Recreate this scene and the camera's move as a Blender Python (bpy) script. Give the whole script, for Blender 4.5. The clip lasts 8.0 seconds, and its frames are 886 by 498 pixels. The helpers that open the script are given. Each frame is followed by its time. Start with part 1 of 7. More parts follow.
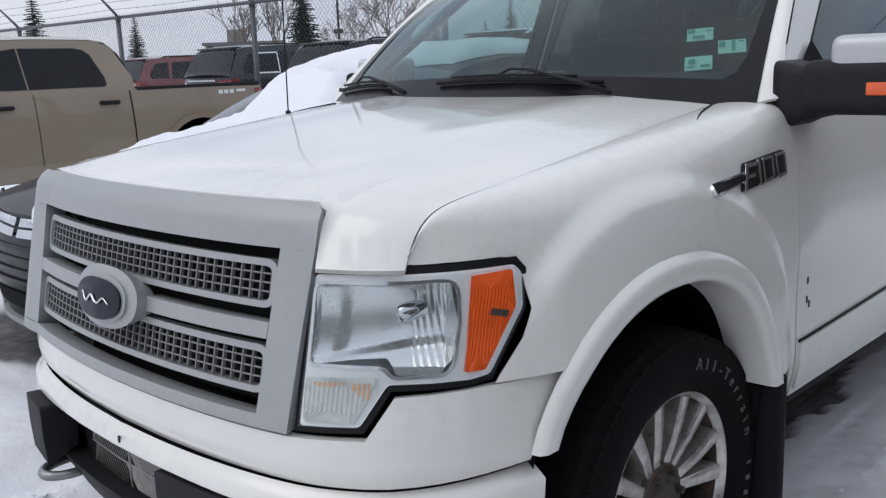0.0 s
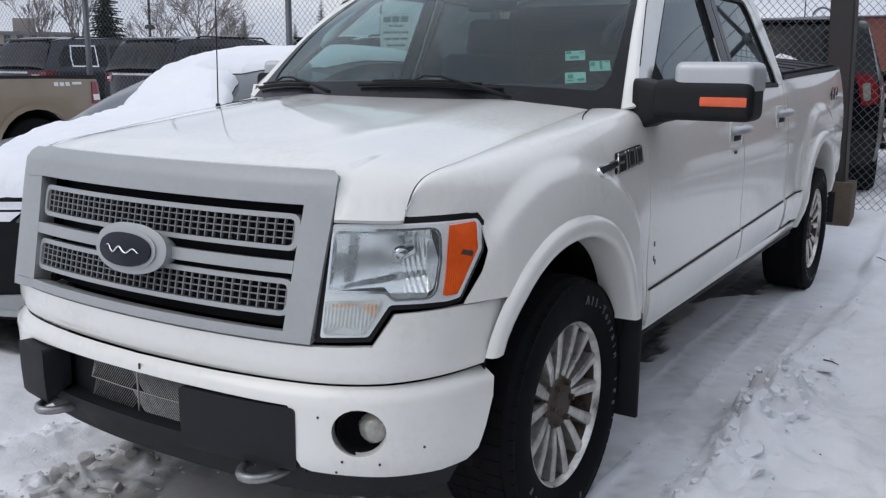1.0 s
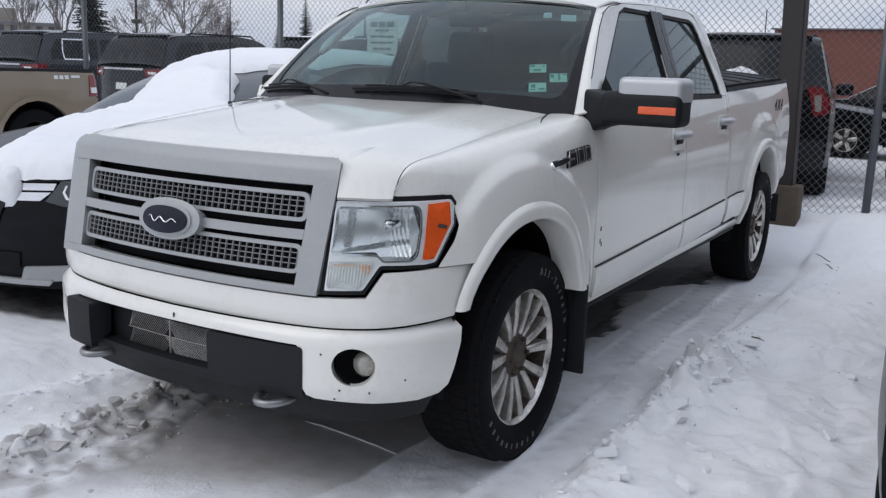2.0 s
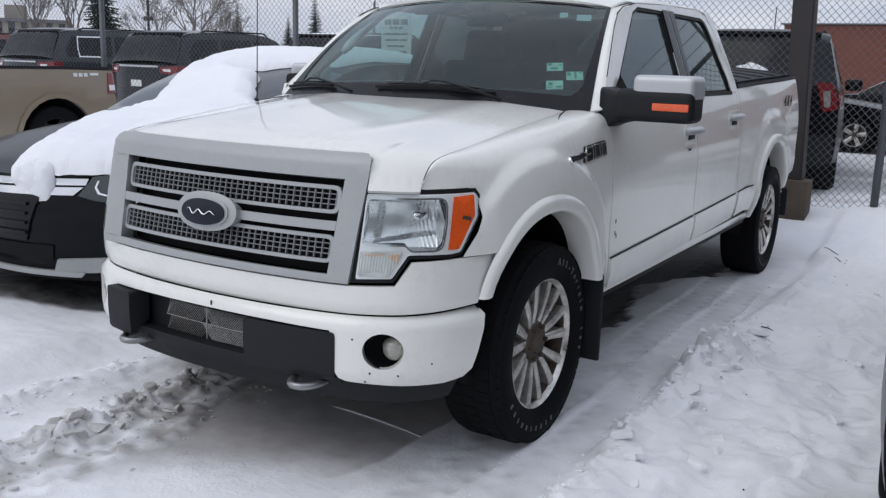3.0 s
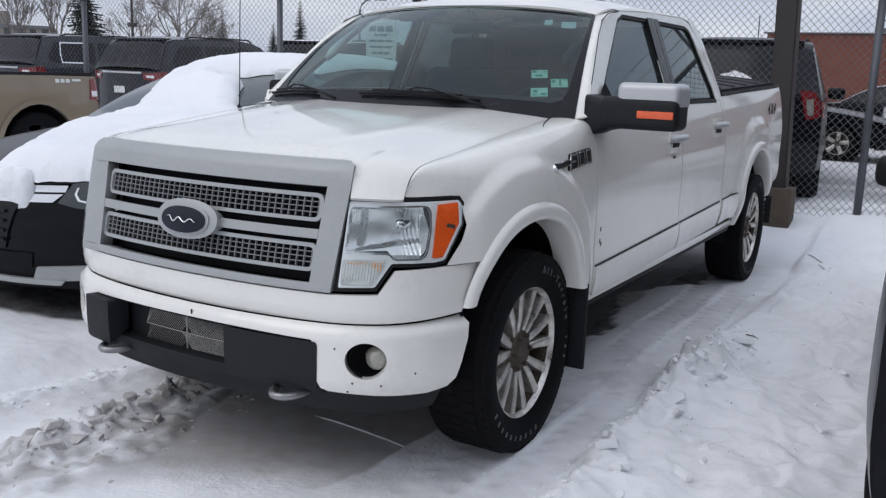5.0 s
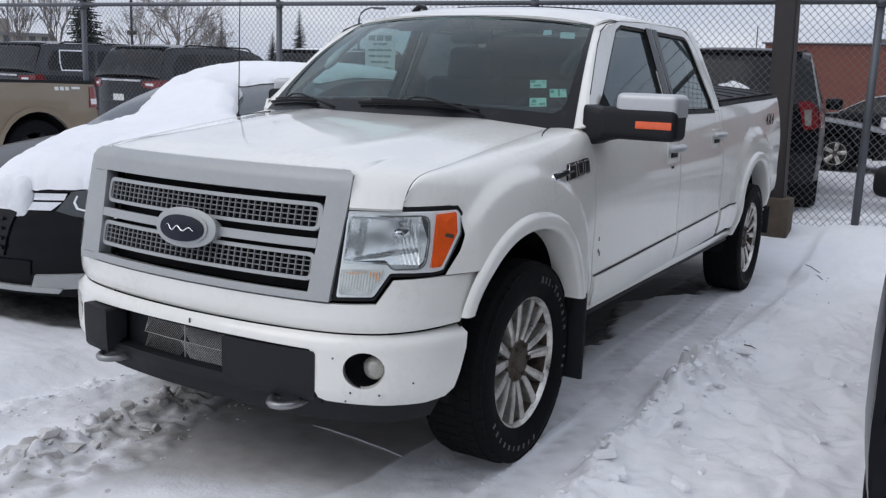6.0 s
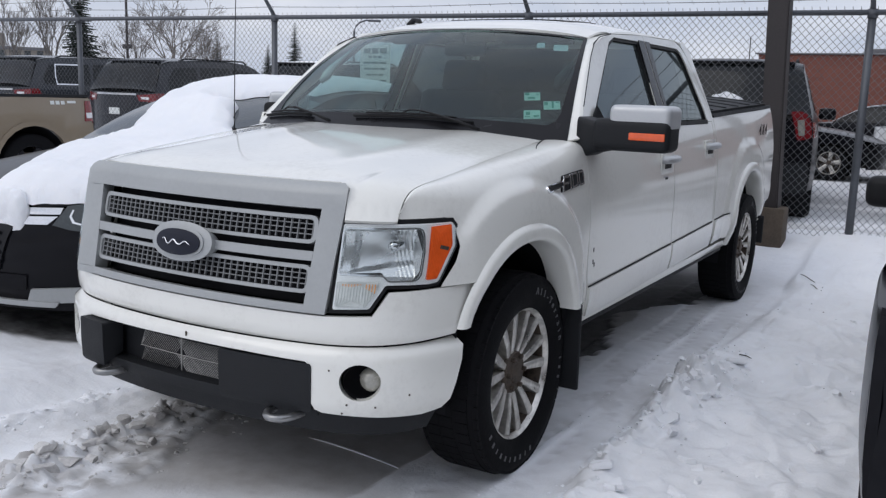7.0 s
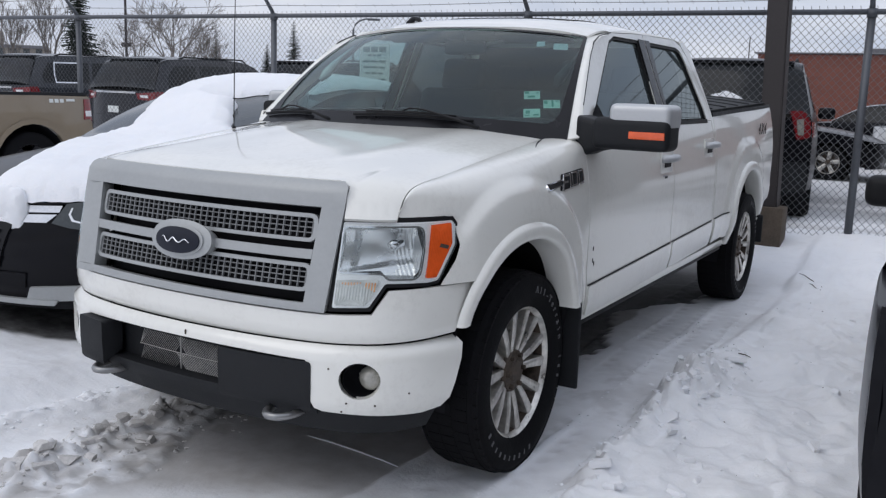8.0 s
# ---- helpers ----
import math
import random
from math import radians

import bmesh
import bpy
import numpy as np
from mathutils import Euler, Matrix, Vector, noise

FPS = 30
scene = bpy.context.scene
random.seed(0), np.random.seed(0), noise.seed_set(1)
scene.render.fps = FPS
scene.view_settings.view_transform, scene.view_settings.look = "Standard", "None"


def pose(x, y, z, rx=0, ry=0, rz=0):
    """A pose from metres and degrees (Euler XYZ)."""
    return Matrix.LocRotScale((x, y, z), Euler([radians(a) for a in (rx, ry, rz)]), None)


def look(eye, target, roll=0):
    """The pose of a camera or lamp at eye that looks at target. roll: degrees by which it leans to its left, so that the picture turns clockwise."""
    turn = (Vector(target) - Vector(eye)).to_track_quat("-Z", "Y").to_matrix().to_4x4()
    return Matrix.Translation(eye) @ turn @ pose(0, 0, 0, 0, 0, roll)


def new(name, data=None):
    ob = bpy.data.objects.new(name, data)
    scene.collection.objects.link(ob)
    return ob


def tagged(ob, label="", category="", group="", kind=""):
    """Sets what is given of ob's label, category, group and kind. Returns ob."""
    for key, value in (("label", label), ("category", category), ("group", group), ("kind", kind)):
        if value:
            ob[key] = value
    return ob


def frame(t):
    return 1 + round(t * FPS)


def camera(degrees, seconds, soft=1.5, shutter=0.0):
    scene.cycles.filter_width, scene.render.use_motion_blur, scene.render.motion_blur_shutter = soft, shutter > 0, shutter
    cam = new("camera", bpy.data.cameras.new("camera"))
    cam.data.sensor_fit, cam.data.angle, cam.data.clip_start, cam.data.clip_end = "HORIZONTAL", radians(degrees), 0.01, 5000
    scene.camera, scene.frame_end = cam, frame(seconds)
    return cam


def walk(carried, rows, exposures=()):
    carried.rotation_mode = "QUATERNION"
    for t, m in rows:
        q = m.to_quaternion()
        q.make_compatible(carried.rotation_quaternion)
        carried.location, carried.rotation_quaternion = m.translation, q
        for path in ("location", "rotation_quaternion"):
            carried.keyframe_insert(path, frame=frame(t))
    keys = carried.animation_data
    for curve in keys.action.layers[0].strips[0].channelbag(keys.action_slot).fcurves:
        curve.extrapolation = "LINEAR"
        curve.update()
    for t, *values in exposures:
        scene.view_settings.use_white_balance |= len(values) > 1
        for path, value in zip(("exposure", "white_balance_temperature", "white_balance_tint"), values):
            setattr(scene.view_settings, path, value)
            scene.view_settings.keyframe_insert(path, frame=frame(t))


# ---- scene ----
cam = camera(52.1, 8.0, soft=1.3)
PATH = [
    (0, (1.977, -0.833, 1.452), (0.598, 0.559, 1.050), -2.2),
    (0.5, (2.028, -1.204, 1.454), (0.842, 0.350, 1.033), -1.5),
    (1, (2.067, -1.584, 1.465), (1.023, 0.074, 1.068), 0.4),
    (1.2, (2.144, -1.750, 1.488), (1.148, -0.062, 1.089), 1.6),
    (2.3, (2.426, -2.165, 1.504), (1.416, -0.484, 1.109), 1.9),
    (2.5, (2.431, -2.206, 1.508), (1.411, -0.532, 1.110), 1.6),
    (3, (2.427, -2.270, 1.513), (1.407, -0.597, 1.108), 1.7),
    (3.5, (2.424, -2.266, 1.512), (1.396, -0.597, 1.115), 1.6),
    (4, (2.422, -2.250, 1.513), (1.405, -0.574, 1.116), 1.6),
    (4.5, (2.417, -2.240, 1.510), (1.418, -0.553, 1.115), 1.7),
    (6, (2.415, -2.241, 1.515), (1.422, -0.545, 1.145), 2.1),
    (6.5, (2.419, -2.246, 1.518), (1.428, -0.547, 1.157), 2.0),
    (7, (2.426, -2.253, 1.520), (1.437, -0.549, 1.175), 1.8),
    (7.5, (2.426, -2.253, 1.522), (1.442, -0.546, 1.180), 1.9),
    (8, (2.423, -2.254, 1.518), (1.437, -0.550, 1.171), 1.9),
]
walk(cam, [(t, look(eye, target, roll)) for t, eye, target, roll in PATH])

# ---- light ----
world = bpy.data.worlds.new("overcast_sky")
scene.world = world
world.use_nodes = True
wn, wl = world.node_tree.nodes, world.node_tree.links
wn.clear()
w_out = wn.new("ShaderNodeOutputWorld")
w_bg = wn.new("ShaderNodeBackground")
w_sky = wn.new("ShaderNodeTexSky")
w_sky.sky_type = "NISHITA"
w_sky.sun_disc = False
w_sky.sun_elevation = radians(38)
w_sky.sun_rotation = radians(215)
w_sky.dust_density = 3.0
w_gain = wn.new("ShaderNodeMix")
w_gain.data_type = "RGBA"
w_gain.blend_type = "MULTIPLY"
w_gain.inputs[0].default_value = 1.0
w_gain.inputs[7].default_value = (0.10, 0.10, 0.10, 1)
w_mix = wn.new("ShaderNodeMix")
w_mix.data_type = "RGBA"
w_tc = wn.new("ShaderNodeTexCoord")
w_map = wn.new("ShaderNodeMapping")
w_map.inputs["Scale"].default_value = (1.6, 1.6, 5.0)
w_noise = wn.new("ShaderNodeTexNoise")
w_noise.inputs["Scale"].default_value = 2.2
w_noise.inputs["Detail"].default_value = 7.0
w_noise.inputs["Roughness"].default_value = 0.55
w_ramp = wn.new("ShaderNodeValToRGB")
w_ramp.color_ramp.elements[0].position = 0.32
w_ramp.color_ramp.elements[0].color = (0.505, 0.575, 0.735, 1)
w_ramp.color_ramp.elements[1].position = 0.68
w_ramp.color_ramp.elements[1].color = (0.865, 0.892, 0.985, 1)
w_mix.inputs[0].default_value = 0.9
wl.new(w_sky.outputs[0], w_gain.inputs[6])
wl.new(w_tc.outputs["Generated"], w_map.inputs[0])
wl.new(w_map.outputs[0], w_noise.inputs["Vector"])
wl.new(w_noise.outputs["Fac"], w_ramp.inputs[0])
wl.new(w_gain.outputs[2], w_mix.inputs[6])
wl.new(w_ramp.outputs[0], w_mix.inputs[7])
w_sep = wn.new("ShaderNodeSeparateXYZ")
w_up = wn.new("ShaderNodeMapRange")
w_up.inputs["From Min"].default_value = 0.10
w_up.inputs["From Max"].default_value = 0.9
w_up.inputs["To Min"].default_value = 1.0
w_up.inputs["To Max"].default_value = 1.35
w_grad = wn.new("ShaderNodeVectorMath")
w_grad.operation = "SCALE"
wl.new(w_tc.outputs["Generated"], w_sep.inputs[0])
wl.new(w_sep.outputs["Z"], w_up.inputs["Value"])
wl.new(w_mix.outputs[2], w_grad.inputs[0])
wl.new(w_up.outputs[0], w_grad.inputs["Scale"])
wl.new(w_grad.outputs[0], w_bg.inputs[0])
w_bg.inputs[1].default_value = 0.98
wl.new(w_bg.outputs[0], w_out.inputs[0])

sun_data = bpy.data.lights.new("sun", "SUN")
sun_data.energy = 0.55
sun_data.angle = radians(40)
sun_data.color = (1.0, 0.97, 0.93)
sun = new("sun", sun_data)
sun.matrix_world = look((-5, -7, 12), (0, 2, 0))


# ---- materials ----
def mat_new(name):
    m = bpy.data.materials.new(name)
    m.use_nodes = True
    nt = m.node_tree
    return m, nt, nt.nodes["Principled BSDF"]


def coords(nt, scale):
    tc = nt.nodes.new("ShaderNodeTexCoord")
    mp = nt.nodes.new("ShaderNodeMapping")
    mp.inputs["Scale"].default_value = (scale, scale, scale) if not hasattr(scale, "__len__") else scale
    nt.links.new(tc.outputs["Object"], mp.inputs[0])
    return mp.outputs[0]


def noise_node(nt, scale, detail=4.0, rough=0.55, vec=None):
    n = nt.nodes.new("ShaderNodeTexNoise")
    n.inputs["Scale"].default_value = scale
    n.inputs["Detail"].default_value = detail
    n.inputs["Roughness"].default_value = rough
    nt.links.new(vec if vec is not None else coords(nt, 1.0), n.inputs["Vector"])
    return n.outputs["Fac"]


def ramp(nt, fac, stops):
    r = nt.nodes.new("ShaderNodeValToRGB")
    el = r.color_ramp.elements
    el[0].position, el[0].color = stops[0][0], (*stops[0][1], 1)
    el[1].position, el[1].color = stops[-1][0], (*stops[-1][1], 1)
    for p, c in stops[1:-1]:
        e = el.new(p)
        e.color = (*c, 1)
    nt.links.new(fac, r.inputs[0])
    return r.outputs[0]


def mixc(nt, fac, a, b, mode="MIX"):
    m = nt.nodes.new("ShaderNodeMix")
    m.data_type = "RGBA"
    m.blend_type = mode
    for sock, v in ((m.inputs[0], fac), (m.inputs[6], a), (m.inputs[7], b)):
        if isinstance(v, (int, float)):
            sock.default_value = v
        elif isinstance(v, tuple):
            sock.default_value = (*v, 1)
        else:
            nt.links.new(v, sock)
    return m.outputs[2]


def math_node(nt, op, a, b=0.0, clamp=False):
    m = nt.nodes.new("ShaderNodeMath")
    m.operation = op
    m.use_clamp = clamp
    for sock, v in ((m.inputs[0], a), (m.inputs[1], b)):
        if isinstance(v, (int, float)):
            sock.default_value = v
        else:
            nt.links.new(v, sock)
    return m.outputs[0]


def bump(nt, bsdf, height, strength=0.3, dist=0.01):
    b = nt.nodes.new("ShaderNodeBump")
    b.inputs["Strength"].default_value = strength
    b.inputs["Distance"].default_value = dist
    nt.links.new(height, b.inputs["Height"])
    nt.links.new(b.outputs[0], bsdf.inputs["Normal"])


def simple(name, col, rough=0.5, metal=0.0, var=0.15, scale=9.0, bump_s=0.0, coat=0.0, fine=60.0):
    """A surface with variation at two scales in colour and gloss."""
    m, nt, b = mat_new(name)
    big = noise_node(nt, scale, 5)
    small = noise_node(nt, fine, 3)
    both = math_node(nt, "ADD", math_node(nt, "MULTIPLY", big, 0.65), math_node(nt, "MULTIPLY", small, 0.35))
    lo = tuple(c * (1 - var) for c in col)
    hi = tuple(min(1.0, c * (1 + var)) for c in col)
    nt.links.new(ramp(nt, both, [(0.3, lo), (0.7, hi)]), b.inputs["Base Color"])
    rr = ramp(nt, big, [(0.25, (max(0.02, rough - 0.08),) * 3), (0.75, (min(1, rough + 0.1),) * 3)])
    nt.links.new(rr, b.inputs["Roughness"])
    b.inputs["Metallic"].default_value = metal
    if max(col) < 0.03:
        b.inputs["Specular IOR Level"].default_value = 0.2
    b.inputs["Coat Weight"].default_value = coat
    b.inputs["Coat Roughness"].default_value = 0.06
    if bump_s:
        bump(nt, b, small, bump_s, 0.004)
    return m


def paint(name, col, dirt_col=(0.30, 0.27, 0.24), dirt=0.35, rough=0.35, flake=0.0, film_k=0.14, coat=0.85, spec=0.5):
    """Car paint under clear coat, with a thin uneven road film."""
    m, nt, b = mat_new(name)
    film = noise_node(nt, 2.6, 6, 0.6)
    spray = noise_node(nt, 38.0, 4, 0.7)
    k = math_node(nt, "MULTIPLY", math_node(nt, "SUBTRACT", math_node(nt, "MULTIPLY", film, spray), 0.24, True), dirt * 2.0, True)
    k2 = math_node(nt, "MULTIPLY", math_node(nt, "SUBTRACT", film, 0.45, True), film_k, True)
    k = math_node(nt, "ADD", k, k2, True)
    nt.links.new(mixc(nt, k, col, dirt_col), b.inputs["Base Color"])
    r = math_node(nt, "ADD", rough, math_node(nt, "MULTIPLY", k, 0.8), True)
    nt.links.new(r, b.inputs["Roughness"])
    b.inputs["Coat Weight"].default_value = coat
    b.inputs["Specular IOR Level"].default_value = spec
    cr = math_node(nt, "ADD", 0.02, math_node(nt, "MULTIPLY", film, 0.08))
    nt.links.new(cr, b.inputs["Coat Roughness"])
    b.inputs["Metallic"].default_value = flake
    return m


def glass(name, tint=(0.55, 0.68, 0.66), film=0.04, rough=0.02, refl=1.0):
    """Thin pane: clear tinted body with a glossy surface and a little dust film."""
    m, nt, b = mat_new(name)
    nt.nodes.remove(b)
    out = nt.nodes["Material Output"]
    tr = nt.nodes.new("ShaderNodeBsdfTransparent")
    tr.inputs[0].default_value = (*tint, 1)
    gl = nt.nodes.new("ShaderNodeBsdfGlossy")
    gl.inputs["Roughness"].default_value = rough
    gl.inputs[0].default_value = (0.88 * refl, 0.96 * refl, 0.95 * refl, 1)
    lw = nt.nodes.new("ShaderNodeLayerWeight")
    lw.inputs[0].default_value = 0.5
    gloss = math_node(nt, "ADD", 0.05, math_node(nt, "MULTIPLY", math_node(nt, "POWER", lw.outputs["Facing"], 4.5), 0.93), True)
    mx = nt.nodes.new("ShaderNodeMixShader")
    nt.links.new(gloss, mx.inputs[0])
    nt.links.new(tr.outputs[0], mx.inputs[1])
    nt.links.new(gl.outputs[0], mx.inputs[2])
    df = nt.nodes.new("ShaderNodeBsdfDiffuse")
    df.inputs[0].default_value = (0.48, 0.54, 0.56, 1)
    mx2 = nt.nodes.new("ShaderNodeMixShader")
    dust = math_node(nt, "MULTIPLY", noise_node(nt, 5.0, 6, 0.65), film * 2)
    nt.links.new(dust, mx2.inputs[0])
    nt.links.new(mx.outputs[0], mx2.inputs[1])
    nt.links.new(df.outputs[0], mx2.inputs[2])
    nt.links.new(mx2.outputs[0], out.inputs[0])
    return m


M_WHITE = paint("white_pearl_paint", (0.80, 0.792, 0.738), dirt=0.4, film_k=0.05, coat=1.0)
M_STEEL = simple("dull_steel", (0.30, 0.30, 0.30), 0.35, 0.8, 0.25, 20)
M_MESHDARK = simple("grey_mesh_plastic", (0.19, 0.194, 0.197), 0.5, 0.2, 0.1, 6)
M_SATIN = simple("satin_chrome", (0.50, 0.51, 0.52), 0.42, 0.4, 0.05, 6)
M_SILVER = simple("satin_silver_plastic", (0.375, 0.386, 0.386), 0.48, 0.25, 0.08, 4, 0.05)
M_CHROME = simple("dull_chrome", (0.72, 0.73, 0.75), 0.14, 1.0, 0.08, 6)
M_ALLOY = simple("salt_stained_alloy", (0.60, 0.58, 0.54), 0.32, 0.75, 0.45, 16, fine=45.0)
M_HUB = simple("rust_and_shade_brown", (0.085, 0.066, 0.052), 0.6, 0.5, 0.5, 30, 0.3)
M_BLACK = simple("black_textured_plastic", (0.011, 0.012, 0.014), 0.62, 0, 0.25, 8, 0.25, fine=180)
M_GLOSS = simple("gloss_black_trim", (0.012, 0.012, 0.014), 0.22, 0, 0.2, 6)
M_SEAL = simple("black_rubber_seal", (0.012, 0.012, 0.013), 0.55, 0, 0.2, 20)
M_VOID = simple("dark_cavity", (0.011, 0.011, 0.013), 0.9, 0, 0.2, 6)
M_RUBBER = simple("tyre_rubber", (0.006, 0.006, 0.007), 0.78, 0, 0.35, 14, 0.35, fine=90)
for _m, _k in ((M_RUBBER, 0.12), (M_BLACK, 0.3)):
    _m.node_tree.nodes["Principled BSDF"].inputs["Specular IOR Level"].default_value = _k
M_LETTER = simple("worn_white_lettering", (0.11, 0.11, 0.114), 0.8, 0, 0.3, 40)
M_UNDER = simple("grimy_underbody", (0.02, 0.019, 0.018), 0.85, 0, 0.4, 8, 0.3)
M_AMBER = simple("amber_lens", (0.80, 0.105, 0.016), 0.2, 0, 0.12, 20, coat=0.8)
M_GLINT = simple("orange_bulb_glint", (0.95, 0.36, 0.10), 0.3, 0, 0.3, 60, coat=0.6)
M_RED = simple("red_lamp_lens", (0.19, 0.007, 0.011), 0.2, 0, 0.15, 20, coat=0.8)
M_CLOTH = simple("grey_seat_fabric", (0.026, 0.027, 0.030), 0.9, 0, 0.2, 20, 0.3)
M_DASH = simple("dark_dashboard_vinyl", (0.020, 0.021, 0.023), 0.7, 0, 0.2, 20, 0.3)
M_REFLECT = simple("lamp_reflector", (0.84, 0.85, 0.86), 0.26, 0.9, 0.05, 14)
M_LAMPWHITE = simple("pale_lamp_housing", (0.82, 0.82, 0.82), 0.3, 0.0, 0.06, 10, coat=0.4)
M_FROST = simple("ribbed_frosted_lens", (0.62, 0.62, 0.60), 0.25, 0.0, 0.1, 30, coat=0.6)
M_FOG = simple("hazy_fog_lens", (0.34, 0.33, 0.29), 0.22, 0.2, 0.2, 30, coat=0.7)
M_NAVY = simple("dark_blue_enamel", (0.006, 0.008, 0.018), 0.4, 0, 0.15, 30, coat=0.15)
M_MESHSTEEL = simple("perforated_steel", (0.36, 0.35, 0.33), 0.45, 0.6, 0.2, 20)
M_GLASS = glass("windscreen_glass", (0.58, 0.76, 0.74), 0.016)
M_DARKGLASS = glass("tinted_side_glass", (0.08, 0.09, 0.093), 0.04)
M_SIDEGLASS = glass("clear_side_glass", (0.46, 0.56, 0.55), 0.05)
M_REARGLASS = glass("dark_rear_glass", (0.025, 0.028, 0.03), 0.03)
M_LENS = glass("clear_lens", (0.93, 0.95, 0.94), 0.11, 0.06)
M_STICK = simple("pale_green_sticker", (0.36, 0.56, 0.48), 0.5, 0, 0.15, 40)
M_STICK_G = simple("green_sticker_print", (0.06, 0.24, 0.18), 0.5, 0, 0.15, 40)
M_LABEL = simple("faded_label", (0.34, 0.40, 0.40), 0.6, 0, 0.15, 30)
M_PAPER = simple("white_sign_sheet", (0.72, 0.74, 0.72), 0.6, 0, 0.06, 5)
M_INK = simple("sign_ink", (0.10, 0.16, 0.15), 0.6, 0, 0.1, 30)
M_GALV = simple("galvanised_steel", (0.115, 0.122, 0.135), 0.5, 0.55, 0.18, 6, 0.1)
M_WIRE = simple("weathered_wire", (0.22, 0.226, 0.236), 0.55, 0.5, 0.2, 3)
M_POLE = simple("brown_painted_steel", (0.038, 0.032, 0.032), 0.55, 0.1, 0.22, 2.5, 0.15)
M_DARKPAINT = paint("dark_charcoal_paint", (0.016, 0.018, 0.024), dirt_col=(0.05, 0.048, 0.046), dirt=0.12, rough=0.3, film_k=0.03, coat=0.6, spec=0.12)
M_BLACKPAINT = paint("black_paint", (0.004, 0.004, 0.006), dirt_col=(0.03, 0.029, 0.028), dirt=0.08, rough=0.3, film_k=0.02, coat=0.25, spec=0.05)
M_NAVYPAINT = paint("dark_grey_blue_paint", (0.03, 0.034, 0.042), dirt_col=(0.05, 0.048, 0.046), dirt=0.12, rough=0.3, film_k=0.03, coat=0.6, spec=0.12)
M_TAN = paint("tan_matt_paint", (0.235, 0.185, 0.125), dirt=0.5, rough=0.5)
M_REDPAINT = paint("dark_red_paint", (0.16, 0.012, 0.016), dirt=0.4, rough=0.3)
M_WHITE2 = paint("dull_white_paint", (0.62, 0.63, 0.64), dirt=0.4)
M_BARK = simple("grey_bark", (0.17, 0.15, 0.135), 0.9, 0, 0.3, 20, 0.4)
M_NEEDLE = simple("spruce_needles", (0.022, 0.034, 0.024), 0.8, 0, 0.4, 8)


def snow_material(name, dirty=True):
    m, nt, b = mat_new(name)
    v = coords(nt, 1.0)
    big = noise_node(nt, 1.3, 6, 0.6, v)
    mid = noise_node(nt, 9.0, 6, 0.6, v)
    fine = noise_node(nt, 70.0, 5, 0.7, v)
    col = ramp(nt, big, [(0.3, (0.80, 0.812, 0.838)), (0.7, (0.885, 0.89, 0.903))])
    if dirty:
        grime = math_node(nt, "MULTIPLY", math_node(nt, "SUBTRACT", mid, 0.52, True), 0.7, True)
        grime = math_node(nt, "MULTIPLY", grime, math_node(nt, "MULTIPLY", big, 1.6, True), True)
        col = mixc(nt, grime, col, (0.40, 0.37, 0.345))
        att = nt.nodes.new("ShaderNodeAttribute")
        att.attribute_name = "packed"
        pk = math_node(nt, "MULTIPLY", att.outputs["Fac"], math_node(nt, "ADD", 0.55, math_node(nt, "MULTIPLY", mid, 0.8)), True)
        col = mixc(nt, pk, col, (0.36, 0.343, 0.326))
        # asphalt colour; under the pickup and black car it also carries painted shade
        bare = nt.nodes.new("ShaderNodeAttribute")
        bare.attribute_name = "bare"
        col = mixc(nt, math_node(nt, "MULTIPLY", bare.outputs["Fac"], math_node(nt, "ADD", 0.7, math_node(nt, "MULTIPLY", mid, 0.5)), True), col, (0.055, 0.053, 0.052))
        specks = math_node(nt, "GREATER_THAN", noise_node(nt, 26.0, 3, 0.5, v), 0.785)
        col = mixc(nt, math_node(nt, "MULTIPLY", specks, 0.6), col, (0.16, 0.14, 0.12))
        rough = math_node(nt, "SUBTRACT", 0.85, math_node(nt, "MULTIPLY", pk, 0.3))
        nt.links.new(rough, b.inputs["Roughness"])
    else:
        b.inputs["Roughness"].default_value = 0.85
    nt.links.new(col, b.inputs["Base Color"])
    b.inputs["Subsurface Weight"].default_value = 0.12
    b.inputs["Subsurface Radius"].default_value = (0.03, 0.035, 0.04)
    b.inputs["Subsurface Scale"].default_value = 0.3
    relief = math_node(nt, "ADD", math_node(nt, "MULTIPLY", fine, 0.4), mid)
    if dirty:
        relief = math_node(nt, "MULTIPLY", relief, math_node(nt, "SUBTRACT", 1.0, att.outputs["Fac"], True))
    bump(nt, b, relief, 0.55, 0.018)
    return m


M_SNOW = snow_material("trodden_snow")
M_FRESH = snow_material("fresh_snow", False)
M_DIRTY = simple("dirty_clod_snow", (0.57, 0.555, 0.54), 0.85, 0, 0.25, 18, 0.8, fine=90.0)


# ---- mesh tools ----
from mathutils.geometry import delaunay_2d_cdt


def finish(name, verts, faces, material, parent=None, label="", normals=None, smooth=True, mats=None):
    me = bpy.data.meshes.new(name)
    me.from_pydata(verts, [], faces)
    me.materials.append(material)
    if smooth:
        me.polygons.foreach_set("use_smooth", [True] * len(me.polygons))
    me.update()
    if normals is not None:
        me.normals_split_custom_set_from_vertices(normals)
    ob = new(name, me)
    adopt(ob, parent)
    if label:
        tagged(ob, label)
    return ob


def adopt(ob, parent):
    if parent is None:
        return
    m = Matrix.Identity(4)
    p = parent
    while p is not None:
        m = p.matrix_basis @ m if p.parent is None else p.matrix_parent_inverse @ p.matrix_basis @ m
        p = p.parent
    ob.parent = parent
    ob.matrix_parent_inverse = m.inverted()


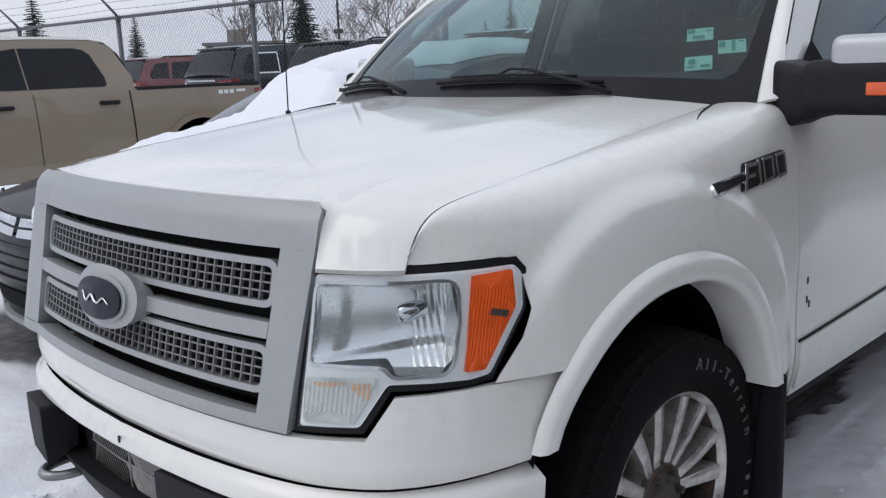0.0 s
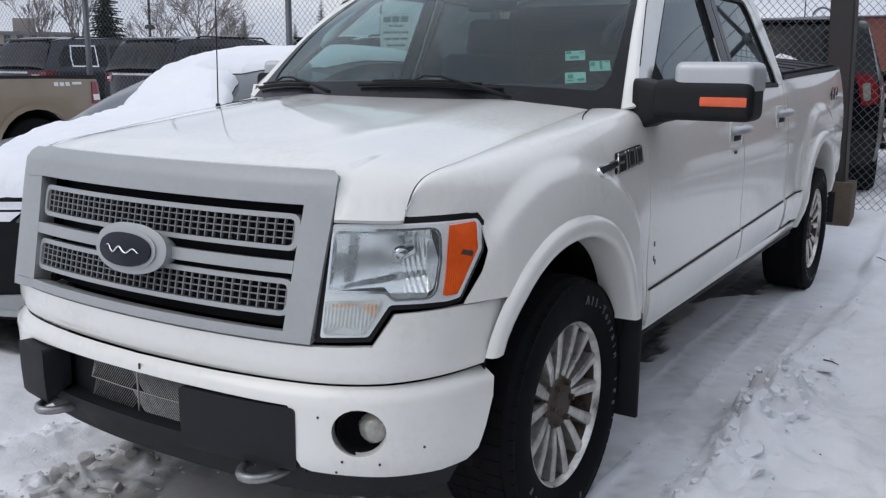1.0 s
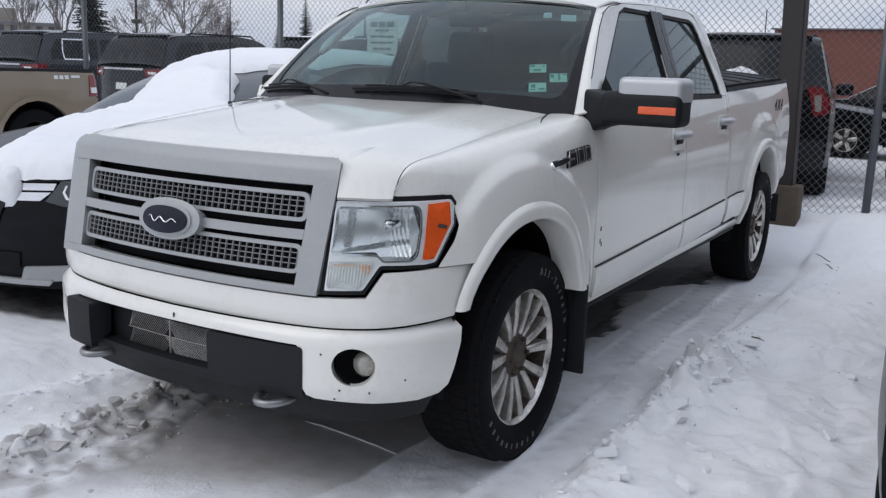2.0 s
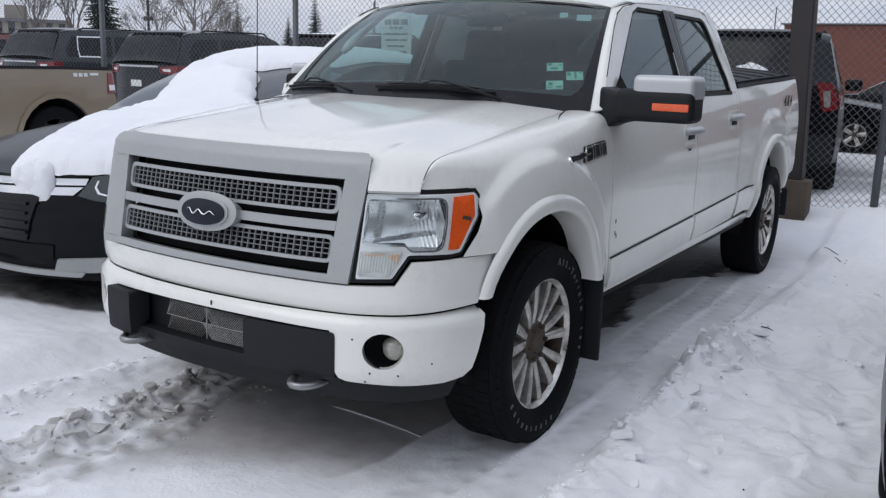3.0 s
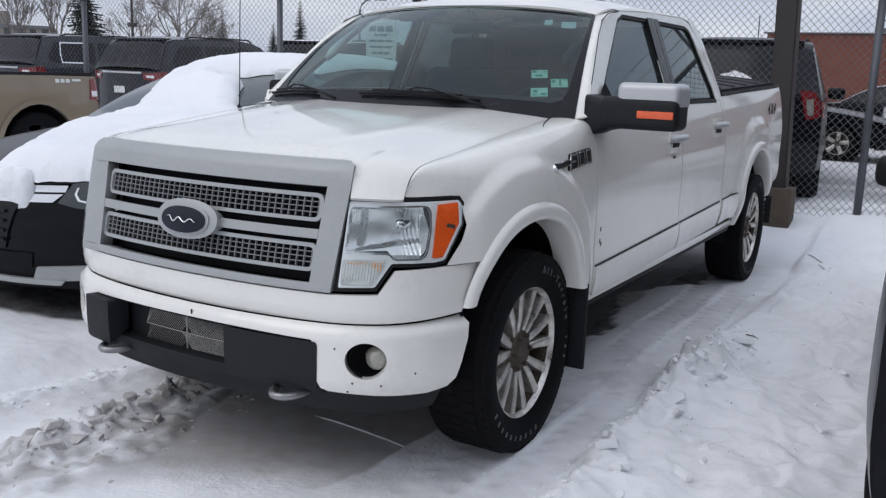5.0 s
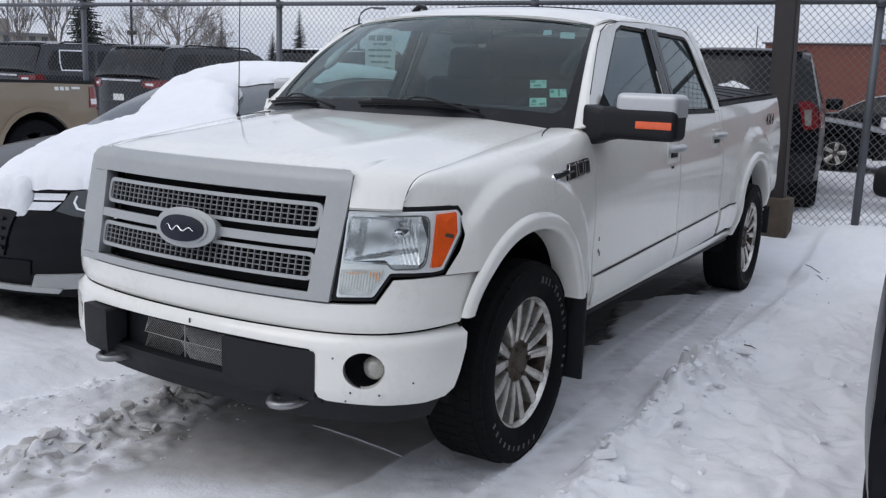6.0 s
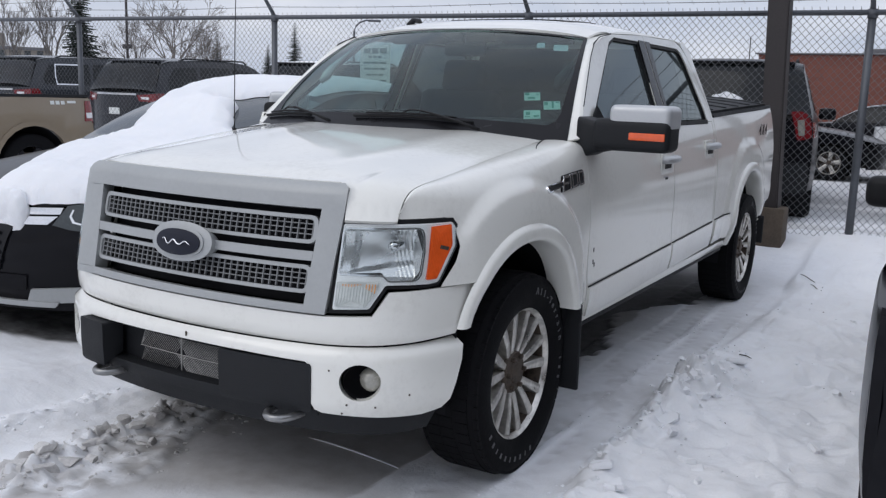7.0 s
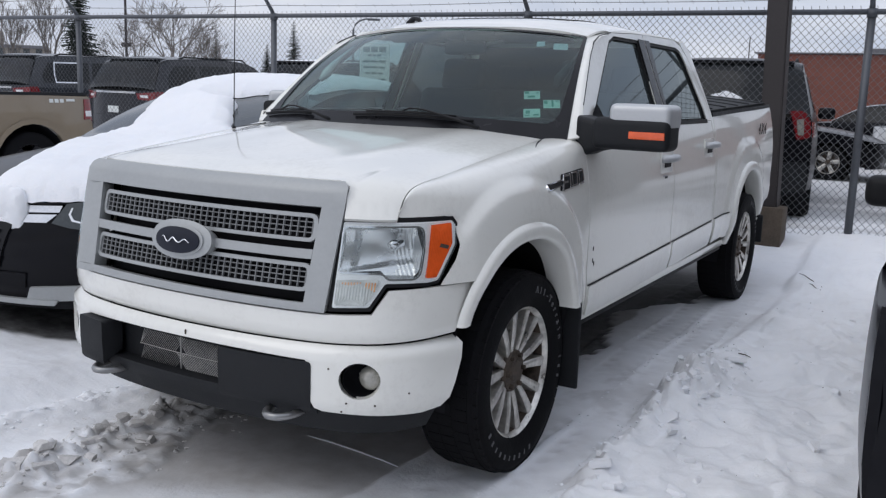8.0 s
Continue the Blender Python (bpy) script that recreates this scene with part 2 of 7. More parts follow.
def part(name, bm, material, parent=None, label="", smooth=False, auto=None):
    """Links a bmesh as one object; auto: the angle over which edges stay sharp."""
    bmesh.ops.recalc_face_normals(bm, faces=bm.faces[:])
    if auto is not None:
        for f in bm.faces:
            f.smooth = True
        for e in bm.edges:
            if len(e.link_faces) == 2 and e.calc_face_angle(0.0) > radians(auto):
                e.smooth = False
    elif smooth:
        for f in bm.faces:
            f.smooth = True
    me = bpy.data.meshes.new(name)
    bm.to_mesh(me)
    bm.free()
    me.materials.append(material)
    ob = new(name, me)
    adopt(ob, parent)
    if label:
        tagged(ob, label)
    return ob


def thing(name, at, label, category, group="", kind=""):
    e = new(name)
    e.empty_display_size = 0.2
    e.matrix_basis = Matrix.Translation(at)
    return tagged(e, label, category, group, kind)


def box(bm, c, s, bev=0.0, seg=2, rot=None):
    r = bmesh.ops.create_cube(bm, size=1.0)
    vs = r["verts"]
    for v in vs:
        v.co = Vector((v.co.x * s[0], v.co.y * s[1], v.co.z * s[2]))
    if bev > 0:
        es = list({e for v in vs for e in v.link_edges})
        r = bmesh.ops.bevel(bm, geom=es, offset=bev, segments=seg, affect="EDGES", profile=0.6)
        vs = list({v for f in r["faces"] for v in f.verts} | {v for v in vs if v.is_valid})
    m = Matrix.Translation(c) @ (rot if rot is not None else Matrix.Identity(4))
    for v in vs:
        v.co = m @ v.co
    return vs


def frame_of(d):
    d = Vector(d).normalized()
    up = Vector((0, 0, 1)) if abs(d.z) < 0.95 else Vector((1, 0, 0))
    a = d.cross(up).normalized()
    return a, d.cross(a).normalized()


def tube(bm, pts, r, seg=8, caps=True, flat=1.0):
    """A tube along pts; r: one radius or one for each point."""
    pts = [Vector(p) for p in pts]
    rs = r if hasattr(r, "__len__") else [r] * len(pts)
    rings = []
    for i, p in enumerate(pts):
        d = pts[min(i + 1, len(pts) - 1)] - pts[max(i - 1, 0)]
        a, b = frame_of(d)
        rings.append([bm.verts.new(p + rs[i] * (a * math.cos(2 * math.pi * k / seg) + b * flat * math.sin(2 * math.pi * k / seg))) for k in range(seg)])
    for q, w in zip(rings, rings[1:]):
        for k in range(seg):
            bm.faces.new((q[k], q[(k + 1) % seg], w[(k + 1) % seg], w[k]))
    if caps:
        bm.faces.new(rings[0][::-1])
        bm.faces.new(rings[-1])


def lathe(bm, prof, seg=48, c=(0, 0, 0), closed=False):
    """Turns (radius, x) round the x axis."""
    rings = []
    for r, x in prof:
        rings.append([bm.verts.new((c[0] + x, c[1] + r * math.cos(2 * math.pi * k / seg), c[2] + r * math.sin(2 * math.pi * k / seg))) for k in range(seg)])
    pairs = list(zip(rings, rings[1:])) + ([(rings[-1], rings[0])] if closed else [])
    for q, w in pairs:
        for k in range(seg):
            bm.faces.new((q[k], q[(k + 1) % seg], w[(k + 1) % seg], w[k]))


def cr(keys, x):
    """Smooth interpolation through (x, value) keys."""
    if x <= keys[0][0]:
        return keys[0][1]
    if x >= keys[-1][0]:
        return keys[-1][1]
    i = 0
    while keys[i + 1][0] < x:
        i += 1
    (x0, y0), (x1, y1) = keys[i], keys[i + 1]
    h = x1 - x0
    m0 = (y1 - keys[i - 1][1]) / (x1 - keys[i - 1][0]) if i > 0 else (y1 - y0) / h
    m1 = (keys[i + 2][1] - y0) / (keys[i + 2][0] - x0) if i + 2 < len(keys) else (y1 - y0) / h
    t = (x - x0) / h
    return (2 * t**3 - 3 * t**2 + 1) * y0 + (t**3 - 2 * t**2 + t) * h * m0 + (-2 * t**3 + 3 * t**2) * y1 + (t**3 - t**2) * h * m1


def dense(poly, step):
    out = []
    for (a, b), (c, d) in zip(poly, poly[1:] + poly[:1]):
        n = max(1, int(math.hypot(c - a, d - b) / step))
        out += [(a + (c - a) * k / n, b + (d - b) * k / n) for k in range(n)]
    return out


def rounded(poly, r, n=4):
    """A polygon with its corners rounded off; r: one radius or one for each corner."""
    out = []
    L = len(poly)
    for i in range(L):
        p, q, w = Vector(poly[i - 1]), Vector(poly[i]), Vector(poly[(i + 1) % L])
        ri = r[i] if hasattr(r, "__len__") else r
        if ri <= 0:
            out.append(tuple(q))
            continue
        d0, d1 = (p - q), (w - q)
        k = min(ri, 0.45 * d0.length, 0.45 * d1.length)
        a, b = q + d0.normalized() * k, q + d1.normalized() * k
        for j in range(n + 1):
            t = j / n
            out.append(tuple((1 - t) ** 2 * a + 2 * t * (1 - t) * q + t * t * b))
    return out


def shrink(poly, d):
    """A polygon moved inwards by d."""
    area = sum(a[0] * b[1] - b[0] * a[1] for a, b in zip(poly, poly[1:] + poly[:1]))
    s = 1 if area > 0 else -1
    out = []
    L = len(poly)
    for i in range(L):
        p, q, w = Vector(poly[i - 1]), Vector(poly[i]), Vector(poly[(i + 1) % L])
        e0, e1 = (q - p).normalized(), (w - q).normalized()
        n0, n1 = Vector((-e0.y, e0.x)) * s, Vector((-e1.y, e1.x)) * s
        n = n0 + n1
        n = n / max(0.35, n.length_squared / 2) if n.length > 1e-6 else n0
        out.append(tuple(q + n * d))
    return out


def inside(loops, x, y):
    """Even-odd test of a point against outlines."""
    hit = False
    for poly in loops:
        for (ax, ay), (bx, by) in zip(poly, poly[1:] + poly[:1]):
            if (ay > y) != (by > y) and x < ax + (bx - ax) * (y - ay) / (by - ay):
                hit = not hit
    return hit


def cells(loops, step_u, step_v):
    """Fills outlines of the plane (the first, less the holes) with triangles on a grid: vertices, faces and the boundary."""
    pts, edges = [], []
    for poly in loops:
        k0, n = len(pts), len(poly)
        pts += [Vector(p) for p in poly]
        edges += [(k0 + i, k0 + (i + 1) % n) for i in range(n)]
    us, vs = [p[0] for p in loops[0]], [p[1] for p in loops[0]]
    nu, nv = max(1, round((max(us) - min(us)) / step_u)), max(1, round((max(vs) - min(vs)) / step_v))
    B = np.array([p for poly in loops for p in poly])
    for i in range(1, nu):
        for j in range(1, nv):
            u, v = min(us) + (max(us) - min(us)) * i / nu, min(vs) + (max(vs) - min(vs)) * j / nv
            d = (((B[:, 0] - u) / step_u) ** 2 + ((B[:, 1] - v) / step_v) ** 2).min()
            if d > 0.16 and inside(loops, u, v):
                pts.append(Vector((u, v)))
    vo, _, fo, _, _, _ = delaunay_2d_cdt(pts, edges, [], 0, 1e-6)
    uv = [(p.x, p.y) for p in vo]
    fs = []
    for f in fo:
        (ax, ay), (bx, by), (cx, cy) = (uv[i] for i in f)
        area = (bx - ax) * (cy - ay) - (cx - ax) * (by - ay)
        if abs(area) < 1e-9 or not inside(loops, (ax + bx + cx) / 3, (ay + by + cy) / 3):
            continue
        fs.append(tuple(f) if area > 0 else tuple(f[::-1]))
    count = {}
    for f in fs:
        for a, b in zip(f, f[1:] + f[:1]):
            count[(a, b)] = 1
    edge = [(a, b) for a, b in count if (b, a) not in count]
    return uv, fs, edge


def panel(name, poly, fn, material, parent=None, label="", step=(0.06, 0.06), lip=0.015, flip=False, mirror=False, seg=0.05, holes=(), down=None):
    """A pressed panel: the outline poly in the surface's own (u, v), laid on fn(u, v), with a turned-in edge."""
    uv, fs, edge = cells([dense(list(q), seg) for q in (poly, *holes)], *step)
    P = [fn(u, v) for u, v in uv]
    N = []
    h = 1e-3
    for u, v in uv:
        du = fn(u + h, v) - fn(u - h, v)
        dv = fn(u, v + h) - fn(u, v - h)
        n = du.cross(dv)
        n = n.normalized() if n.length > 1e-12 else Vector((0, 0, 1))
        N.append(-n if flip else n)
    if flip:
        fs = [f[::-1] for f in fs]
        edge = [(b, a) for a, b in edge]
    if lip:
        base = {}
        for a, b in edge:
            ea = (P[b] - P[a])
            side = N[a].cross(ea).normalized() if ea.length > 1e-9 else N[a]
            for i in (a, b):
                base.setdefault(i, [Vector(), 0])
                base[i][0] -= side
        ring = {}
        for i, (s, _) in base.items():
            o = s.normalized() if s.length > 1e-6 else N[i]
            k0 = len(P)
            P += [P[i].copy(), P[i] + down * lip if down is not None else P[i] - N[i] * lip]
            N += [o, o]
            ring[i] = k0
        for a, b in edge:
            fs.append((ring[b], ring[a], ring[a] + 1, ring[b] + 1))
    if mirror:
        P = [Vector((-p.x, p.y, p.z)) for p in P]
        N = [Vector((-n.x, n.y, n.z)) for n in N]
        fs = [f[::-1] for f in fs]
    return finish(name, [tuple(p) for p in P], fs, material, parent, label, [tuple(n) for n in N])


def letters(bm, text, size, place, depth=0.002):
    """Raised lettering in the built-in font; place(x) gives the pose of the character that starts at x."""
    for i, ch in enumerate(text):
        cu = bpy.data.curves.new("glyph", "FONT")
        cu.body, cu.size, cu.extrude, cu.resolution_u = ch, size, depth, 2
        cu.align_x = "CENTER"
        ob = bpy.data.objects.new("glyph", cu)
        me = bpy.data.meshes.new_from_object(ob)
        me.transform(place(i))
        bm.from_mesh(me)
        bpy.data.meshes.remove(me)
        bpy.data.objects.remove(ob)
        bpy.data.curves.remove(cu)


# ---- the white pickup ----
# It stands along y with its nose towards -y; x is its driver's side.
PLAN = [(0, 0.055), (0.205, 0.062), (0.412, 0.082), (0.568, 0.111), (0.670, 0.146), (0.770, 0.208), (0.843, 0.302), (0.890, 0.415),
        (0.927, 0.57), (0.953, 0.77), (0.972, 1.05), (0.985, 1.45), (0.987, 2.6), (0.985, 3.6), (0.976, 4.3), (0.972, 5.0), (0.962, 5.45), (0.940, 5.85)]
# widths on the flat drawing of the nose that the plan's first points stand for
FLAT = (0, 0.2, 0.4, 0.55, 0.65, 0.75, 0.83, 0.885, 0.925)
ARC = [0.0]
for (_xa, _ya), (_xb, _yb) in zip(PLAN, PLAN[1:]):
    ARC.append(ARC[-1] + math.hypot(_xb - _xa, _yb - _ya))
ARC_X = [(a, p[0]) for a, p in zip(ARC, PLAN)]
ARC_Y = [(a, p[1]) for a, p in zip(ARC, PLAN)]
Y_X = [(p[1], p[0]) for p in PLAN]
X_Y = [(p[0], p[1]) for p in PLAN[:9]]
X_A = list(zip(FLAT, ARC))


def setback(z):
    return 0.22 * max(0.0, z - 0.77)


def nose(a, z, off=0.0):
    """The wrap-round front: a runs along the plan from the middle, z is the height."""
    s = 1 if a >= 0 else -1
    q = abs(a)
    x, y = cr(ARC_X, q), cr(ARC_Y, q)
    tx = cr(ARC_X, q + 0.01) - math.copysign(cr(ARC_X, abs(q - 0.01)), q - 0.01)
    ty = cr(ARC_Y, q + 0.01) - cr(ARC_Y, abs(q - 0.01))
    L = math.hypot(tx, ty) or 1
    x, y = x + off * ty / L, y - off * tx / L
    return Vector((s * x, y + setback(z), z))


def front(x, z, off=0.0):
    return nose(math.copysign(cr(X_A, abs(x)), x), z, off)


PROF = [(0.36, -0.07), (0.46, -0.03), (0.54, -0.006), (0.62, 0.004), (0.75, 0.0), (0.95, 0.002), (1.08, -0.008), (1.2, -0.026), (1.30, -0.048), (1.36, -0.070),
        (1.40, -0.088), (1.6, -0.166), (1.8, -0.242), (1.88, -0.268)]


def rise(y):
    return 0.028 * (y - 1.2) if y > 1.2 else 0.0


ARCHES = {"front": (0.90, 0.50, 0.462, 0.525), "rear": (4.77, 0.53, 0.54, 0.535)}


def arch_q(y, z, k):
    yc, zc, hw, hh = ARCHES[k]
    return (abs((y - yc) / hw) ** 2.2 + abs(max(0.0, z - zc) / hh) ** 2.2) ** (1 / 2.2)


def side_base(y, z):
    return cr(Y_X, y - setback(z) * max(0.0, min(1.0, (1.3 - y) / 0.8))) + cr(PROF, z - rise(y))


def arch_swell(y, z):
    """The swelling of the side round each wheel arch."""
    t = max(0.0, min(1.0, (1.34 - arch_q(y, z, "front")) / 0.12))
    x = 0.028 * t * t * (3 - 2 * t) * max(0.0, min(1.0, (y - 0.36) / 0.18)) * max(0.0, min(1.0, (1.50 - y) / 0.10))
    t = max(0.0, min(1.0, (1.36 - arch_q(y, z, "rear")) / 0.14))
    return x + 0.020 * t * t * (3 - 2 * t) * max(0.0, min(1.0, (1.30 - z) / 0.10))


def side_x(y, z):
    return side_base(y, z) + arch_swell(y, z)


def side(y, z, off=0.0):
    return Vector((side_x(y, z) + off, y, z))


def arch_pts(k, scale, z_front, z_rear, n=26):
    """Points along a wheel arch from its front foot over the top to its rear foot."""
    yc, zc, hw, hh = ARCHES[k]
    hw, hh = hw * scale, hh * scale
    pts = []

    def foot(z, s):
        d = max(0.0, z - zc) / hh
        return (yc + s * hw * (1 - d**2.2) ** (1 / 2.2), z)

    a0 = math.asin(min(1, max(0.0, (z_front - zc) / hh) ** 1.1))
    a1 = math.asin(min(1, max(0.0, (z_rear - zc) / hh) ** 1.1))
    if z_front < zc:
        pts.append((yc - hw, z_front))
    for i in range(n + 1):
        a = math.pi - a0 - (math.pi - a0 - a1) * i / n
        c, s = math.cos(a), math.sin(a)
        pts.append((yc + hw * math.copysign(abs(c) ** (2 / 2.2), c), zc + hh * abs(s) ** (2 / 2.2)))
    if z_rear < zc:
        pts.append((yc + hw, z_rear))
    return pts


HOOD_X = 0.779
Z_EDGE = [(0.25, 1.172), (0.32, 1.184), (0.42, 1.195), (0.55, 1.209), (0.7, 1.229), (1.0, 1.268), (1.45, 1.320), (1.7, 1.348)]
Z_MID = [(0.05, 1.186), (0.10, 1.203), (0.2, 1.226), (0.3, 1.244), (0.6, 1.275), (1.0, 1.315), (1.45, 1.352)]


def smooth01(t):
    t = max(0.0, min(1.0, t))
    return t * t * (3 - 2 * t)


def hood_z(x, y):
    q = min(1.0, abs(x) / HOOD_X)
    e, c = cr(Z_EDGE, y), cr(Z_MID, y)
    ridge = 0.006 * math.exp(-((abs(x) - 0.46) / 0.10) ** 2) * min(1.0, y / 0.5)
    z = e + (c - e) * (1 - q**3.2) + ridge
    k = smooth01((abs(x) - 0.608) / 0.014)
    d = max(0.0, y - cr(X_Y, abs(x)) - setback(1.19) - 0.015)
    z += (1 - k) * (1.2030 - 0.016 * smooth01((abs(x) - 0.580) / 0.03) - z) * math.exp(-d / 0.060)
    if k > 0:
        d = max(0.0, y - cr(X_Y, abs(x)) - setback(1.085) + 0.012)
        z += k * ((1.080 + (z - 1.080) * (1 - math.exp(-d / 0.034))) - z)
    return z


def hood_fn(x, y):
    return Vector((x, y, hood_z(x, y)))


def shut_gap(y):
    """The shut line of the bonnet: open at the lamp and at the scuttle, tight between."""
    return 0.0006 + 0.0042 * (1 - smooth01((y - 0.40) / 0.14)) + 0.006 * smooth01((y - 1.27) / 0.06)


def fender_fn(y, s):
    """The wing: s is the height up the side, and past 1.06 it turns over to the bonnet's edge."""
    zs = 1.06 + 0.20 * smooth01((y - 1.15) / 0.33)
    if s <= 1.06:
        return side(y, s if s < 0.9 else 0.9 + (s - 0.9) * (zs - 0.9) / 0.16)
    t = min(1.0, (s - 1.06) / 0.24)
    x0 = side_base(y, zs)
    sl = (side_base(y, zs) - side_base(y, zs - 0.06)) / 0.06
    ze = hood_z(HOOD_X, y)
    k = (ze - zs) * 0.75
    p0, p1, p2, p3 = Vector((x0, zs)), Vector((x0 + sl * k, zs + k)), Vector((x0 - 0.35 * (x0 - HOOD_X), ze + 0.003)), Vector((HOOD_X + shut_gap(y), ze))
    q = (1 - t) ** 3 * p0 + 3 * t * (1 - t) ** 2 * p1 + 3 * t * t * (1 - t) * p2 + t**3 * p3
    w = arch_swell(y, q.y)
    return Vector((q.x + w * (1 - 0.5 * t), y, q.y + w * 0.6 * t))


def wing_s(y, z):
    """The height parameter at which the wing's surface reaches z."""
    lo, hi = 1.0, 1.30
    for _ in range(24):
        mid = (lo + hi) / 2
        lo, hi = (mid, hi) if fender_fn(y, mid).z < z else (lo, mid)
    return lo


truck = thing("pickup_truck", (0, 3, 0), "white crew-cab pickup truck with silver grille parked on packed snow", "pickup truck")

# bonnet
hood_poly = []
wing_x = [0.626 + (HOOD_X - 0.626) * i / 18 for i in range(19)]
for x in [-x for x in wing_x[::-1]] + [-0.614 + 1.228 * i / 40 for i in range(41)] + wing_x:
    hood_poly.append((x, cr(X_Y, abs(x)) + (setback(1.19) + 0.015 if abs(x) < 0.62 else setback(1.085) - 0.012)))
hood_poly += [(HOOD_X, 1.415)] + [(x, 1.335 + 0.14 * x * x) for x in (0.7, 0.5, 0.25, 0, -0.25, -0.5, -0.7)] + [(-HOOD_X, 1.415)]
panel("hood", hood_poly, hood_fn, M_WHITE, truck, "white bonnet with a thin film of melt water", step=(0.033, 0.02), lip=0.008, seg=0.015, down=Vector((0, 0, -1)))

for mir in (False, True):
    # wings
    pol = [(0.284, 1.30)] + [(y, wing_s(y, 1.0865)) for y in (0.284, 0.295, 0.31, 0.33, 0.36, 0.40, 0.44)]
    pol += [(0.458, 1.079), (0.470, 1.070), (0.482, 1.040), (0.480, 0.985), (0.455, 0.93), (0.407, 0.864), (0.398, 0.850)]
    pol += [p for p in arch_pts("front", 0.985, 0.850, 0.62)]
    pol += [(1.45, 0.62), (1.45, 0.50), (1.505, 0.50), (1.515, 0.70), (1.518, 1.06), (1.518, 1.18), (1.515, 1.30)]
    panel("fender", pol, fender_fn, M_WHITE, truck, "white front wing", step=(0.016, 0.013), lip=0.004, mirror=mir, seg=0.012)
    bm = bmesh.new()
    line = [fender_fn(y, q) for y, q in ((1.225, 1.255), (1.26, 1.267), (1.30, 1.279), (1.345, 1.290), (1.40, 1.300))]
    tube(bm, [(-p.x if mir else p.x, p.y, p.z + 0.0005) for p in line], [0.0008, 0.0022, 0.003, 0.0034, 0.0036], 6)
    part("bonnet_gap", bm, M_SEAL, truck, "dark gap between bonnet and wing", smooth=True)
    # arch mouldings
    for k, zf, zr in (("front", 0.69, 0.615), ("rear", 0.50, 0.56)):
        outer, inner = arch_pts(k, 1.0, zf, zr), arch_pts(k, 0.868, zf, zr)
        V, F = [], []
        ring = [(1.0, -0.004), (0.992, 0.014), (0.962, 0.024), (0.896, 0.024), (0.877, 0.018), (0.868, 0.004), (0.866, -0.03), (0.860, -0.10)]
        for p_o, p_i in zip(outer, inner):
            for sc, dx in ring:
                t = (1.0 - sc) / (1.0 - 0.868)
                y, z = p_o[0] + (p_i[0] - p_o[0]) * t, p_o[1] + (p_i[1] - p_o[1]) * t
                V.append((side_x(p_o[0], max(p_o[1], 0.5)) + dx, y, z))
        n = len(ring)
        for i in range(len(outer) - 1):
            for j in range(n - 1):
                F.append((i * n + j, i * n + j + 1, (i + 1) * n + j + 1, (i + 1) * n + j))
        if mir:
            V = [(-x, y, z) for x, y, z in V]
            F = [f[::-1] for f in F]
        finish("wheel_arch_trim", V, F, M_WHITE, truck, "white wheel arch moulding")
        # liner
        bm = bmesh.new()
        yc, zc, hw, hh = ARCHES[k]
        lin = arch_pts(k, 0.93, 0.36, 0.36)
        cols = [[bm.verts.new(((-1 if mir else 1) * (x if x > 0 else side_x(y, max(0.5, z)) - 0.03), y, z)) for y, z in lin] for x in (-1, 0.60, 0.52)]
        for q, w in zip(cols, cols[1:]):
            for i in range(len(lin) - 1):
                bm.faces.new((q[i], q[i + 1], w[i + 1], w[i]))
        bm.faces.new(cols[-1])
        part("wheel_well", bm, M_VOID, truck, "black wheel well liner", smooth=True)

    # doors and their windows
    zb = 1.375
    f_low = [(1.522, 0.515), (1.522, 1.20), (1.515, zb), (2.796, zb), (2.796, 1.3), (2.796, 0.545)]
    r_low = [(2.804, 0.545), (2.804, 1.3), (2.804, zb), (3.71, zb), (3.728, 1.2), (3.735, 0.59), (3.70, 0.57)]
    fd = panel("front_door", f_low, side, M_WHITE, truck, "white front door", step=(0.08, 0.04), mirror=mir)
    rd = panel("rear_door", r_low, side, M_WHITE, truck, "white rear door", step=(0.08, 0.04), mirror=mir)
    f_out = [(1.543, zb + 0.003), (1.648, 1.469), (1.911, 1.695), (2.012, 1.765), (2.113, 1.802), (2.287, 1.829), (2.638, 1.847), (2.796, 1.853), (2.796, zb + 0.003)]
    f_in = [(2.680, zb + 0.003), (2.703, 1.818), (2.318, 1.816), (2.224, 1.787), (2.113, 1.706), (1.748, 1.439), (1.652, zb + 0.003)]
    panel("window_frame", f_out + f_in, side, M_WHITE, fd, step=(0.08, 0.06), mirror=mir)
    r_out = [(2.804, zb + 0.003), (2.804, 1.853), (3.384, 1.861), (3.499, 1.835), (3.586, 1.768), (3.728, 1.50), (3.716, zb + 0.003)]
    r_in = [(3.611, zb + 0.003), (3.622, 1.449), (3.508, 1.742), (3.459, 1.799), (3.404, 1.816), (2.880, 1.818), (2.847, zb + 0.003)]
    panel("window_frame", r_out + r_in, side, M_WHITE, rd, step=(0.08, 0.06), mirror=mir)
    for door, hole in ((fd, f_in), (rd, r_in)):
        panel("window_seal", hole + shrink(hole, 0.017)[::-1], lambda u, v: side(u, v, -0.006), M_SEAL, door, "black rubber window seal", step=(0.1, 0.08), lip=0.012, mirror=mir)
        panel("window", shrink(hole, 0.012), lambda u, v: side(u, v, -0.018), M_SIDEGLASS if door is fd else M_DARKGLASS, door, "side window glass", step=(0.12, 0.1), lip=0, mirror=mir)
    panel("pillar_trim", [(2.683, zb), (2.700, 1.825), (2.792, 1.825), (2.792, zb)], lambda u, v: side(u, v, 0.003), M_GLOSS, fd, "gloss black pillar trim", mirror=mir)
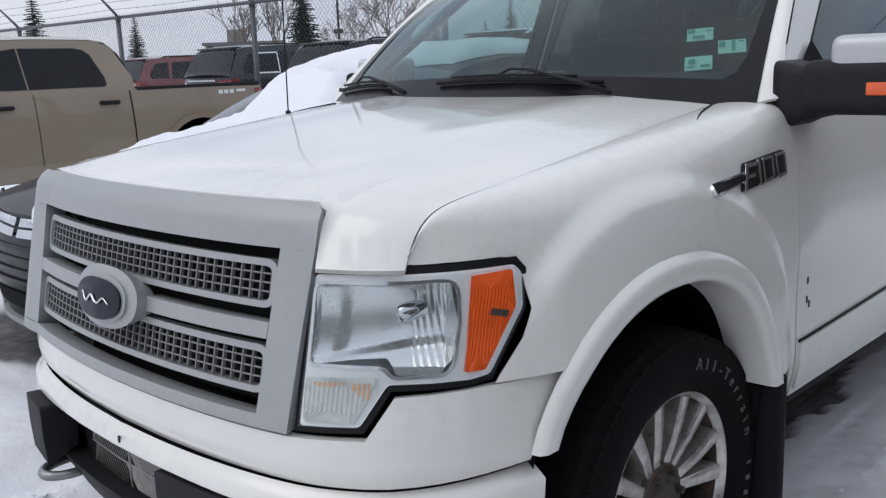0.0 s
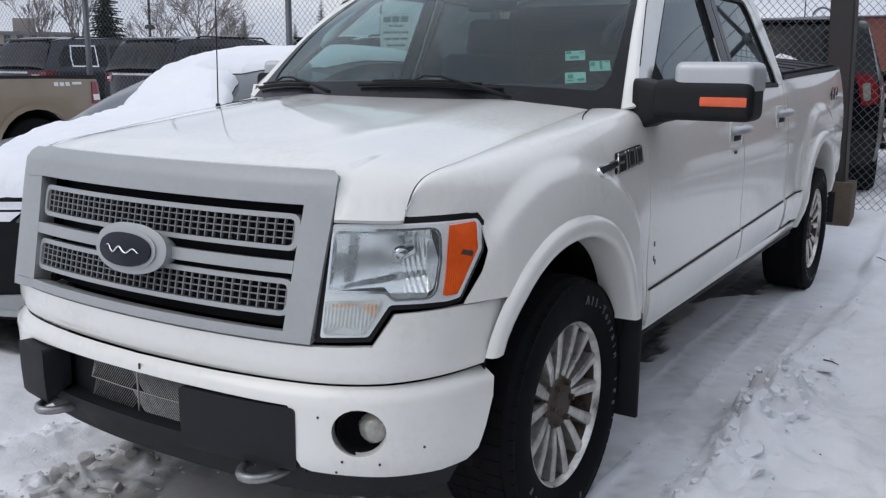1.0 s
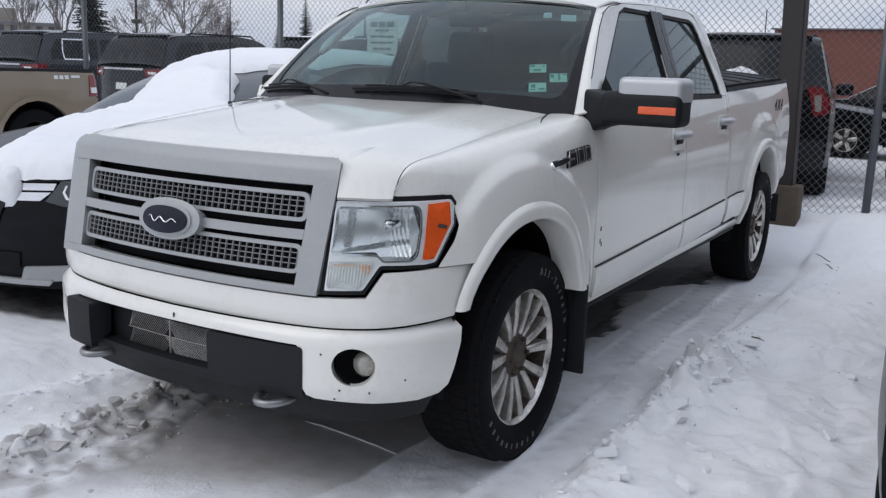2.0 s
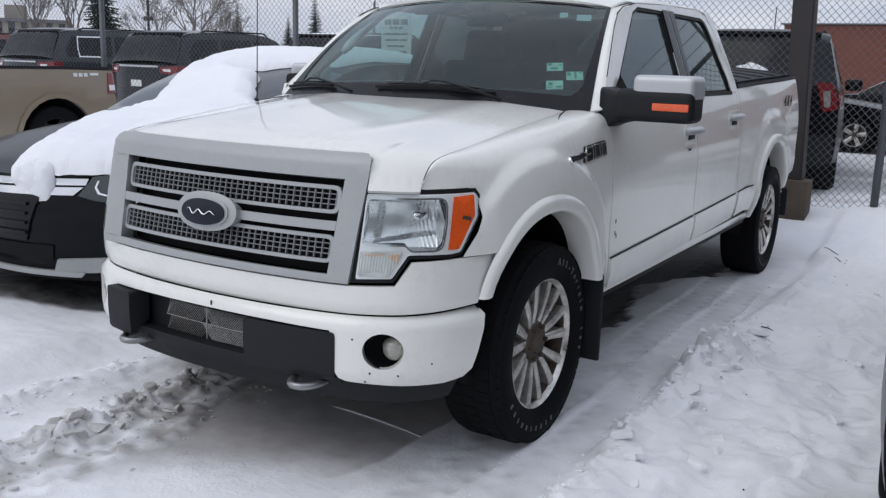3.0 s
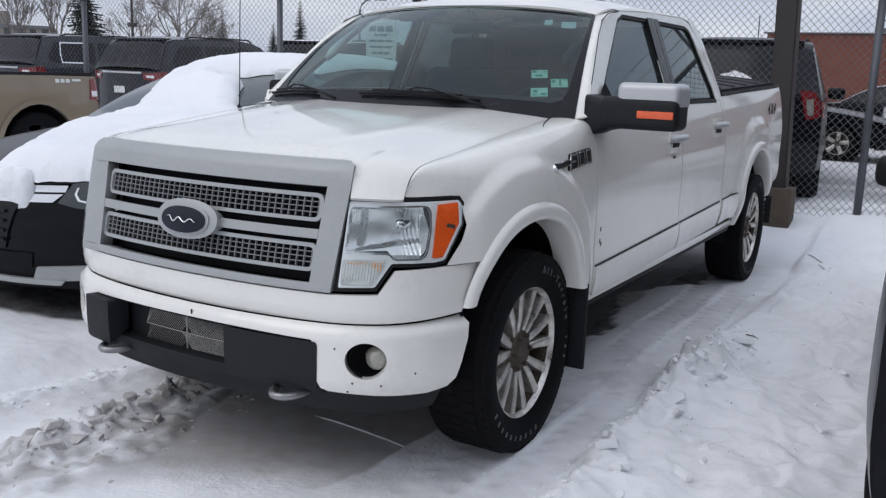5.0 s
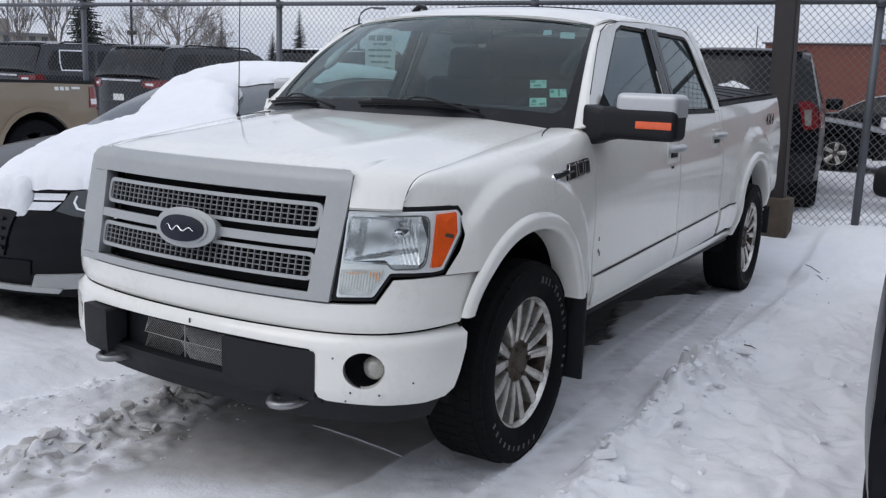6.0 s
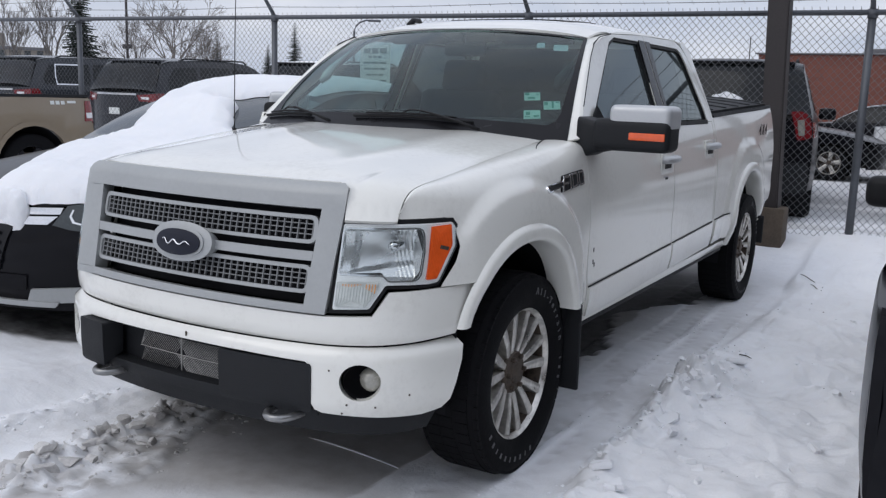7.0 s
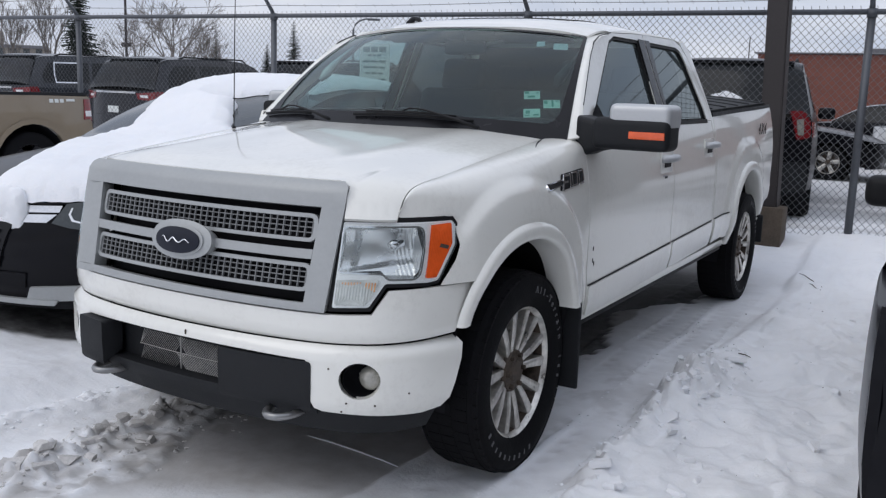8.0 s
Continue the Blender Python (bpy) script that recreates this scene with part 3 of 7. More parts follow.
    panel("pillar_trim", [(2.808, zb), (2.808, 1.825), (2.885, 1.825), (2.850, zb)], lambda u, v: side(u, v, 0.003), M_GLOSS, rd, "gloss black pillar trim", mirror=mir)
    panel("belt_seal", [(1.60, zb - 0.012), (1.60, zb + 0.012), (2.67, zb + 0.012), (2.67, zb - 0.012)], lambda u, v: side(u, v, 0.004), M_SEAL, fd, mirror=mir)
    panel("belt_seal", [(2.81, zb - 0.012), (2.81, zb + 0.012), (3.61, zb + 0.012), (3.61, zb - 0.012)], lambda u, v: side(u, v, 0.004), M_SEAL, rd, mirror=mir)

    # sill moulding with its dark upper line
    def mould(y0, y1, owner):
        panel("side_moulding", [(y0, 0.525 + 0.6 * rise(y0)), (y0, 0.655 + rise(y0)), (y1, 0.655 + rise(y1)), (y1, 0.525 + 0.6 * rise(y1))], lambda u, v: side(u, v, 0.010), M_WHITE, owner, "white lower door moulding", step=(0.2, 0.03), lip=0.012, mirror=mir)
        panel("moulding_line", [(y0, 0.657 + rise(y0)), (y0, 0.663 + rise(y0)), (y1, 0.663 + rise(y1)), (y1, 0.657 + rise(y1))], lambda u, v: side(u, v, 0.005), M_SEAL, owner, "thin black trim line", step=(0.3, 0.03), lip=0.004, mirror=mir)

    mould(1.53, 2.785, fd)
    mould(2.815, 3.715, rd)
    # handles
    for door, y, z in ((fd, 2.66, 1.165), (rd, 3.57, 1.205)):
        s = -1 if mir else 1
        x = side_x(y, z)
        bm = bmesh.new()
        box(bm, (s * (x + 0.001), y, z), (0.014, 0.21, 0.12), 0.006, 2)
        part("handle_recess", bm, M_WHITE, door, auto=40)
        bm = bmesh.new()
        tube(bm, [(s * (x + 0.004), y - 0.10, z + 0.020), (s * (x + 0.036), y - 0.075, z + 0.022), (s * (x + 0.043), y, z + 0.022), (s * (x + 0.036), y + 0.075, z + 0.022), (s * (x + 0.004), y + 0.10, z + 0.020)], 0.026, 8, flat=0.8)
        part("door_handle", bm, M_SATIN, door, "satin chrome door handle", smooth=True)
        bm = bmesh.new()
        box(bm, (s * (x + 0.009), y + 0.005, z - 0.012), (0.006, 0.11, 0.034), 0.002, 1)
        part("handle_shadow_cup", bm, M_SEAL, door)
        if door is fd:
            bm = bmesh.new()
            box(bm, (s * (x + 0.003), y - 0.02, z - 0.085), (0.012, 0.10, 0.035), 0.004, 2)
            part("keypad", bm, M_SATIN, door, "satin keypad plate", auto=40)
            bm = bmesh.new()
            box(bm, (s * (x + 0.008), y - 0.01, z - 0.083), (0.006, 0.05, 0.014), 0.002, 1)
            part("keypad_buttons", bm, M_SEAL, door, "small black keypad")

    # cab back corner and the bed
    panel("cab_corner", [(3.722, zb + 0.003), (3.736, 1.50), (3.592, 1.772), (3.51, 1.845), (3.60, 1.868), (3.69, 1.80), (3.762, 1.56), (3.768, 1.44), (3.765, 0.62), (3.743, 0.60), (3.736, 1.2)], side, M_WHITE, truck, "white cab corner panel", step=(0.08, 0.05), mirror=mir)
    bed = [(3.78, 0.62), (3.78, 1.405), (4.6, 1.428), (5.84, 1.462), (5.85, 0.80), (5.80, 0.70)]
    bed += arch_pts("rear", 0.985, 0.60, 0.66)[::-1]
    bed += [(4.16, 0.60)]
    panel("bed_side", bed, side, M_WHITE, truck, "white cargo bed side", step=(0.045, 0.03), mirror=mir)
    mould(3.79, 4.15, truck)
    panel("bed_rail_cap", [(3.78, 1.40), (3.78, 1.425), (4.6, 1.45), (5.84, 1.484), (5.84, 1.458), (4.6, 1.425)], lambda u, v: side(u, v, 0.006), M_BLACK, truck, "black plastic bed rail cap", step=(0.2, 0.03), lip=0.08, mirror=mir)

    # sill, mud flap
    s = -1 if mir else 1
    bm = bmesh.new()
    box(bm, (s * 0.90, 2.85, 0.525), (0.14, 2.66, 0.05), 0.018, 2)
    part("sill", bm, M_WHITE, truck, "white sill", auto=40)
    bm = bmesh.new()
    box(bm, (s * 0.905, 2.85, 0.487), (0.11, 2.6, 0.022), 0.008, 2)
    part("sill_strip", bm, M_BLACK, truck, "black strip under the sill", auto=40)
    for y, zc2, hz in ((1.385, 0.425, 0.39), (5.26, 0.50, 0.22)):
        bm = bmesh.new()
        box(bm, (s * 0.905, y, zc2), (0.24, 0.020, hz), 0.009, 3)
        box(bm, (s * 0.90, y - 0.008, zc2 + hz / 2 - 0.01), (0.22, 0.03, 0.025), 0.005, 1)
        part("mud_flap", bm, M_BLACK, truck, "black rubber mud flap", auto=40)

    # mirror: out on the driver's side, folded back on the other
    fold = Matrix.Identity(4) if not mir else Matrix.Translation((-0.98, 1.78, 0)) @ Matrix.Rotation(radians(-66), 4, "Z") @ Matrix.Translation((0.99, -1.60, 0))

    def folded(bm):
        bmesh.ops.transform(bm, matrix=fold, verts=bm.verts[:])
        return bm

    bm = bmesh.new()
    hoops = []
    for x, y0, y1, z0, z1 in ((0.905, 1.505, 1.70, 1.245, 1.425), (0.945, 1.50, 1.68, 1.252, 1.418), (0.99, 1.495, 1.655, 1.270, 1.408), (1.06, 1.49, 1.64, 1.286, 1.402), (1.12, 1.49, 1.63, 1.290, 1.400)):
        loop = rounded([(y0, z0), (y1, z0), (y1, z1), (y0, z1)], 0.028, 3)
        hoops.append([bm.verts.new((s * x, y, z)) for y, z in loop])
    for q, w in zip(hoops, hoops[1:]):
        for k in range(len(q)):
            bm.faces.new((q[k], q[(k + 1) % len(q)], w[(k + 1) % len(q)], w[k]))
    bm.faces.new(hoops[0][::-1])
    bm.faces.new(hoops[-1])
    part("mirror_arm", folded(bm), M_BLACK, truck, "black mirror arm", smooth=True)
    bm = bmesh.new()
    box(bm, (s * 1.155, 1.56, 1.355), (0.34, 0.17, 0.138), 0.036, 4)
    head = part("mirror_housing", folded(bm), M_BLACK, truck, "black door mirror housing", auto=50)
    bm = bmesh.new()
    box(bm, (s * 1.19, 1.57, 1.425), (0.272, 0.176, 0.116), 0.034, 5)
    part("mirror_cap", folded(bm), M_SATIN, head, "chrome mirror cap", auto=60)
    bm = bmesh.new()
    box(bm, (s * 1.230, 1.477, 1.352), (0.155, 0.012, 0.032), 0.004, 2)
    part("indicator", folded(bm), M_AMBER, head, "orange mirror indicator", auto=40)
    bm = bmesh.new()
    box(bm, (s * 1.16, 1.648, 1.38), (0.27, 0.006, 0.15), 0.002, 1)
    part("mirror_glass", folded(bm), M_REFLECT, head, "mirror glass")
    bm = bmesh.new()
    bm.faces.new([bm.verts.new((s * (side_x(y, z) + 0.012), y, z)) for y, z in ((1.62, 1.385), (1.70, 1.435), (1.78, 1.480), (1.83, 1.385))])
    bmesh.ops.solidify(bm, geom=bm.faces[:], thickness=0.02)
    part("mirror_triangle", bm, M_BLACK, truck, "black mirror mount triangle")

# windscreen, pillars, roof
WS_B, WS_T = (0.871, 1.345), (0.704, 1.815)


def ws_fn(u, s):
    hw = WS_B[0] + (WS_T[0] - WS_B[0]) * s
    x = u * hw
    y = (1.345 + 0.146 * u * u) * (1 - s) + (1.975 + 0.10 * u * u) * s
    z = (1.359 - 0.028 * u * u) * (1 - s) + (1.835 - 0.041 * u * u) * s + 0.045 * math.sin(math.pi * s)
    return Vector((x, y, z))


panel("windscreen", [(-1.0, -0.07), (1.0, -0.07), (1.0, 1.0), (-1.0, 1.0)], ws_fn, M_GLASS, truck, "greenish windscreen glass with film", step=(0.08, 0.08), lip=0, seg=0.1)
for seg_poly in ([(-1, -0.07), (1, -0.07), (0.89, 0.065), (-0.89, 0.065)], [(1, -0.07), (1, 1.0), (0.978, 0.975), (0.968, 0.5), (0.945, 0.16), (0.925, 0.10), (0.89, 0.065)], [(1, 1.0), (-1, 1.0), (-0.978, 0.975), (0.978, 0.975)], [(-1, 1.0), (-1, -0.07), (-0.89, 0.065), (-0.925, 0.10), (-0.945, 0.16), (-0.968, 0.5), (-0.978, 0.975)]):
    panel("windscreen_band", seg_poly, lambda u, s: ws_fn(u, s) + Vector((0, -0.0025, 0.0035)), M_GLOSS, truck, "black enamel band round the windscreen", step=(0.1, 0.1), lip=0, seg=0.1)

A_OUT = [(1.514, 1.328), (1.638, 1.469), (1.900, 1.695), (2.002, 1.766), (2.104, 1.803), (2.282, 1.831)]


def a_out(s):
    k = s * (len(A_OUT) - 1)
    i = min(len(A_OUT) - 2, int(k))
    t = k - i
    y, z = A_OUT[i][0] + (A_OUT[i + 1][0] - A_OUT[i][0]) * t, A_OUT[i][1] + (A_OUT[i + 1][1] - A_OUT[i][1]) * t
    return side(y, z)


def a_fn(r, s):
    p, q = ws_fn(1.0, s * 1.02 - 0.02), a_out(s)
    return p + (q - p) * r + Vector((0.008, -0.004, 0.004)) * math.sin(math.pi * max(0, min(1, r)))


def door_gap(mir):
    bm = bmesh.new()
    pts = [side(y + 0.005, z) + Vector((-0.001, 0, 0)) for y, z in A_OUT[1:]]
    tube(bm, [Vector((-p.x, p.y, p.z)) if mir else p for p in pts], 0.0035, 6)
    part("door_shut_line", bm, M_SEAL, truck, "thin black door shut line", smooth=True)


def roof_fn(x, y):
    q = min(1.0, abs(x) / 0.80)
    top = cr([(1.9, 1.808), (1.975, 1.840), (2.06, 1.859), (2.3, 1.908), (2.7, 1.935), (3.2, 1.930), (3.5, 1.905), (3.66, 1.87)], y)
    return Vector((x, y, top - 0.075 * q**4 - 0.025 * q * q))


for mir in (False, True):
    panel("pillar", [(0, 0), (1, 0), (1, 1), (0, 1)], a_fn, M_WHITE, truck, "white windscreen pillar", step=(0.2, 0.06), lip=0.01, mirror=mir, seg=0.1, flip=False)
    door_gap(mir)
    panel("roof_rail", [(2.28, 0), (3.60, 0), (3.60, 1), (2.065, 1)], lambda u, v: side(u, cr([(2.277, 1.832), (2.638, 1.851), (2.937, 1.857), (3.384, 1.865), (3.615, 1.841)], u)).lerp(roof_fn(0.70, u), v) + Vector((0.006, 0, 0.005)) * math.sin(math.pi * v), M_WHITE, truck, step=(0.1, 0.2), lip=0.01, mirror=mir, flip=False)
roof_poly = [(x, 1.977 + 0.10 * (x / 0.695) ** 2) for x in (-0.70, -0.5, -0.25, 0, 0.25, 0.5, 0.70)] + [(0.70, 3.60), (0.4, 3.65), (-0.4, 3.65), (-0.70, 3.60)]
panel("roof", roof_poly, roof_fn, M_WHITE, truck, "white cab roof", step=(0.08, 0.08), lip=0.02)
bm = bmesh.new()
tube(bm, [(-0.52, 2.35, 1.885), (-0.52, 2.39, 1.918), (-0.52, 2.45, 1.924), (-0.52, 2.50, 1.89)], [0.022, 0.018, 0.015, 0.010], 8)
part("roof_antenna", bm, M_GLOSS, truck, "small black roof antenna", smooth=True)
panel("sunroof", rounded([(-0.30, 2.42), (0.46, 2.42), (0.46, 2.84), (-0.30, 2.84)], 0.05), lambda x, y: roof_fn(x, y) + Vector((0, 0, 0.004)), M_GLOSS, truck, "dark glass sunroof", step=(0.1, 0.1), lip=0.003)
bm = bmesh.new()
cols = [[bm.verts.new((x, y, z)) for x in (-0.88, 0.88)] for y, z in ((3.72, 0.7), (3.72, 1.40), (3.60, 1.86))]
cols[2][0].co.x, cols[2][1].co.x = -0.74, 0.74
for q, w in zip(cols, cols[1:]):
    bm.faces.new((q[0], q[1], w[1], w[0]))
bmesh.ops.solidify(bm, geom=bm.faces[:], thickness=0.03)
part("cab_back", bm, M_WHITE, truck, "white cab back wall")
bm = bmesh.new()
vs = [bm.verts.new(p) for p in ((-0.62, 3.755, 1.44), (0.62, 3.755, 1.44), (0.56, 3.66, 1.80), (-0.56, 3.66, 1.80))]
bm.faces.new(vs)
part("rear_window", bm, M_REARGLASS, truck, "dark rear cab window")
bm = bmesh.new()
vs = [bm.verts.new(p) for p in ((-0.82, 3.66, 0.72), (0.82, 3.66, 0.72), (0.80, 3.66, 1.40), (0.68, 3.55, 1.82), (-0.68, 3.55, 1.82), (-0.80, 3.66, 1.40))]
bm.faces.new((vs[0], vs[1], vs[2], vs[5]))
bm.faces.new((vs[5], vs[2], vs[3], vs[4]))
bmesh.ops.solidify(bm, geom=bm.faces[:], thickness=0.012)
part("cab_lining", bm, M_CLOTH, truck, "dark grey lining of the cab back")

# cowl and wipers
panel("cowl", [(-0.88, -0.14), (0.88, -0.14), (0.95, 0.02), (-0.95, 0.02)], lambda u, s: ws_fn(u, s) + Vector((0, 0, -0.02 - 0.12 * max(0, -s))), M_BLACK, truck, "black plastic wiper cowl", step=(0.1, 0.05), lip=0.01)
for pivot_u, mid_u, tip_u in ((0.57, 0.15, -0.22), (-0.36, -0.78, -0.99)):
    bm = bmesh.new()
    lift = Vector((0, -0.022, 0.020))
    pa, pb = ws_fn(pivot_u, -0.03) + lift, ws_fn(mid_u, 0.066) + lift * 1.4
    tube(bm, [pa, pa.lerp(pb, 0.3) + Vector((0, -0.004, 0.010)), pa.lerp(pb, 0.8) + Vector((0, -0.004, 0.012)), pb, ws_fn(mid_u - 0.06, 0.045) + lift], [0.011, 0.009, 0.007, 0.006, 0.005], 6, flat=0.7)
    arm = part("wiper_arm", bm, M_SEAL, truck, "black wiper arm", smooth=True)
    bm = bmesh.new()
    end_u = 2 * mid_u - tip_u if pivot_u > 0 else mid_u + 0.22
    blade = [ws_fn(tip_u + (end_u - tip_u) * k / 8, 0.028 + 0.010 * math.sin(math.pi * k / 8)) + Vector((0, -0.012, 0.012)) for k in range(9)]
    tube(bm, blade, 0.008, 6)
    tube(bm, [b + Vector((0, -0.008, 0.014)) for b in blade[1:8]], 0.005, 6)
    part("wiper_blade", bm, M_SEAL, arm, smooth=True)

# whip aerial on the far wing
bm = bmesh.new()
tube(bm, [(-0.82, 1.20, 1.26), (-0.82, 1.20, 1.30)], [0.016, 0.009], 8)
tube(bm, [(-0.82, 1.20, 1.30), (-0.82, 1.21, 1.75), (-0.82, 1.225, 2.15)], [0.0028, 0.0024, 0.0018], 6)
part("aerial", bm, M_SEAL, truck, "thin black whip aerial", smooth=True)

# ---- its nose ----
up = [(0.600, 0.757), (0.762, 0.763), (0.810, 0.844), (1.008, 0.846)]
mid_low = [(1.100, 0.672), (0.9, 0.664), (0.6, 0.656), (0.3, 0.652), (0, 0.650), (-0.3, 0.652), (-0.6, 0.656), (-0.9, 0.664), (-1.100, 0.672)]
val_poly = [(-a, z) for a, z in up[::-1]] + up + [(1.172, 0.842), (1.150, 0.79)] + mid_low + [(-1.150, 0.79), (-1.172, 0.842)]
panel("front_valance", val_poly, lambda a, z: nose(a, z, 0.004 - 0.02 * max(0, (0.70 - z) / 0.05) ** 2), M_WHITE, truck, "white panel under the grille", step=(0.05, 0.03), lip=0.02)


def bump_fn(a, z):
    bulge = 0.022 - 0.03 * max(0.0, (z - 0.615) / 0.035) ** 2 - 0.06 * max(0.0, (0.46 - z) / 0.1) ** 2
    return nose(a, z, bulge)


def a_of(x):
    return math.copysign(cr(X_A, abs(x)), x)


b_top = [(a, 0.648 + 0.008 * a * a) for a in (1.118, 0.9, 0.6, 0.3, 0, -0.3, -0.6, -0.9, -1.118)]
b_end = [(1.124, 0.632), (1.114, 0.58), (1.088, 0.50), (1.062, 0.442), (1.030, 0.414), (0.95, 0.404), (0.60, 0.420), (0.574, 0.430), (0.563, 0.452), (0.563, 0.575), (0.540, 0.598), (0.3, 0.602)]
b_poly = b_top + [(-a, z) for a, z in b_end] + [(0, 0.604)] + b_end[::-1]
FOG = (0.692, 0.537)
fog_holes = [[(q * a_of(FOG[0]) + 0.068 * math.cos(2 * math.pi * i / 24), FOG[1] + 0.064 * math.sin(2 * math.pi * i / 24)) for i in range(24)] for q in (1, -1)]
panel("front_bumper", b_poly, bump_fn, M_WHITE, truck, "white front bumper with paint chips", step=(0.05, 0.03), lip=0.03, seg=0.03, holes=fog_holes)
for s in (1, -1):
    c = bump_fn(s * a_of(FOG[0]), FOG[1])
    bm = bmesh.new()
    lathe(bm, [(0.066, 0.004), (0.066, -0.06), (0.0, -0.075)], 24)
    part("fog_lamp_cup", bm, M_VOID, truck, "black fog lamp recess", smooth=True).matrix_basis = Matrix.Translation(c + Vector((0, 0.02, 0))) @ pose(0, 0, 0, 0, 0, -90 + s * 38)
    bm = bmesh.new()
    lathe(bm, [(0.0, 0.030), (0.022, 0.026), (0.038, 0.012), (0.043, -0.008), (0.040, -0.05)], 24)
    o = part("fog_lamp", bm, M_FOG, truck, "hazy round fog lamp", smooth=True)
    o.matrix_basis = Matrix.Translation(c + Vector((s * 0.006, 0.054, 0.0))) @ pose(0, 0, 0, 0, 0, -90)

# lower black bumper: two pads, a recess with a steel mesh, an air dam
for x0, x1 in ((0.182, 0.542), (-0.542, -0.390)):
    pp = rounded([(a_of(x0), 0.415), (a_of(x1), 0.415), (a_of(x1), 0.592), (a_of(x0), 0.594)], 0.015)
    panel("bumper_pad", pp, lambda a, z: nose(a, z, 0.026 + (0.030 if a < 0 else 0.0) - 0.05 * max(0, (0.45 - z) / 0.05) ** 2 * 0.5), M_BLACK, truck, "black textured bumper pad", step=(0.05, 0.03), lip=0.09)
panel("bumper_recess", [(a_of(-0.56), 0.40), (a_of(0.56), 0.40), (a_of(0.56), 0.605), (a_of(-0.56), 0.605)], lambda a, z: nose(a, z, -0.055), M_BLACK, truck, "black bumper recess", lip=0)
panel("bumper_lip", [(a_of(-0.55), 0.395), (a_of(0.55), 0.395), (a_of(0.55), 0.447), (a_of(-0.55), 0.447)], lambda a, z: nose(a, z, 0.004 - 0.5 * max(0, 0.44 - z)), M_BLACK, truck, "black lower bumper lip", lip=0.06)
panel("air_dam", [(-1.02, 0.325), (1.02, 0.325), (1.05, 0.425), (-1.05, 0.425)], lambda a, z: nose(a, z, -0.022 - 0.40 * (0.41 - z)), M_BLACK, truck, "black flexible air dam", step=(0.08, 0.05), lip=0.02)
bm = bmesh.new()
for k in range(52):
    x0 = -0.290 + k * 0.0098
    lean = 0.052 if x0 < -0.056 else -0.052
    for z0, z1 in ((0.452, 0.508), (0.514, 0.572)):
        tube(bm, [nose(max(-0.29, min(0.21, x0 + lean / 2)), z1, -0.04), nose(max(-0.29, min(0.21, x0 - lean / 2)), z0, -0.04)], 0.0013, 4)
tube(bm, [nose(a, 0.511, -0.038) for a in (-0.29, -0.12, 0.05, 0.21)], 0.0018, 5)
tube(bm, [nose(-0.056, 0.452, -0.038), nose(-0.056, 0.575, -0.038)], 0.0032, 5)
part("bumper_mesh", bm, M_MESHSTEEL, truck, "herringbone steel mesh in the bumper")
for s in (1, -1):
    bm = bmesh.new()
    pts = [Vector((s * 0.44 + 0.055 * math.cos(t), 0.10 - 0.075 * max(0, math.sin(t)) * 1.0, 0.392)) for t in [math.pi * k / 10 for k in range(11)]]
    pts = [pts[0] + Vector((0, 0.25, 0.0))] + pts + [pts[-1] + Vector((0, 0.25, 0.0))]
    tube(bm, pts, 0.014, 8)
    part("tow_hook", bm, M_STEEL, truck, "bare steel tow hook", smooth=True)
for a, z in ((a_of(0.03), 0.622), (a_of(0.60), 0.575), (a_of(0.815), 0.488), (a_of(0.735), 0.452), (a_of(0.655), 0.458), (a_of(0.64), 0.425)):
    bm = bmesh.new()
    box(bm, bump_fn(a, z), (0.007, 0.006, 0.007 if z < 0.6 else 0.018), 0.002, 1)
    part("paint_chip", bm, M_HUB, truck, "small paint chip on the bumper")

# grille
GO = 0.012
g_bot = 0.765


def g_fn(x, z, off=0.0):
    o = GO + off - 0.028 * max(0.0, (z - 1.155) / 0.048) ** 2
    return front(x, z, o + 0.022 * smooth01((-x - 0.50) / 0.09))


grille = new("grille")
grille.empty_display_size = 0.1
grille.matrix_basis = Matrix.Identity(4)
adopt(grille, truck)
panel("grille_frame", [(-0.523, 1.113), (0.523, 1.113), (0.523, 1.118), (-0.523, 1.118)], lambda x, z: g_fn(x, z, -0.002), M_SILVER, grille, step=(0.05, 0.01), lip=0.055)
bars = {
    "top": [(-0.621, 1.113), (0.60, 1.113), (0.60, 1.165), (0.598, 1.186), (0.582, 1.2000), (-0.598, 1.2000), (-0.617, 1.186), (-0.621, 1.165)],
    "mid": [(-0.512, 0.938), (0.512, 0.938), (0.514, 0.970), (-0.514, 0.970)],
    "low": [(-0.600, g_bot), (0.580, g_bot), (0.582, 0.792), (-0.603, 0.792)],
    "right": [(0.506, 0.792), (0.582, 0.792), (0.590, 0.95), (0.60, 1.113), (0.523, 1.113), (0.514, 0.95)],
    "left": [(-0.506, 0.792), (-0.514, 0.95), (-0.523, 1.113), (-0.621, 1.113), (-0.612, 0.95), (-0.603, 0.792)],
}
for k, pol in bars.items():
    panel("grille_frame", pol, g_fn, M_SILVER, grille, "satin silver grille frame", step=(0.05, 0.015), lip=0.012 if k == "top" else 0.055)
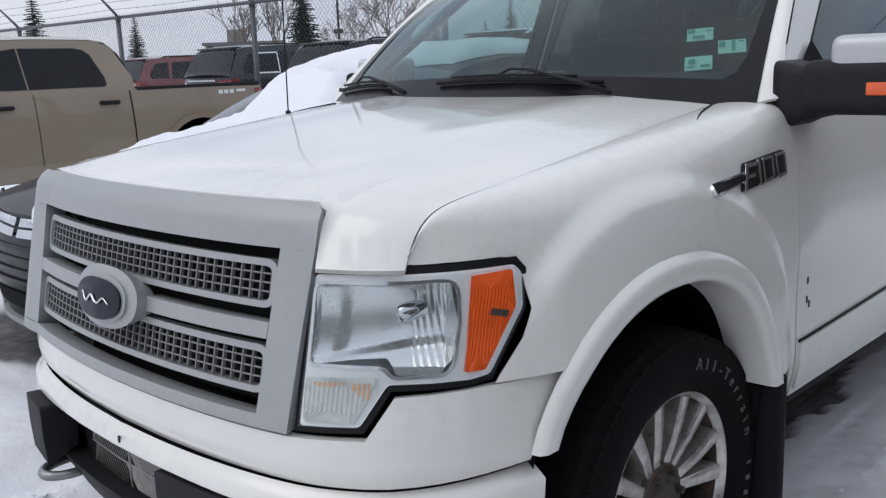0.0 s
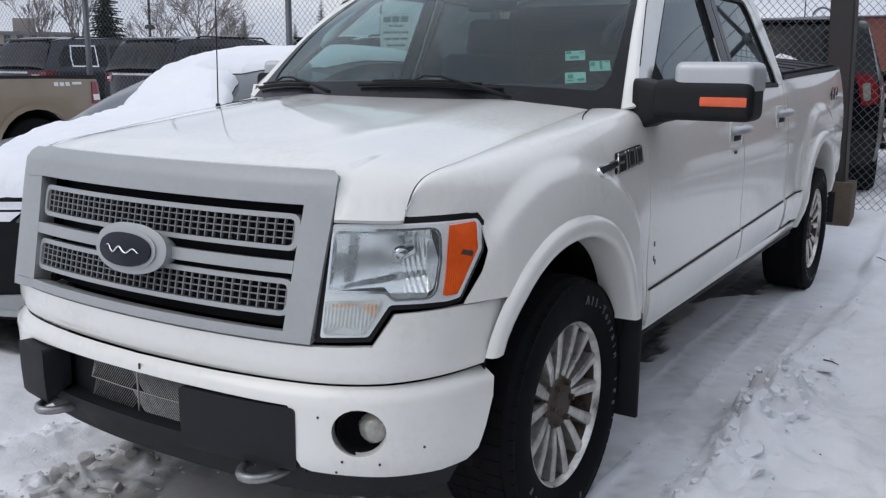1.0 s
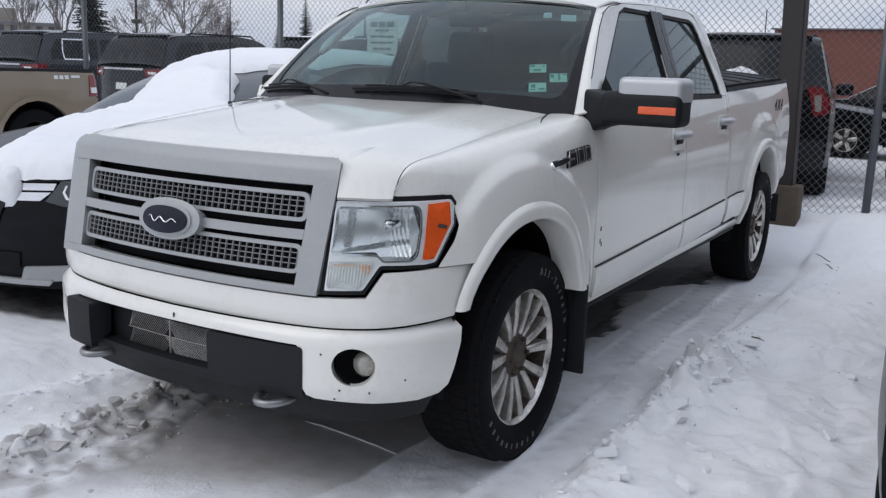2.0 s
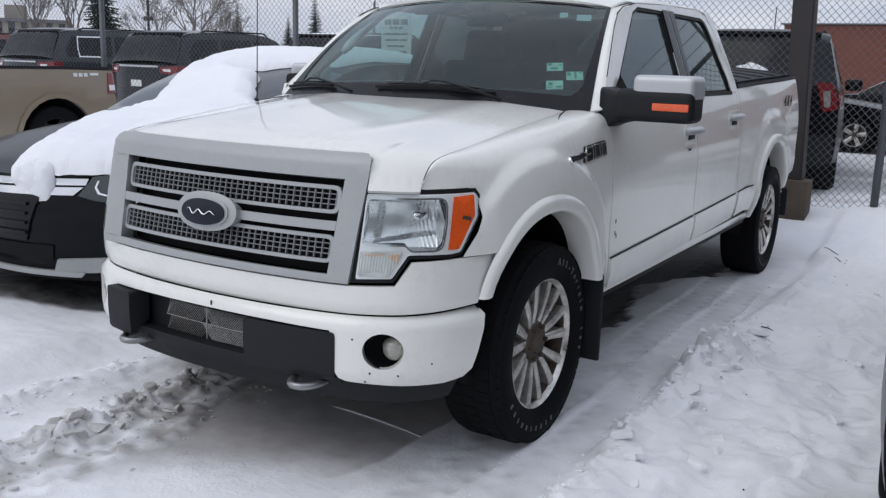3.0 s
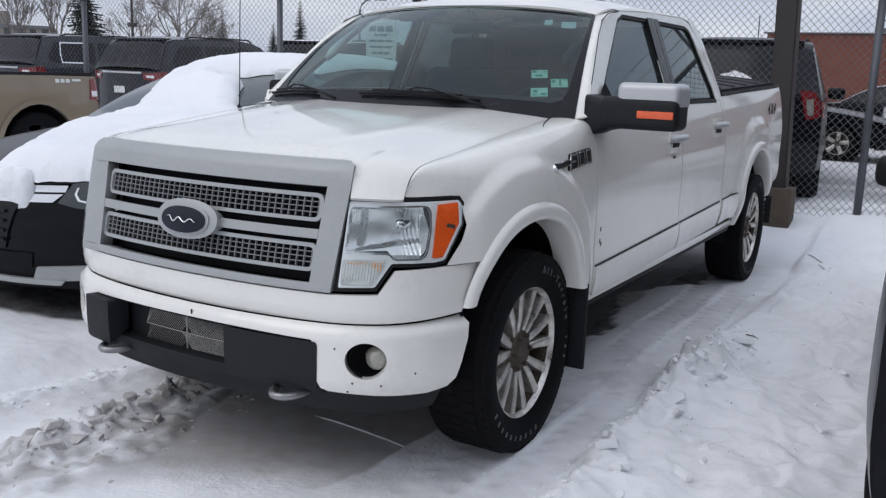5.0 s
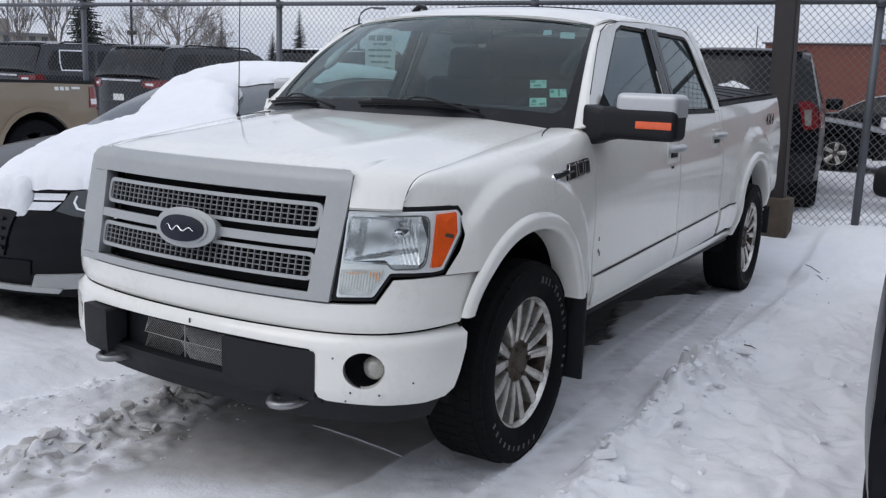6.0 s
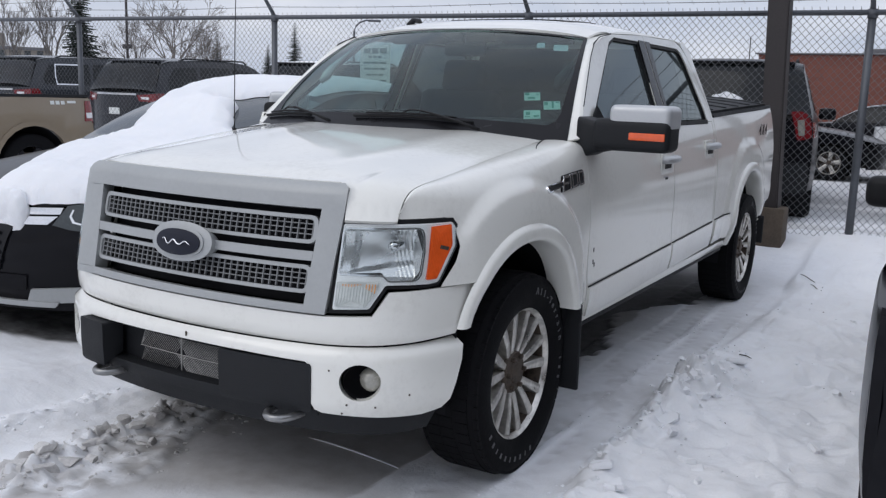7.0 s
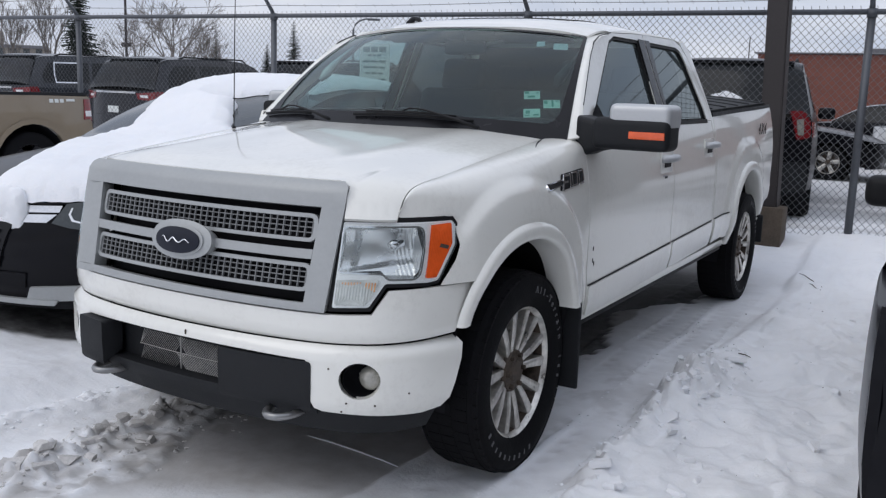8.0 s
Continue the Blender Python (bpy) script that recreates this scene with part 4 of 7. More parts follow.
for z0, z1 in ((1.004, 1.074), (0.838, 0.908)):
    rim_o = rounded([(-0.514, z0 - 0.012), (0.514, z0 - 0.012), (0.514, z1 + 0.013), (-0.514, z1 + 0.013)], 0.030)
    rim_i = rounded([(-0.500, z0 + 0.001), (0.500, z0 + 0.001), (0.500, z1 - 0.001), (-0.500, z1 - 0.001)], 0.018)
    panel("insert_frame", rim_o, lambda x, z: front(x, z, 0.000), M_SILVER, grille, "silver frame of the grille insert", step=(0.06, 0.02), lip=0.03, holes=[rim_i])
    bm = bmesh.new()
    for i in range(37):
        x = -0.495 + 0.99 * i / 36
        p, q = front(x, z0, -0.010), front(x, z1, -0.010)
        c = (p + q) / 2
        box(bm, c, (0.0042, 0.008, z1 - z0), 0, 1, Matrix.Rotation(math.atan2((q - p).y, (q - p).z) * -1, 4, "X"))
    for j in (1, 2, 3):
        z = z0 + (z1 - z0) * j / 4
        tube(bm, [front(-0.50 + 1.0 * k / 24, z, -0.008) for k in range(25)], 0.0022, 4)
    part("grille_mesh", bm, M_MESHDARK, grille, "silver square grille mesh")
# a black sheet paints the shade of the hollow behind the grille
panel("grille_shade", [(-0.56, 0.775), (0.56, 0.775), (0.56, 1.13), (-0.56, 1.13)], lambda x, z: front(x, z, -0.085), M_VOID, grille, "black sheet standing for the shaded depth behind the grille", lip=0)


def oval(rx, rz, n=40, cx=-0.010, cz=0.956):
    return [(cx + rx * math.copysign(abs(math.cos(t)) ** 0.9, math.cos(t)), cz + rz * math.copysign(abs(math.sin(t)) ** 0.9, math.sin(t))) for t in [2 * math.pi * k / n for k in range(n)]]


def dome(off, rx, rz):
    return lambda x, z: front(x, z, GO + off - 0.020 * (((x + 0.01) / rx) ** 2 + ((z - 0.956) / rz) ** 2))


panel("badge_bezel", oval(0.143, 0.070), dome(0.040, 0.170, 0.086), M_SILVER, grille, "silver oval badge surround", step=(0.03, 0.02), lip=0.05)
panel("badge_ring", oval(0.113, 0.054), dome(0.046, 0.17, 0.086), M_SILVER, grille, "silver oval ring", step=(0.03, 0.02), lip=0.012)
panel("badge_oval", oval(0.102, 0.046), dome(0.052, 0.17, 0.086), M_NAVY, grille, "dark blue oval enamel badge", step=(0.03, 0.02), lip=0.006)
bm = bmesh.new()
f = dome(0.055, 0.17, 0.086)
tube(bm, [f(-0.010 - 0.066 + 0.132 * k / 40, 0.956 + 0.010 * math.sin(0.5 + 5.2 * math.pi * k / 40) * (1 - 0.5 * k / 40)) for k in range(41)], [0.0012 + 0.0022 * math.sin(math.pi * (k + 1) / 42) for k in range(41)], 5)
part("badge_script", bm, M_CHROME, grille, "plain chrome flourish on the badge", smooth=True)
# headlamps, drawn on the unrolled nose
LAMP = [(0.612, 0.768), (0.757, 0.775), (0.802, 0.854), (0.955, 0.850), (1.002, 0.856), (1.064, 0.985), (1.050, 1.060), (1.024, 1.084), (0.812, 1.084), (0.612, 1.081)]
REFLECTOR = rounded([(0.630, 1.052), (0.903, 1.054), (0.916, 0.973), (0.914, 0.880), (0.802, 0.882), (0.782, 0.902), (0.634, 0.902)], [0.02, 0.03, 0.0, 0.03, 0.012, 0.012, 0.01])
MARKER = rounded([(0.928, 1.060), (1.012, 1.064), (1.030, 0.992), (0.980, 0.880), (0.938, 0.880)], 0.006)
TURN = rounded([(0.630, 0.876), (0.772, 0.882), (0.772, 0.868), (0.738, 0.795), (0.634, 0.792)], 0.010)


def bowl(a, z):
    """The reflector: a parabola in a box, smooth inboard, fluted outboard, with a stepped floor."""
    edge = max(abs(a - 0.772) / 0.142, abs(z - 0.967) / 0.086)
    wall = smooth01((1.06 - edge) / 0.10)
    q = ((a - 0.80) / 0.16) ** 2 + ((z - 0.975) / 0.12) ** 2
    deep = (0.085 - 0.050 * min(1.4, q)) * wall
    flute = 0.0013 * math.sin((a + 0.30 * z) * 390) * smooth01((a - 0.832) / 0.02)
    stepped = 0.010 * smooth01((0.928 - z + 0.10 * (a - 0.78)) / 0.022) + 0.006 * smooth01((z - 1.028 - 0.08 * (0.78 - a)) / 0.016)
    inner = 0.012 * smooth01((0.690 - a) / 0.030)
    return nose(a, z, -0.006 - deep + wall * (flute + stepped + inner))


for s in (1, -1):
    mir = s < 0
    head = panel("headlamp", LAMP, lambda a, z: nose(a, z, -0.004), M_SEAL, truck, "clear headlamp with orange side marker", step=(0.06, 0.06), lip=0.05, mirror=mir, holes=[shrink(REFLECTOR, -0.004)])
    panel("lamp_housing", rounded(shrink(LAMP, 0.0135), 0.008), lambda a, z: nose(a, z, 0.000), M_LAMPWHITE, head, "pale lamp housing", step=(0.05, 0.05), lip=0.003, mirror=mir, holes=[REFLECTOR])
    panel("reflector", shrink(REFLECTOR, -0.003), bowl, M_REFLECT, head, "faceted bright reflector", step=(0.0042, 0.0045), lip=0, mirror=mir)
    rim_in = shrink(REFLECTOR, -0.005)
    panel("reflector_rim", rim_in, lambda a, z: nose(a, z, 0.0025), M_CHROME, head, "thin bright rim of the reflector", step=(0.2, 0.2), lip=0.004, mirror=mir, holes=[shrink(REFLECTOR, 0.001)])
    bm = bmesh.new()
    c = nose(0.822, 0.992, -0.045)
    lathe(bm, [(0.0, 0.030), (0.014, 0.028), (0.019, 0.014), (0.019, -0.03)], 16)
    o = part("bulb_shield", bm, M_CHROME, head, "bulb shield", smooth=True)
    o.matrix_basis = Matrix.Translation((s * c.x, c.y, c.z)) @ pose(0, 0, 0, 0, 0, -90)
    panel("side_marker", MARKER, lambda a, z: nose(a, z, 0.006 + 0.0006 * math.sin(a * 900)), M_AMBER, head, "orange side marker lens", step=(0.003, 0.03), lip=0.010, mirror=mir)
    panel("marker_bulb", [(0.975, 0.983), (1.012, 0.974), (1.015, 0.986), (0.978, 0.995)], lambda a, z: nose(a, z, 0.0078), M_HUB, head, "dark bulb behind the orange lens", step=(0.02, 0.02), lip=0.002, mirror=mir)
    panel("turn_signal", TURN, lambda a, z: nose(a, z, 0.005 + 0.0011 * math.sin(a * 640)), M_FROST, head, "ribbed turn signal lens", step=(0.0022, 0.02), lip=0.010, mirror=mir)
    for k in range(12):
        a0 = 0.650 + 0.00982 * k
        h = (0.006 + 0.004 * math.sin(k * 0.6)) if k < 7 else 0.010 + 0.005 * (k - 7)
        z1 = 0.870 + 0.0004 * k if k < 7 else 0.872
        if k == 7:
            continue
        panel("bulb_glint", [(a0, z1 - h), (a0 + 0.0045, z1 - h), (a0 + 0.0045, z1), (a0, z1)], lambda a, z: nose(a, z, 0.0066), M_GLINT, head, "orange glint of the bulb", step=(0.02, 0.02), lip=0.001, mirror=mir)
    panel("lamp_lens", shrink(LAMP, 0.016), lambda a, z: nose(a, z, 0.010), M_LENS, head, "clear plastic lens", step=(0.06, 0.06), lip=0.0, mirror=mir, holes=[shrink(MARKER, -0.004)])

# side badge: a bar and a tablet with plain raised strokes
def badge_at(y, z, off):
    return side(y, 1.150 + z + 0.055 * (y - 1.14), off)


def badge_shape(name, poly, off, material, label="", holes=()):
    return panel(name, poly, lambda y, z: badge_at(y, z, off), material, truck, label, step=(0.05, 0.05), lip=off, holes=holes, seg=0.1)


badge_shape("side_badge", [(1.058, -0.013), (1.222, -0.013), (1.228, 0.012), (1.062, 0.012)], 0.008, M_CHROME, "chrome and black side badge")
badge_shape("badge_inlay", [(1.070, -0.009), (1.222, -0.009), (1.226, 0.008), (1.072, 0.008)], 0.0095, M_SEAL, "black badge inlay")
badge_shape("badge_tablet", rounded([(1.215, -0.034), (1.432, -0.026), (1.446, -0.012), (1.446, 0.026), (1.436, 0.036), (1.235, 0.032)], 0.006), 0.008, M_SEAL, "black badge tablet")
for pol in ([(1.218, -0.034), (1.231, -0.034), (1.247, 0.031), (1.236, 0.031)], [(1.247, 0.020), (1.288, 0.020), (1.288, 0.030), (1.247, 0.030)], [(1.240, -0.006), (1.276, -0.006), (1.276, 0.003), (1.242, 0.003)],
            [(1.293, -0.031), (1.304, -0.031), (1.304, 0.032), (1.293, 0.032)]):
    badge_shape("badge_stroke", pol, 0.012, M_CHROME, "chrome badge stroke")
for y0 in (1.316, 1.386):
    ring_o = rounded([(y0, -0.029), (y0 + 0.056, -0.027), (y0 + 0.056, 0.033), (y0, 0.033)], 0.010)
    badge_shape("badge_stroke", ring_o, 0.012, M_CHROME, "chrome badge stroke", holes=[shrink(ring_o, 0.0075)])
for i, ch in enumerate("4X4"):
    bm = bmesh.new()
    letters(bm, ch, 0.125, lambda k: Matrix.Translation(side(5.16 + 0.12 * i, 1.250, 0.003)) @ Matrix(((0, 0, 1, 0), (1, 0, 0, 0), (0, 1, 0, 0), (0, 0, 0, 1))), 0.0015)
    part("decal_letter", bm, M_SEAL, truck, "dark four wheel drive decal letter")
for y, z in ((1.585, 0.83), (1.585, 0.775), (1.60, 0.76)):
    bm = bmesh.new()
    box(bm, side(y, z, 0.0), (0.004, 0.008, 0.02), 0.001, 1)
    part("stone_chip", bm, M_SEAL, truck, "small dark stone chip on the door")

# bed cover, tailgate, rear bumper, underbody
def cover_fn(x, y):
    return Vector((x, y, 1.432 + 0.030 * (y - 3.8) + 0.060 * (1 - (x / 0.86) ** 2)))


cover = panel("bed_cover", [(-0.86, 3.79), (0.86, 3.79), (0.85, 5.80), (-0.85, 5.80)], cover_fn, M_BLACK, truck, "black soft cargo bed cover", step=(0.15, 0.3), lip=0.03)
for i in range(5):
    y = 4.1 + 0.38 * i
    bm = bmesh.new()
    tube(bm, [cover_fn(-0.84 + 1.68 * k / 8, y) for k in range(9)], 0.008, 6)
    part("bed_cover_rib", bm, M_BLACK, cover, "rib of the bed cover", smooth=True)
bm = bmesh.new()
box(bm, (0, 5.84, 1.10), (1.68, 0.06, 0.70), 0.03, 3)
part("tailgate", bm, M_WHITE, truck, "white tailgate", auto=40)
bm = bmesh.new()
box(bm, (0, 5.90, 0.68), (1.78, 0.20, 0.19), 0.05, 3)
part("rear_bumper", bm, M_CHROME, truck, "chrome rear bumper", auto=40)
bm = bmesh.new()
box(bm, (0, 3.1, 0.50), (1.30, 5.0, 0.16), 0.05, 2)
box(bm, (0.0, 0.95, 0.40), (1.5, 0.12, 0.10), 0.03, 2)
box(bm, (0.0, 4.84, 0.41), (1.5, 0.12, 0.12), 0.03, 2)
box(bm, (0.0, 0.75, 0.55), (1.2, 1.0, 0.3), 0.05, 2)
box(bm, (0.45, 3.9, 0.42), (0.12, 3.2, 0.08), 0.02, 2)
part("underbody", bm, M_UNDER, truck, "dark underbody with axles", auto=40)
bm = bmesh.new()
box(bm, (0, 0.80, 0.86), (1.05, 0.9, 0.5), 0.05, 2)
part("engine_block", bm, M_VOID, truck)

# cabin
bm = bmesh.new()
box(bm, (0, 1.78, 1.24), (1.66, 0.55, 0.20), 0.08, 3)
box(bm, (0.38, 1.93, 1.33), (0.50, 0.26, 0.12), 0.05, 3)
part("dashboard", bm, M_DASH, truck, "dark dashboard", auto=50)
bm = bmesh.new()
pts = [Vector((0.38 + 0.19 * math.cos(t), 2.16 + 0.07 * math.sin(t), 1.27 + 0.175 * math.sin(t))) for t in [2 * math.pi * k / 28 for k in range(29)]]
tube(bm, pts, 0.016, 8, caps=False)
tube(bm, [pts[0], (0.38, 2.13, 1.26), pts[14]], 0.02, 6)
tube(bm, [(0.38, 2.13, 1.26), (0.38, 1.9, 1.2)], 0.03, 8)
part("steering_wheel", bm, M_DASH, truck, "dark steering wheel", smooth=True)
for x, y in ((0.40, 2.72), (-0.40, 2.72), (0.42, 3.52), (-0.42, 3.52)):
    bm = bmesh.new()
    rot = Matrix.Rotation(radians(14 if y < 3 else 8), 4, "X")
    box(bm, (x, y, 1.20), (0.54 if y < 3 else 0.78, 0.16, 0.66), 0.07, 4, rot.inverted())
    box(bm, (x, y + 0.10, 1.61), (0.28, 0.11, 0.20), 0.05, 4, rot.inverted())
    box(bm, (x, y - 0.25, 0.88), (0.54, 0.52, 0.18), 0.06, 4)
    part("seat", bm, M_CLOTH, truck, "dark grey cab seat with headrest", auto=60)
bm = bmesh.new()
box(bm, (0, 2.6, 0.66), (1.72, 2.2, 0.06))
part("cabin_floor", bm, M_VOID, truck)
panel("headliner", [(-0.62, 2.10), (0.62, 2.10), (0.66, 2.3), (0.66, 3.40), (-0.66, 3.40), (-0.66, 2.3)], lambda x, y: roof_fn(x, y) - Vector((0, 0, 0.035)), M_DASH, truck, "dark roof lining", step=(0.2, 0.2), lip=0.005)
bm = bmesh.new()
box(bm, (0.0, 2.10, 1.74), (0.25, 0.03, 0.075), 0.02, 3)
tube(bm, [(0, 2.10, 1.77), (0, 2.06, 1.84)], 0.012, 6)
part("rear_view_mirror", bm, M_SEAL, truck, "black interior mirror", auto=50)
for q in (1, -1):
    bm = bmesh.new()
    pts = [ws_fn(q * u, v) + Vector((0, 0.05, -0.02)) for u, v in ((0.965, 0.90), (0.930, 0.72), (0.900, 0.58), (0.870, 0.47), (0.860, 0.40))]
    tube(bm, pts, [0.010, 0.010, 0.020, 0.026, 0.014], 8)
    part("grab_handle", bm, M_SEAL if q > 0 else M_SILVER, truck, "pillar grab handle", smooth=True)
for q in (1, -1):
    bm = bmesh.new()
    box(bm, (q * 0.36, 2.19, 1.80), (0.40, 0.15, 0.018), 0.006, 2, Matrix.Rotation(-0.25, 4, "X"))
    part("sun_visor", bm, M_DASH, truck, "dark sun visor", auto=40)


# stickers inside the glass
STICK = ((0.770, 0.285), (0.886, 0.230), (0.795, 0.148))


def slip(u, s, du, ds, a, b):
    """A place on a slip of paper stuck slightly askew inside the glass."""
    return (u + a * du - b * 0.006, s + b * ds + a * 0.007)


for i, (u, s) in enumerate(STICK):
    du, ds = 0.043, 0.031
    corner = [slip(u, s, du, ds, a, b) for a, b in ((-1, -1), (1, -1), (1, 1), (-1, 1))]
    st = panel("windscreen_sticker", corner, lambda a, b: ws_fn(a, b) + Vector((0, 0.006, -0.006)), M_STICK, truck, "pale green service sticker on the windscreen", step=(0.05, 0.05), lip=0.001)
    if i == 0:
        lay = [(-0.9, 0.2, -0.35, 0.8), (-0.5, -0.75, 0.4, -0.3), (0.5, 0.3, 0.9, 0.5)]
    elif i == 1:
        lay = [(-0.9, -0.1, -0.45, 0.7), (0.0, -0.8, 0.25, 0.8), (0.5, 0.5, 0.9, 0.7)]
    else:
        lay = [(-0.7, -0.2, -0.2, 0.5), (0.2, -0.7, 0.85, -0.35), (-0.8, -0.7, -0.2, -0.55)]
    for a, b, c, d in lay:
        panel("sticker_print", [slip(u, s, du, ds, *q) for q in ((a, b), (c, b), (c, d), (a, d))], lambda p, q: ws_fn(p, q) + Vector((0, 0.0035, -0.0035)), M_STICK_G, st, step=(0.05, 0.05), lip=0.0005)
for u, s, du, ds in ((0.711, 0.832, 0.026, 0.036), (0.845, 0.821, 0.046, 0.044)):
    corner = [slip(u, s, du, ds, a, b) for a, b in ((-1, -1), (1, -1), (1, 1), (-1, 1))]
    panel("windscreen_label", corner, lambda a, b: ws_fn(a, b) + Vector((0, 0.005, -0.005)), M_LABEL, truck, "small pale label inside the windscreen", lip=0.0005)


# ---- wheels ----
def spoke(bm, a, r0, r1, w0, w1, x0, x1, d0=0.05, d1=0.04, skew=0.0):
    """A tapered spoke at angle a from radius r0 to r1, with its face at x0 to x1."""
    def pt(r, t, x):
        ang = a + skew * (r - r0) / (r1 - r0)
        c, s = math.cos(ang), math.sin(ang)
        return Vector((x, r * c - t * s, r * s + t * c))
    prof = []
    for r, w, x, d in ((r0, w0, x0, d0), (0.5 * (r0 + r1), 0.5 * (w0 + w1), 0.5 * (x0 + x1) + 0.004, 0.5 * (d0 + d1)), (r1, w1, x1, d1)):
        prof.append([bm.verts.new(pt(r, -w, x - d)), bm.verts.new(pt(r, -w, x - 0.004)), bm.verts.new(pt(r, -w * 0.7, x)), bm.verts.new(pt(r, w * 0.7, x)), bm.verts.new(pt(r, w, x - 0.004)), bm.verts.new(pt(r, w, x - d))])
    for q, w in zip(prof, prof[1:]):
        for k in range(6):
            bm.faces.new((q[k], q[(k + 1) % 6], w[(k + 1) % 6], w[k]))
    bm.faces.new(prof[0][::-1])
    bm.faces.new(prof[-1])


def road_wheel(owner, at, s, R=0.41, rim=0.268, width=0.265, spokes=7, lettering=True, label="muddy alloy wheel with all-terrain tyre", twin=True, mat_rim=None):
    """A wheel whose outer face looks along s * x; its middle plane stands at at."""
    hubo = new("wheel")
    hubo.empty_display_size = 0.1
    hubo.matrix_basis = Matrix.Translation(at) @ (Matrix.Identity(4) if s > 0 else Matrix.Rotation(math.pi, 4, "Z"))
    adopt(hubo, owner)
    tagged(hubo, label)
    h = width / 2
    bm = bmesh.new()
    k = R - rim
    lathe(bm, [(rim - 0.008, -h * 0.8), (rim + 0.2 * k, -h * 0.96), (rim + 0.55 * k, -h * 1.02), (R - 0.016, -h * 0.93), (R - 0.003, -h * 0.75), (R, -h * 0.3), (R, h * 0.3), (R - 0.003, h * 0.75), (R - 0.016, h * 0.93),
               (rim + 0.70 * k, h * 0.995), (rim + 0.5 * k, h * 1.02), (rim + 0.25 * k, h * 0.98), (rim + 0.08 * k, h * 0.90), (rim + 0.03 * k, h * 0.87), (rim - 0.008, h * 0.8)], 64)
    o = part("tyre", bm, M_RUBBER, hubo, "black all-terrain tyre", smooth=True)
    o.matrix_basis = Matrix.Identity(4)
    o.matrix_parent_inverse = Matrix.Identity(4)
    if lettering:
        bm = bmesh.new()
        n = 52
        for i in range(n):
            a = 2 * math.pi * i / n
            for x0, w, rr in ((h * 0.86, 0.022, R - 0.013), (h * 0.45, 0.055, R - 0.003), (-h * 0.05, 0.055, R - 0.003), (-h * 0.5, 0.055, R - 0.003), (-h * 0.86, 0.022, R - 0.013)):
                off = 0.5 * (0 if abs(x0) > h * 0.8 else (1 if x0 > 0 else 0.4)) * 2 * math.pi / n
                long = 0.0465 if i % 2 or abs(x0) < h * 0.8 else 0.042
                m = Matrix.Rotation(a + off, 4, "X") @ Matrix.Translation((x0, rr, 0))
                box(bm, (0, 0, 0), (w, 0.009 if abs(x0) < h * 0.8 else 0.011, long), 0, 1)
                bm.verts.ensure_lookup_table()
                for v in bm.verts[-8:]:
                    v.co = m @ v.co
        o = part("tread", bm, M_RUBBER, hubo, "chunky tread blocks")
        o.matrix_parent_inverse = Matrix.Identity(4)
        bm = bmesh.new()
        rl = rim + 0.40 * k
        word = "All-Terrain"

        def place(i, word=word):
            a = radians(78 - 6.4 * i)
            rr = rl
            return Matrix(((0, 0, 1, h * 1.018), (math.cos(a - math.pi / 2), -math.sin(a - math.pi / 2), 0, rr * math.cos(a)), (math.sin(a - math.pi / 2), math.cos(a - math.pi / 2), 0, rr * math.sin(a)), (0, 0, 0, 1)))

        letters(bm, word, 0.041, place, 0.0025)
        for i in list(range(3)) + list(range(20, 30)):
            a = radians(-2 - 7.0 * i if i < 3 else 282 - 8.0 * (i - 20))
            m = Matrix.Rotation(a - math.pi / 2, 4, "X") @ Matrix.Translation((h * 1.018, 0, rl + 0.018))
            r = bmesh.ops.create_cube(bm, size=1.0)
            for v in r["verts"]:
                v.co = m @ Vector((v.co.x * 0.003, v.co.y * (0.012 if i % 3 else 0.007), v.co.z * 0.020))
        o = part("tyre_lettering", bm, M_LETTER, hubo, "worn white raised tyre lettering")
        tagged(o, kind="stuff")
        o.matrix_parent_inverse = Matrix.Identity(4)
    bm = bmesh.new()
    f = h * 0.80
    # the barrel takes the dark hub colour to paint the shade behind the spokes
    lathe(bm, [(rim - 0.012, -h * 0.8), (rim - 0.020, f - 0.055), (rim - 0.018, f - 0.014)], 64)
    o = part("rim_barrel", bm, M_HUB, hubo, "inner barrel of the rim, coloured dark as shade behind the spokes", smooth=True)
    o.matrix_parent_inverse = Matrix.Identity(4)
    bm = bmesh.new()
    lathe(bm, [(rim - 0.017, f - 0.016), (rim - 0.014, f - 0.008), (rim - 0.004, f + 0.006), (rim + 0.004, f + 0.004), (rim + 0.006, f - 0.01)], 64)
    for i in range(spokes):
        a = 2 * math.pi * i / spokes + 0.15
        if twin:
            for sk in (-1, 1):
                spoke(bm, a + sk * 0.17, 0.07, rim - 0.016, 0.013, 0.021, f - 0.030, f - 0.006, 0.06, 0.06, sk * 0.045)
        else:
            spoke(bm, a, 0.05, rim - 0.018, 0.030, 0.042, f - 0.02, f - 0.006)
    lathe(bm, [(0.0, f - 0.03), (0.085, f - 0.03), (0.092, f - 0.05), (0.092, f - 0.09)], 32)
    o = part("rim", bm, mat_rim or M_ALLOY, hubo, "salt-stained alloy rim", auto=35)
    o.matrix_parent_inverse = Matrix.Identity(4)
    bm = bmesh.new()
    lathe(bm, [(0.0, f - 0.010), (0.040, f - 0.012), (0.046, f - 0.020), (0.082, f - 0.022), (0.088, f - 0.03), (0.090, f - 0.05)], 24)
    o = part("hub", bm, M_HUB, hubo, "rusty hub", auto=35)
    o.matrix_parent_inverse = Matrix.Identity(4)
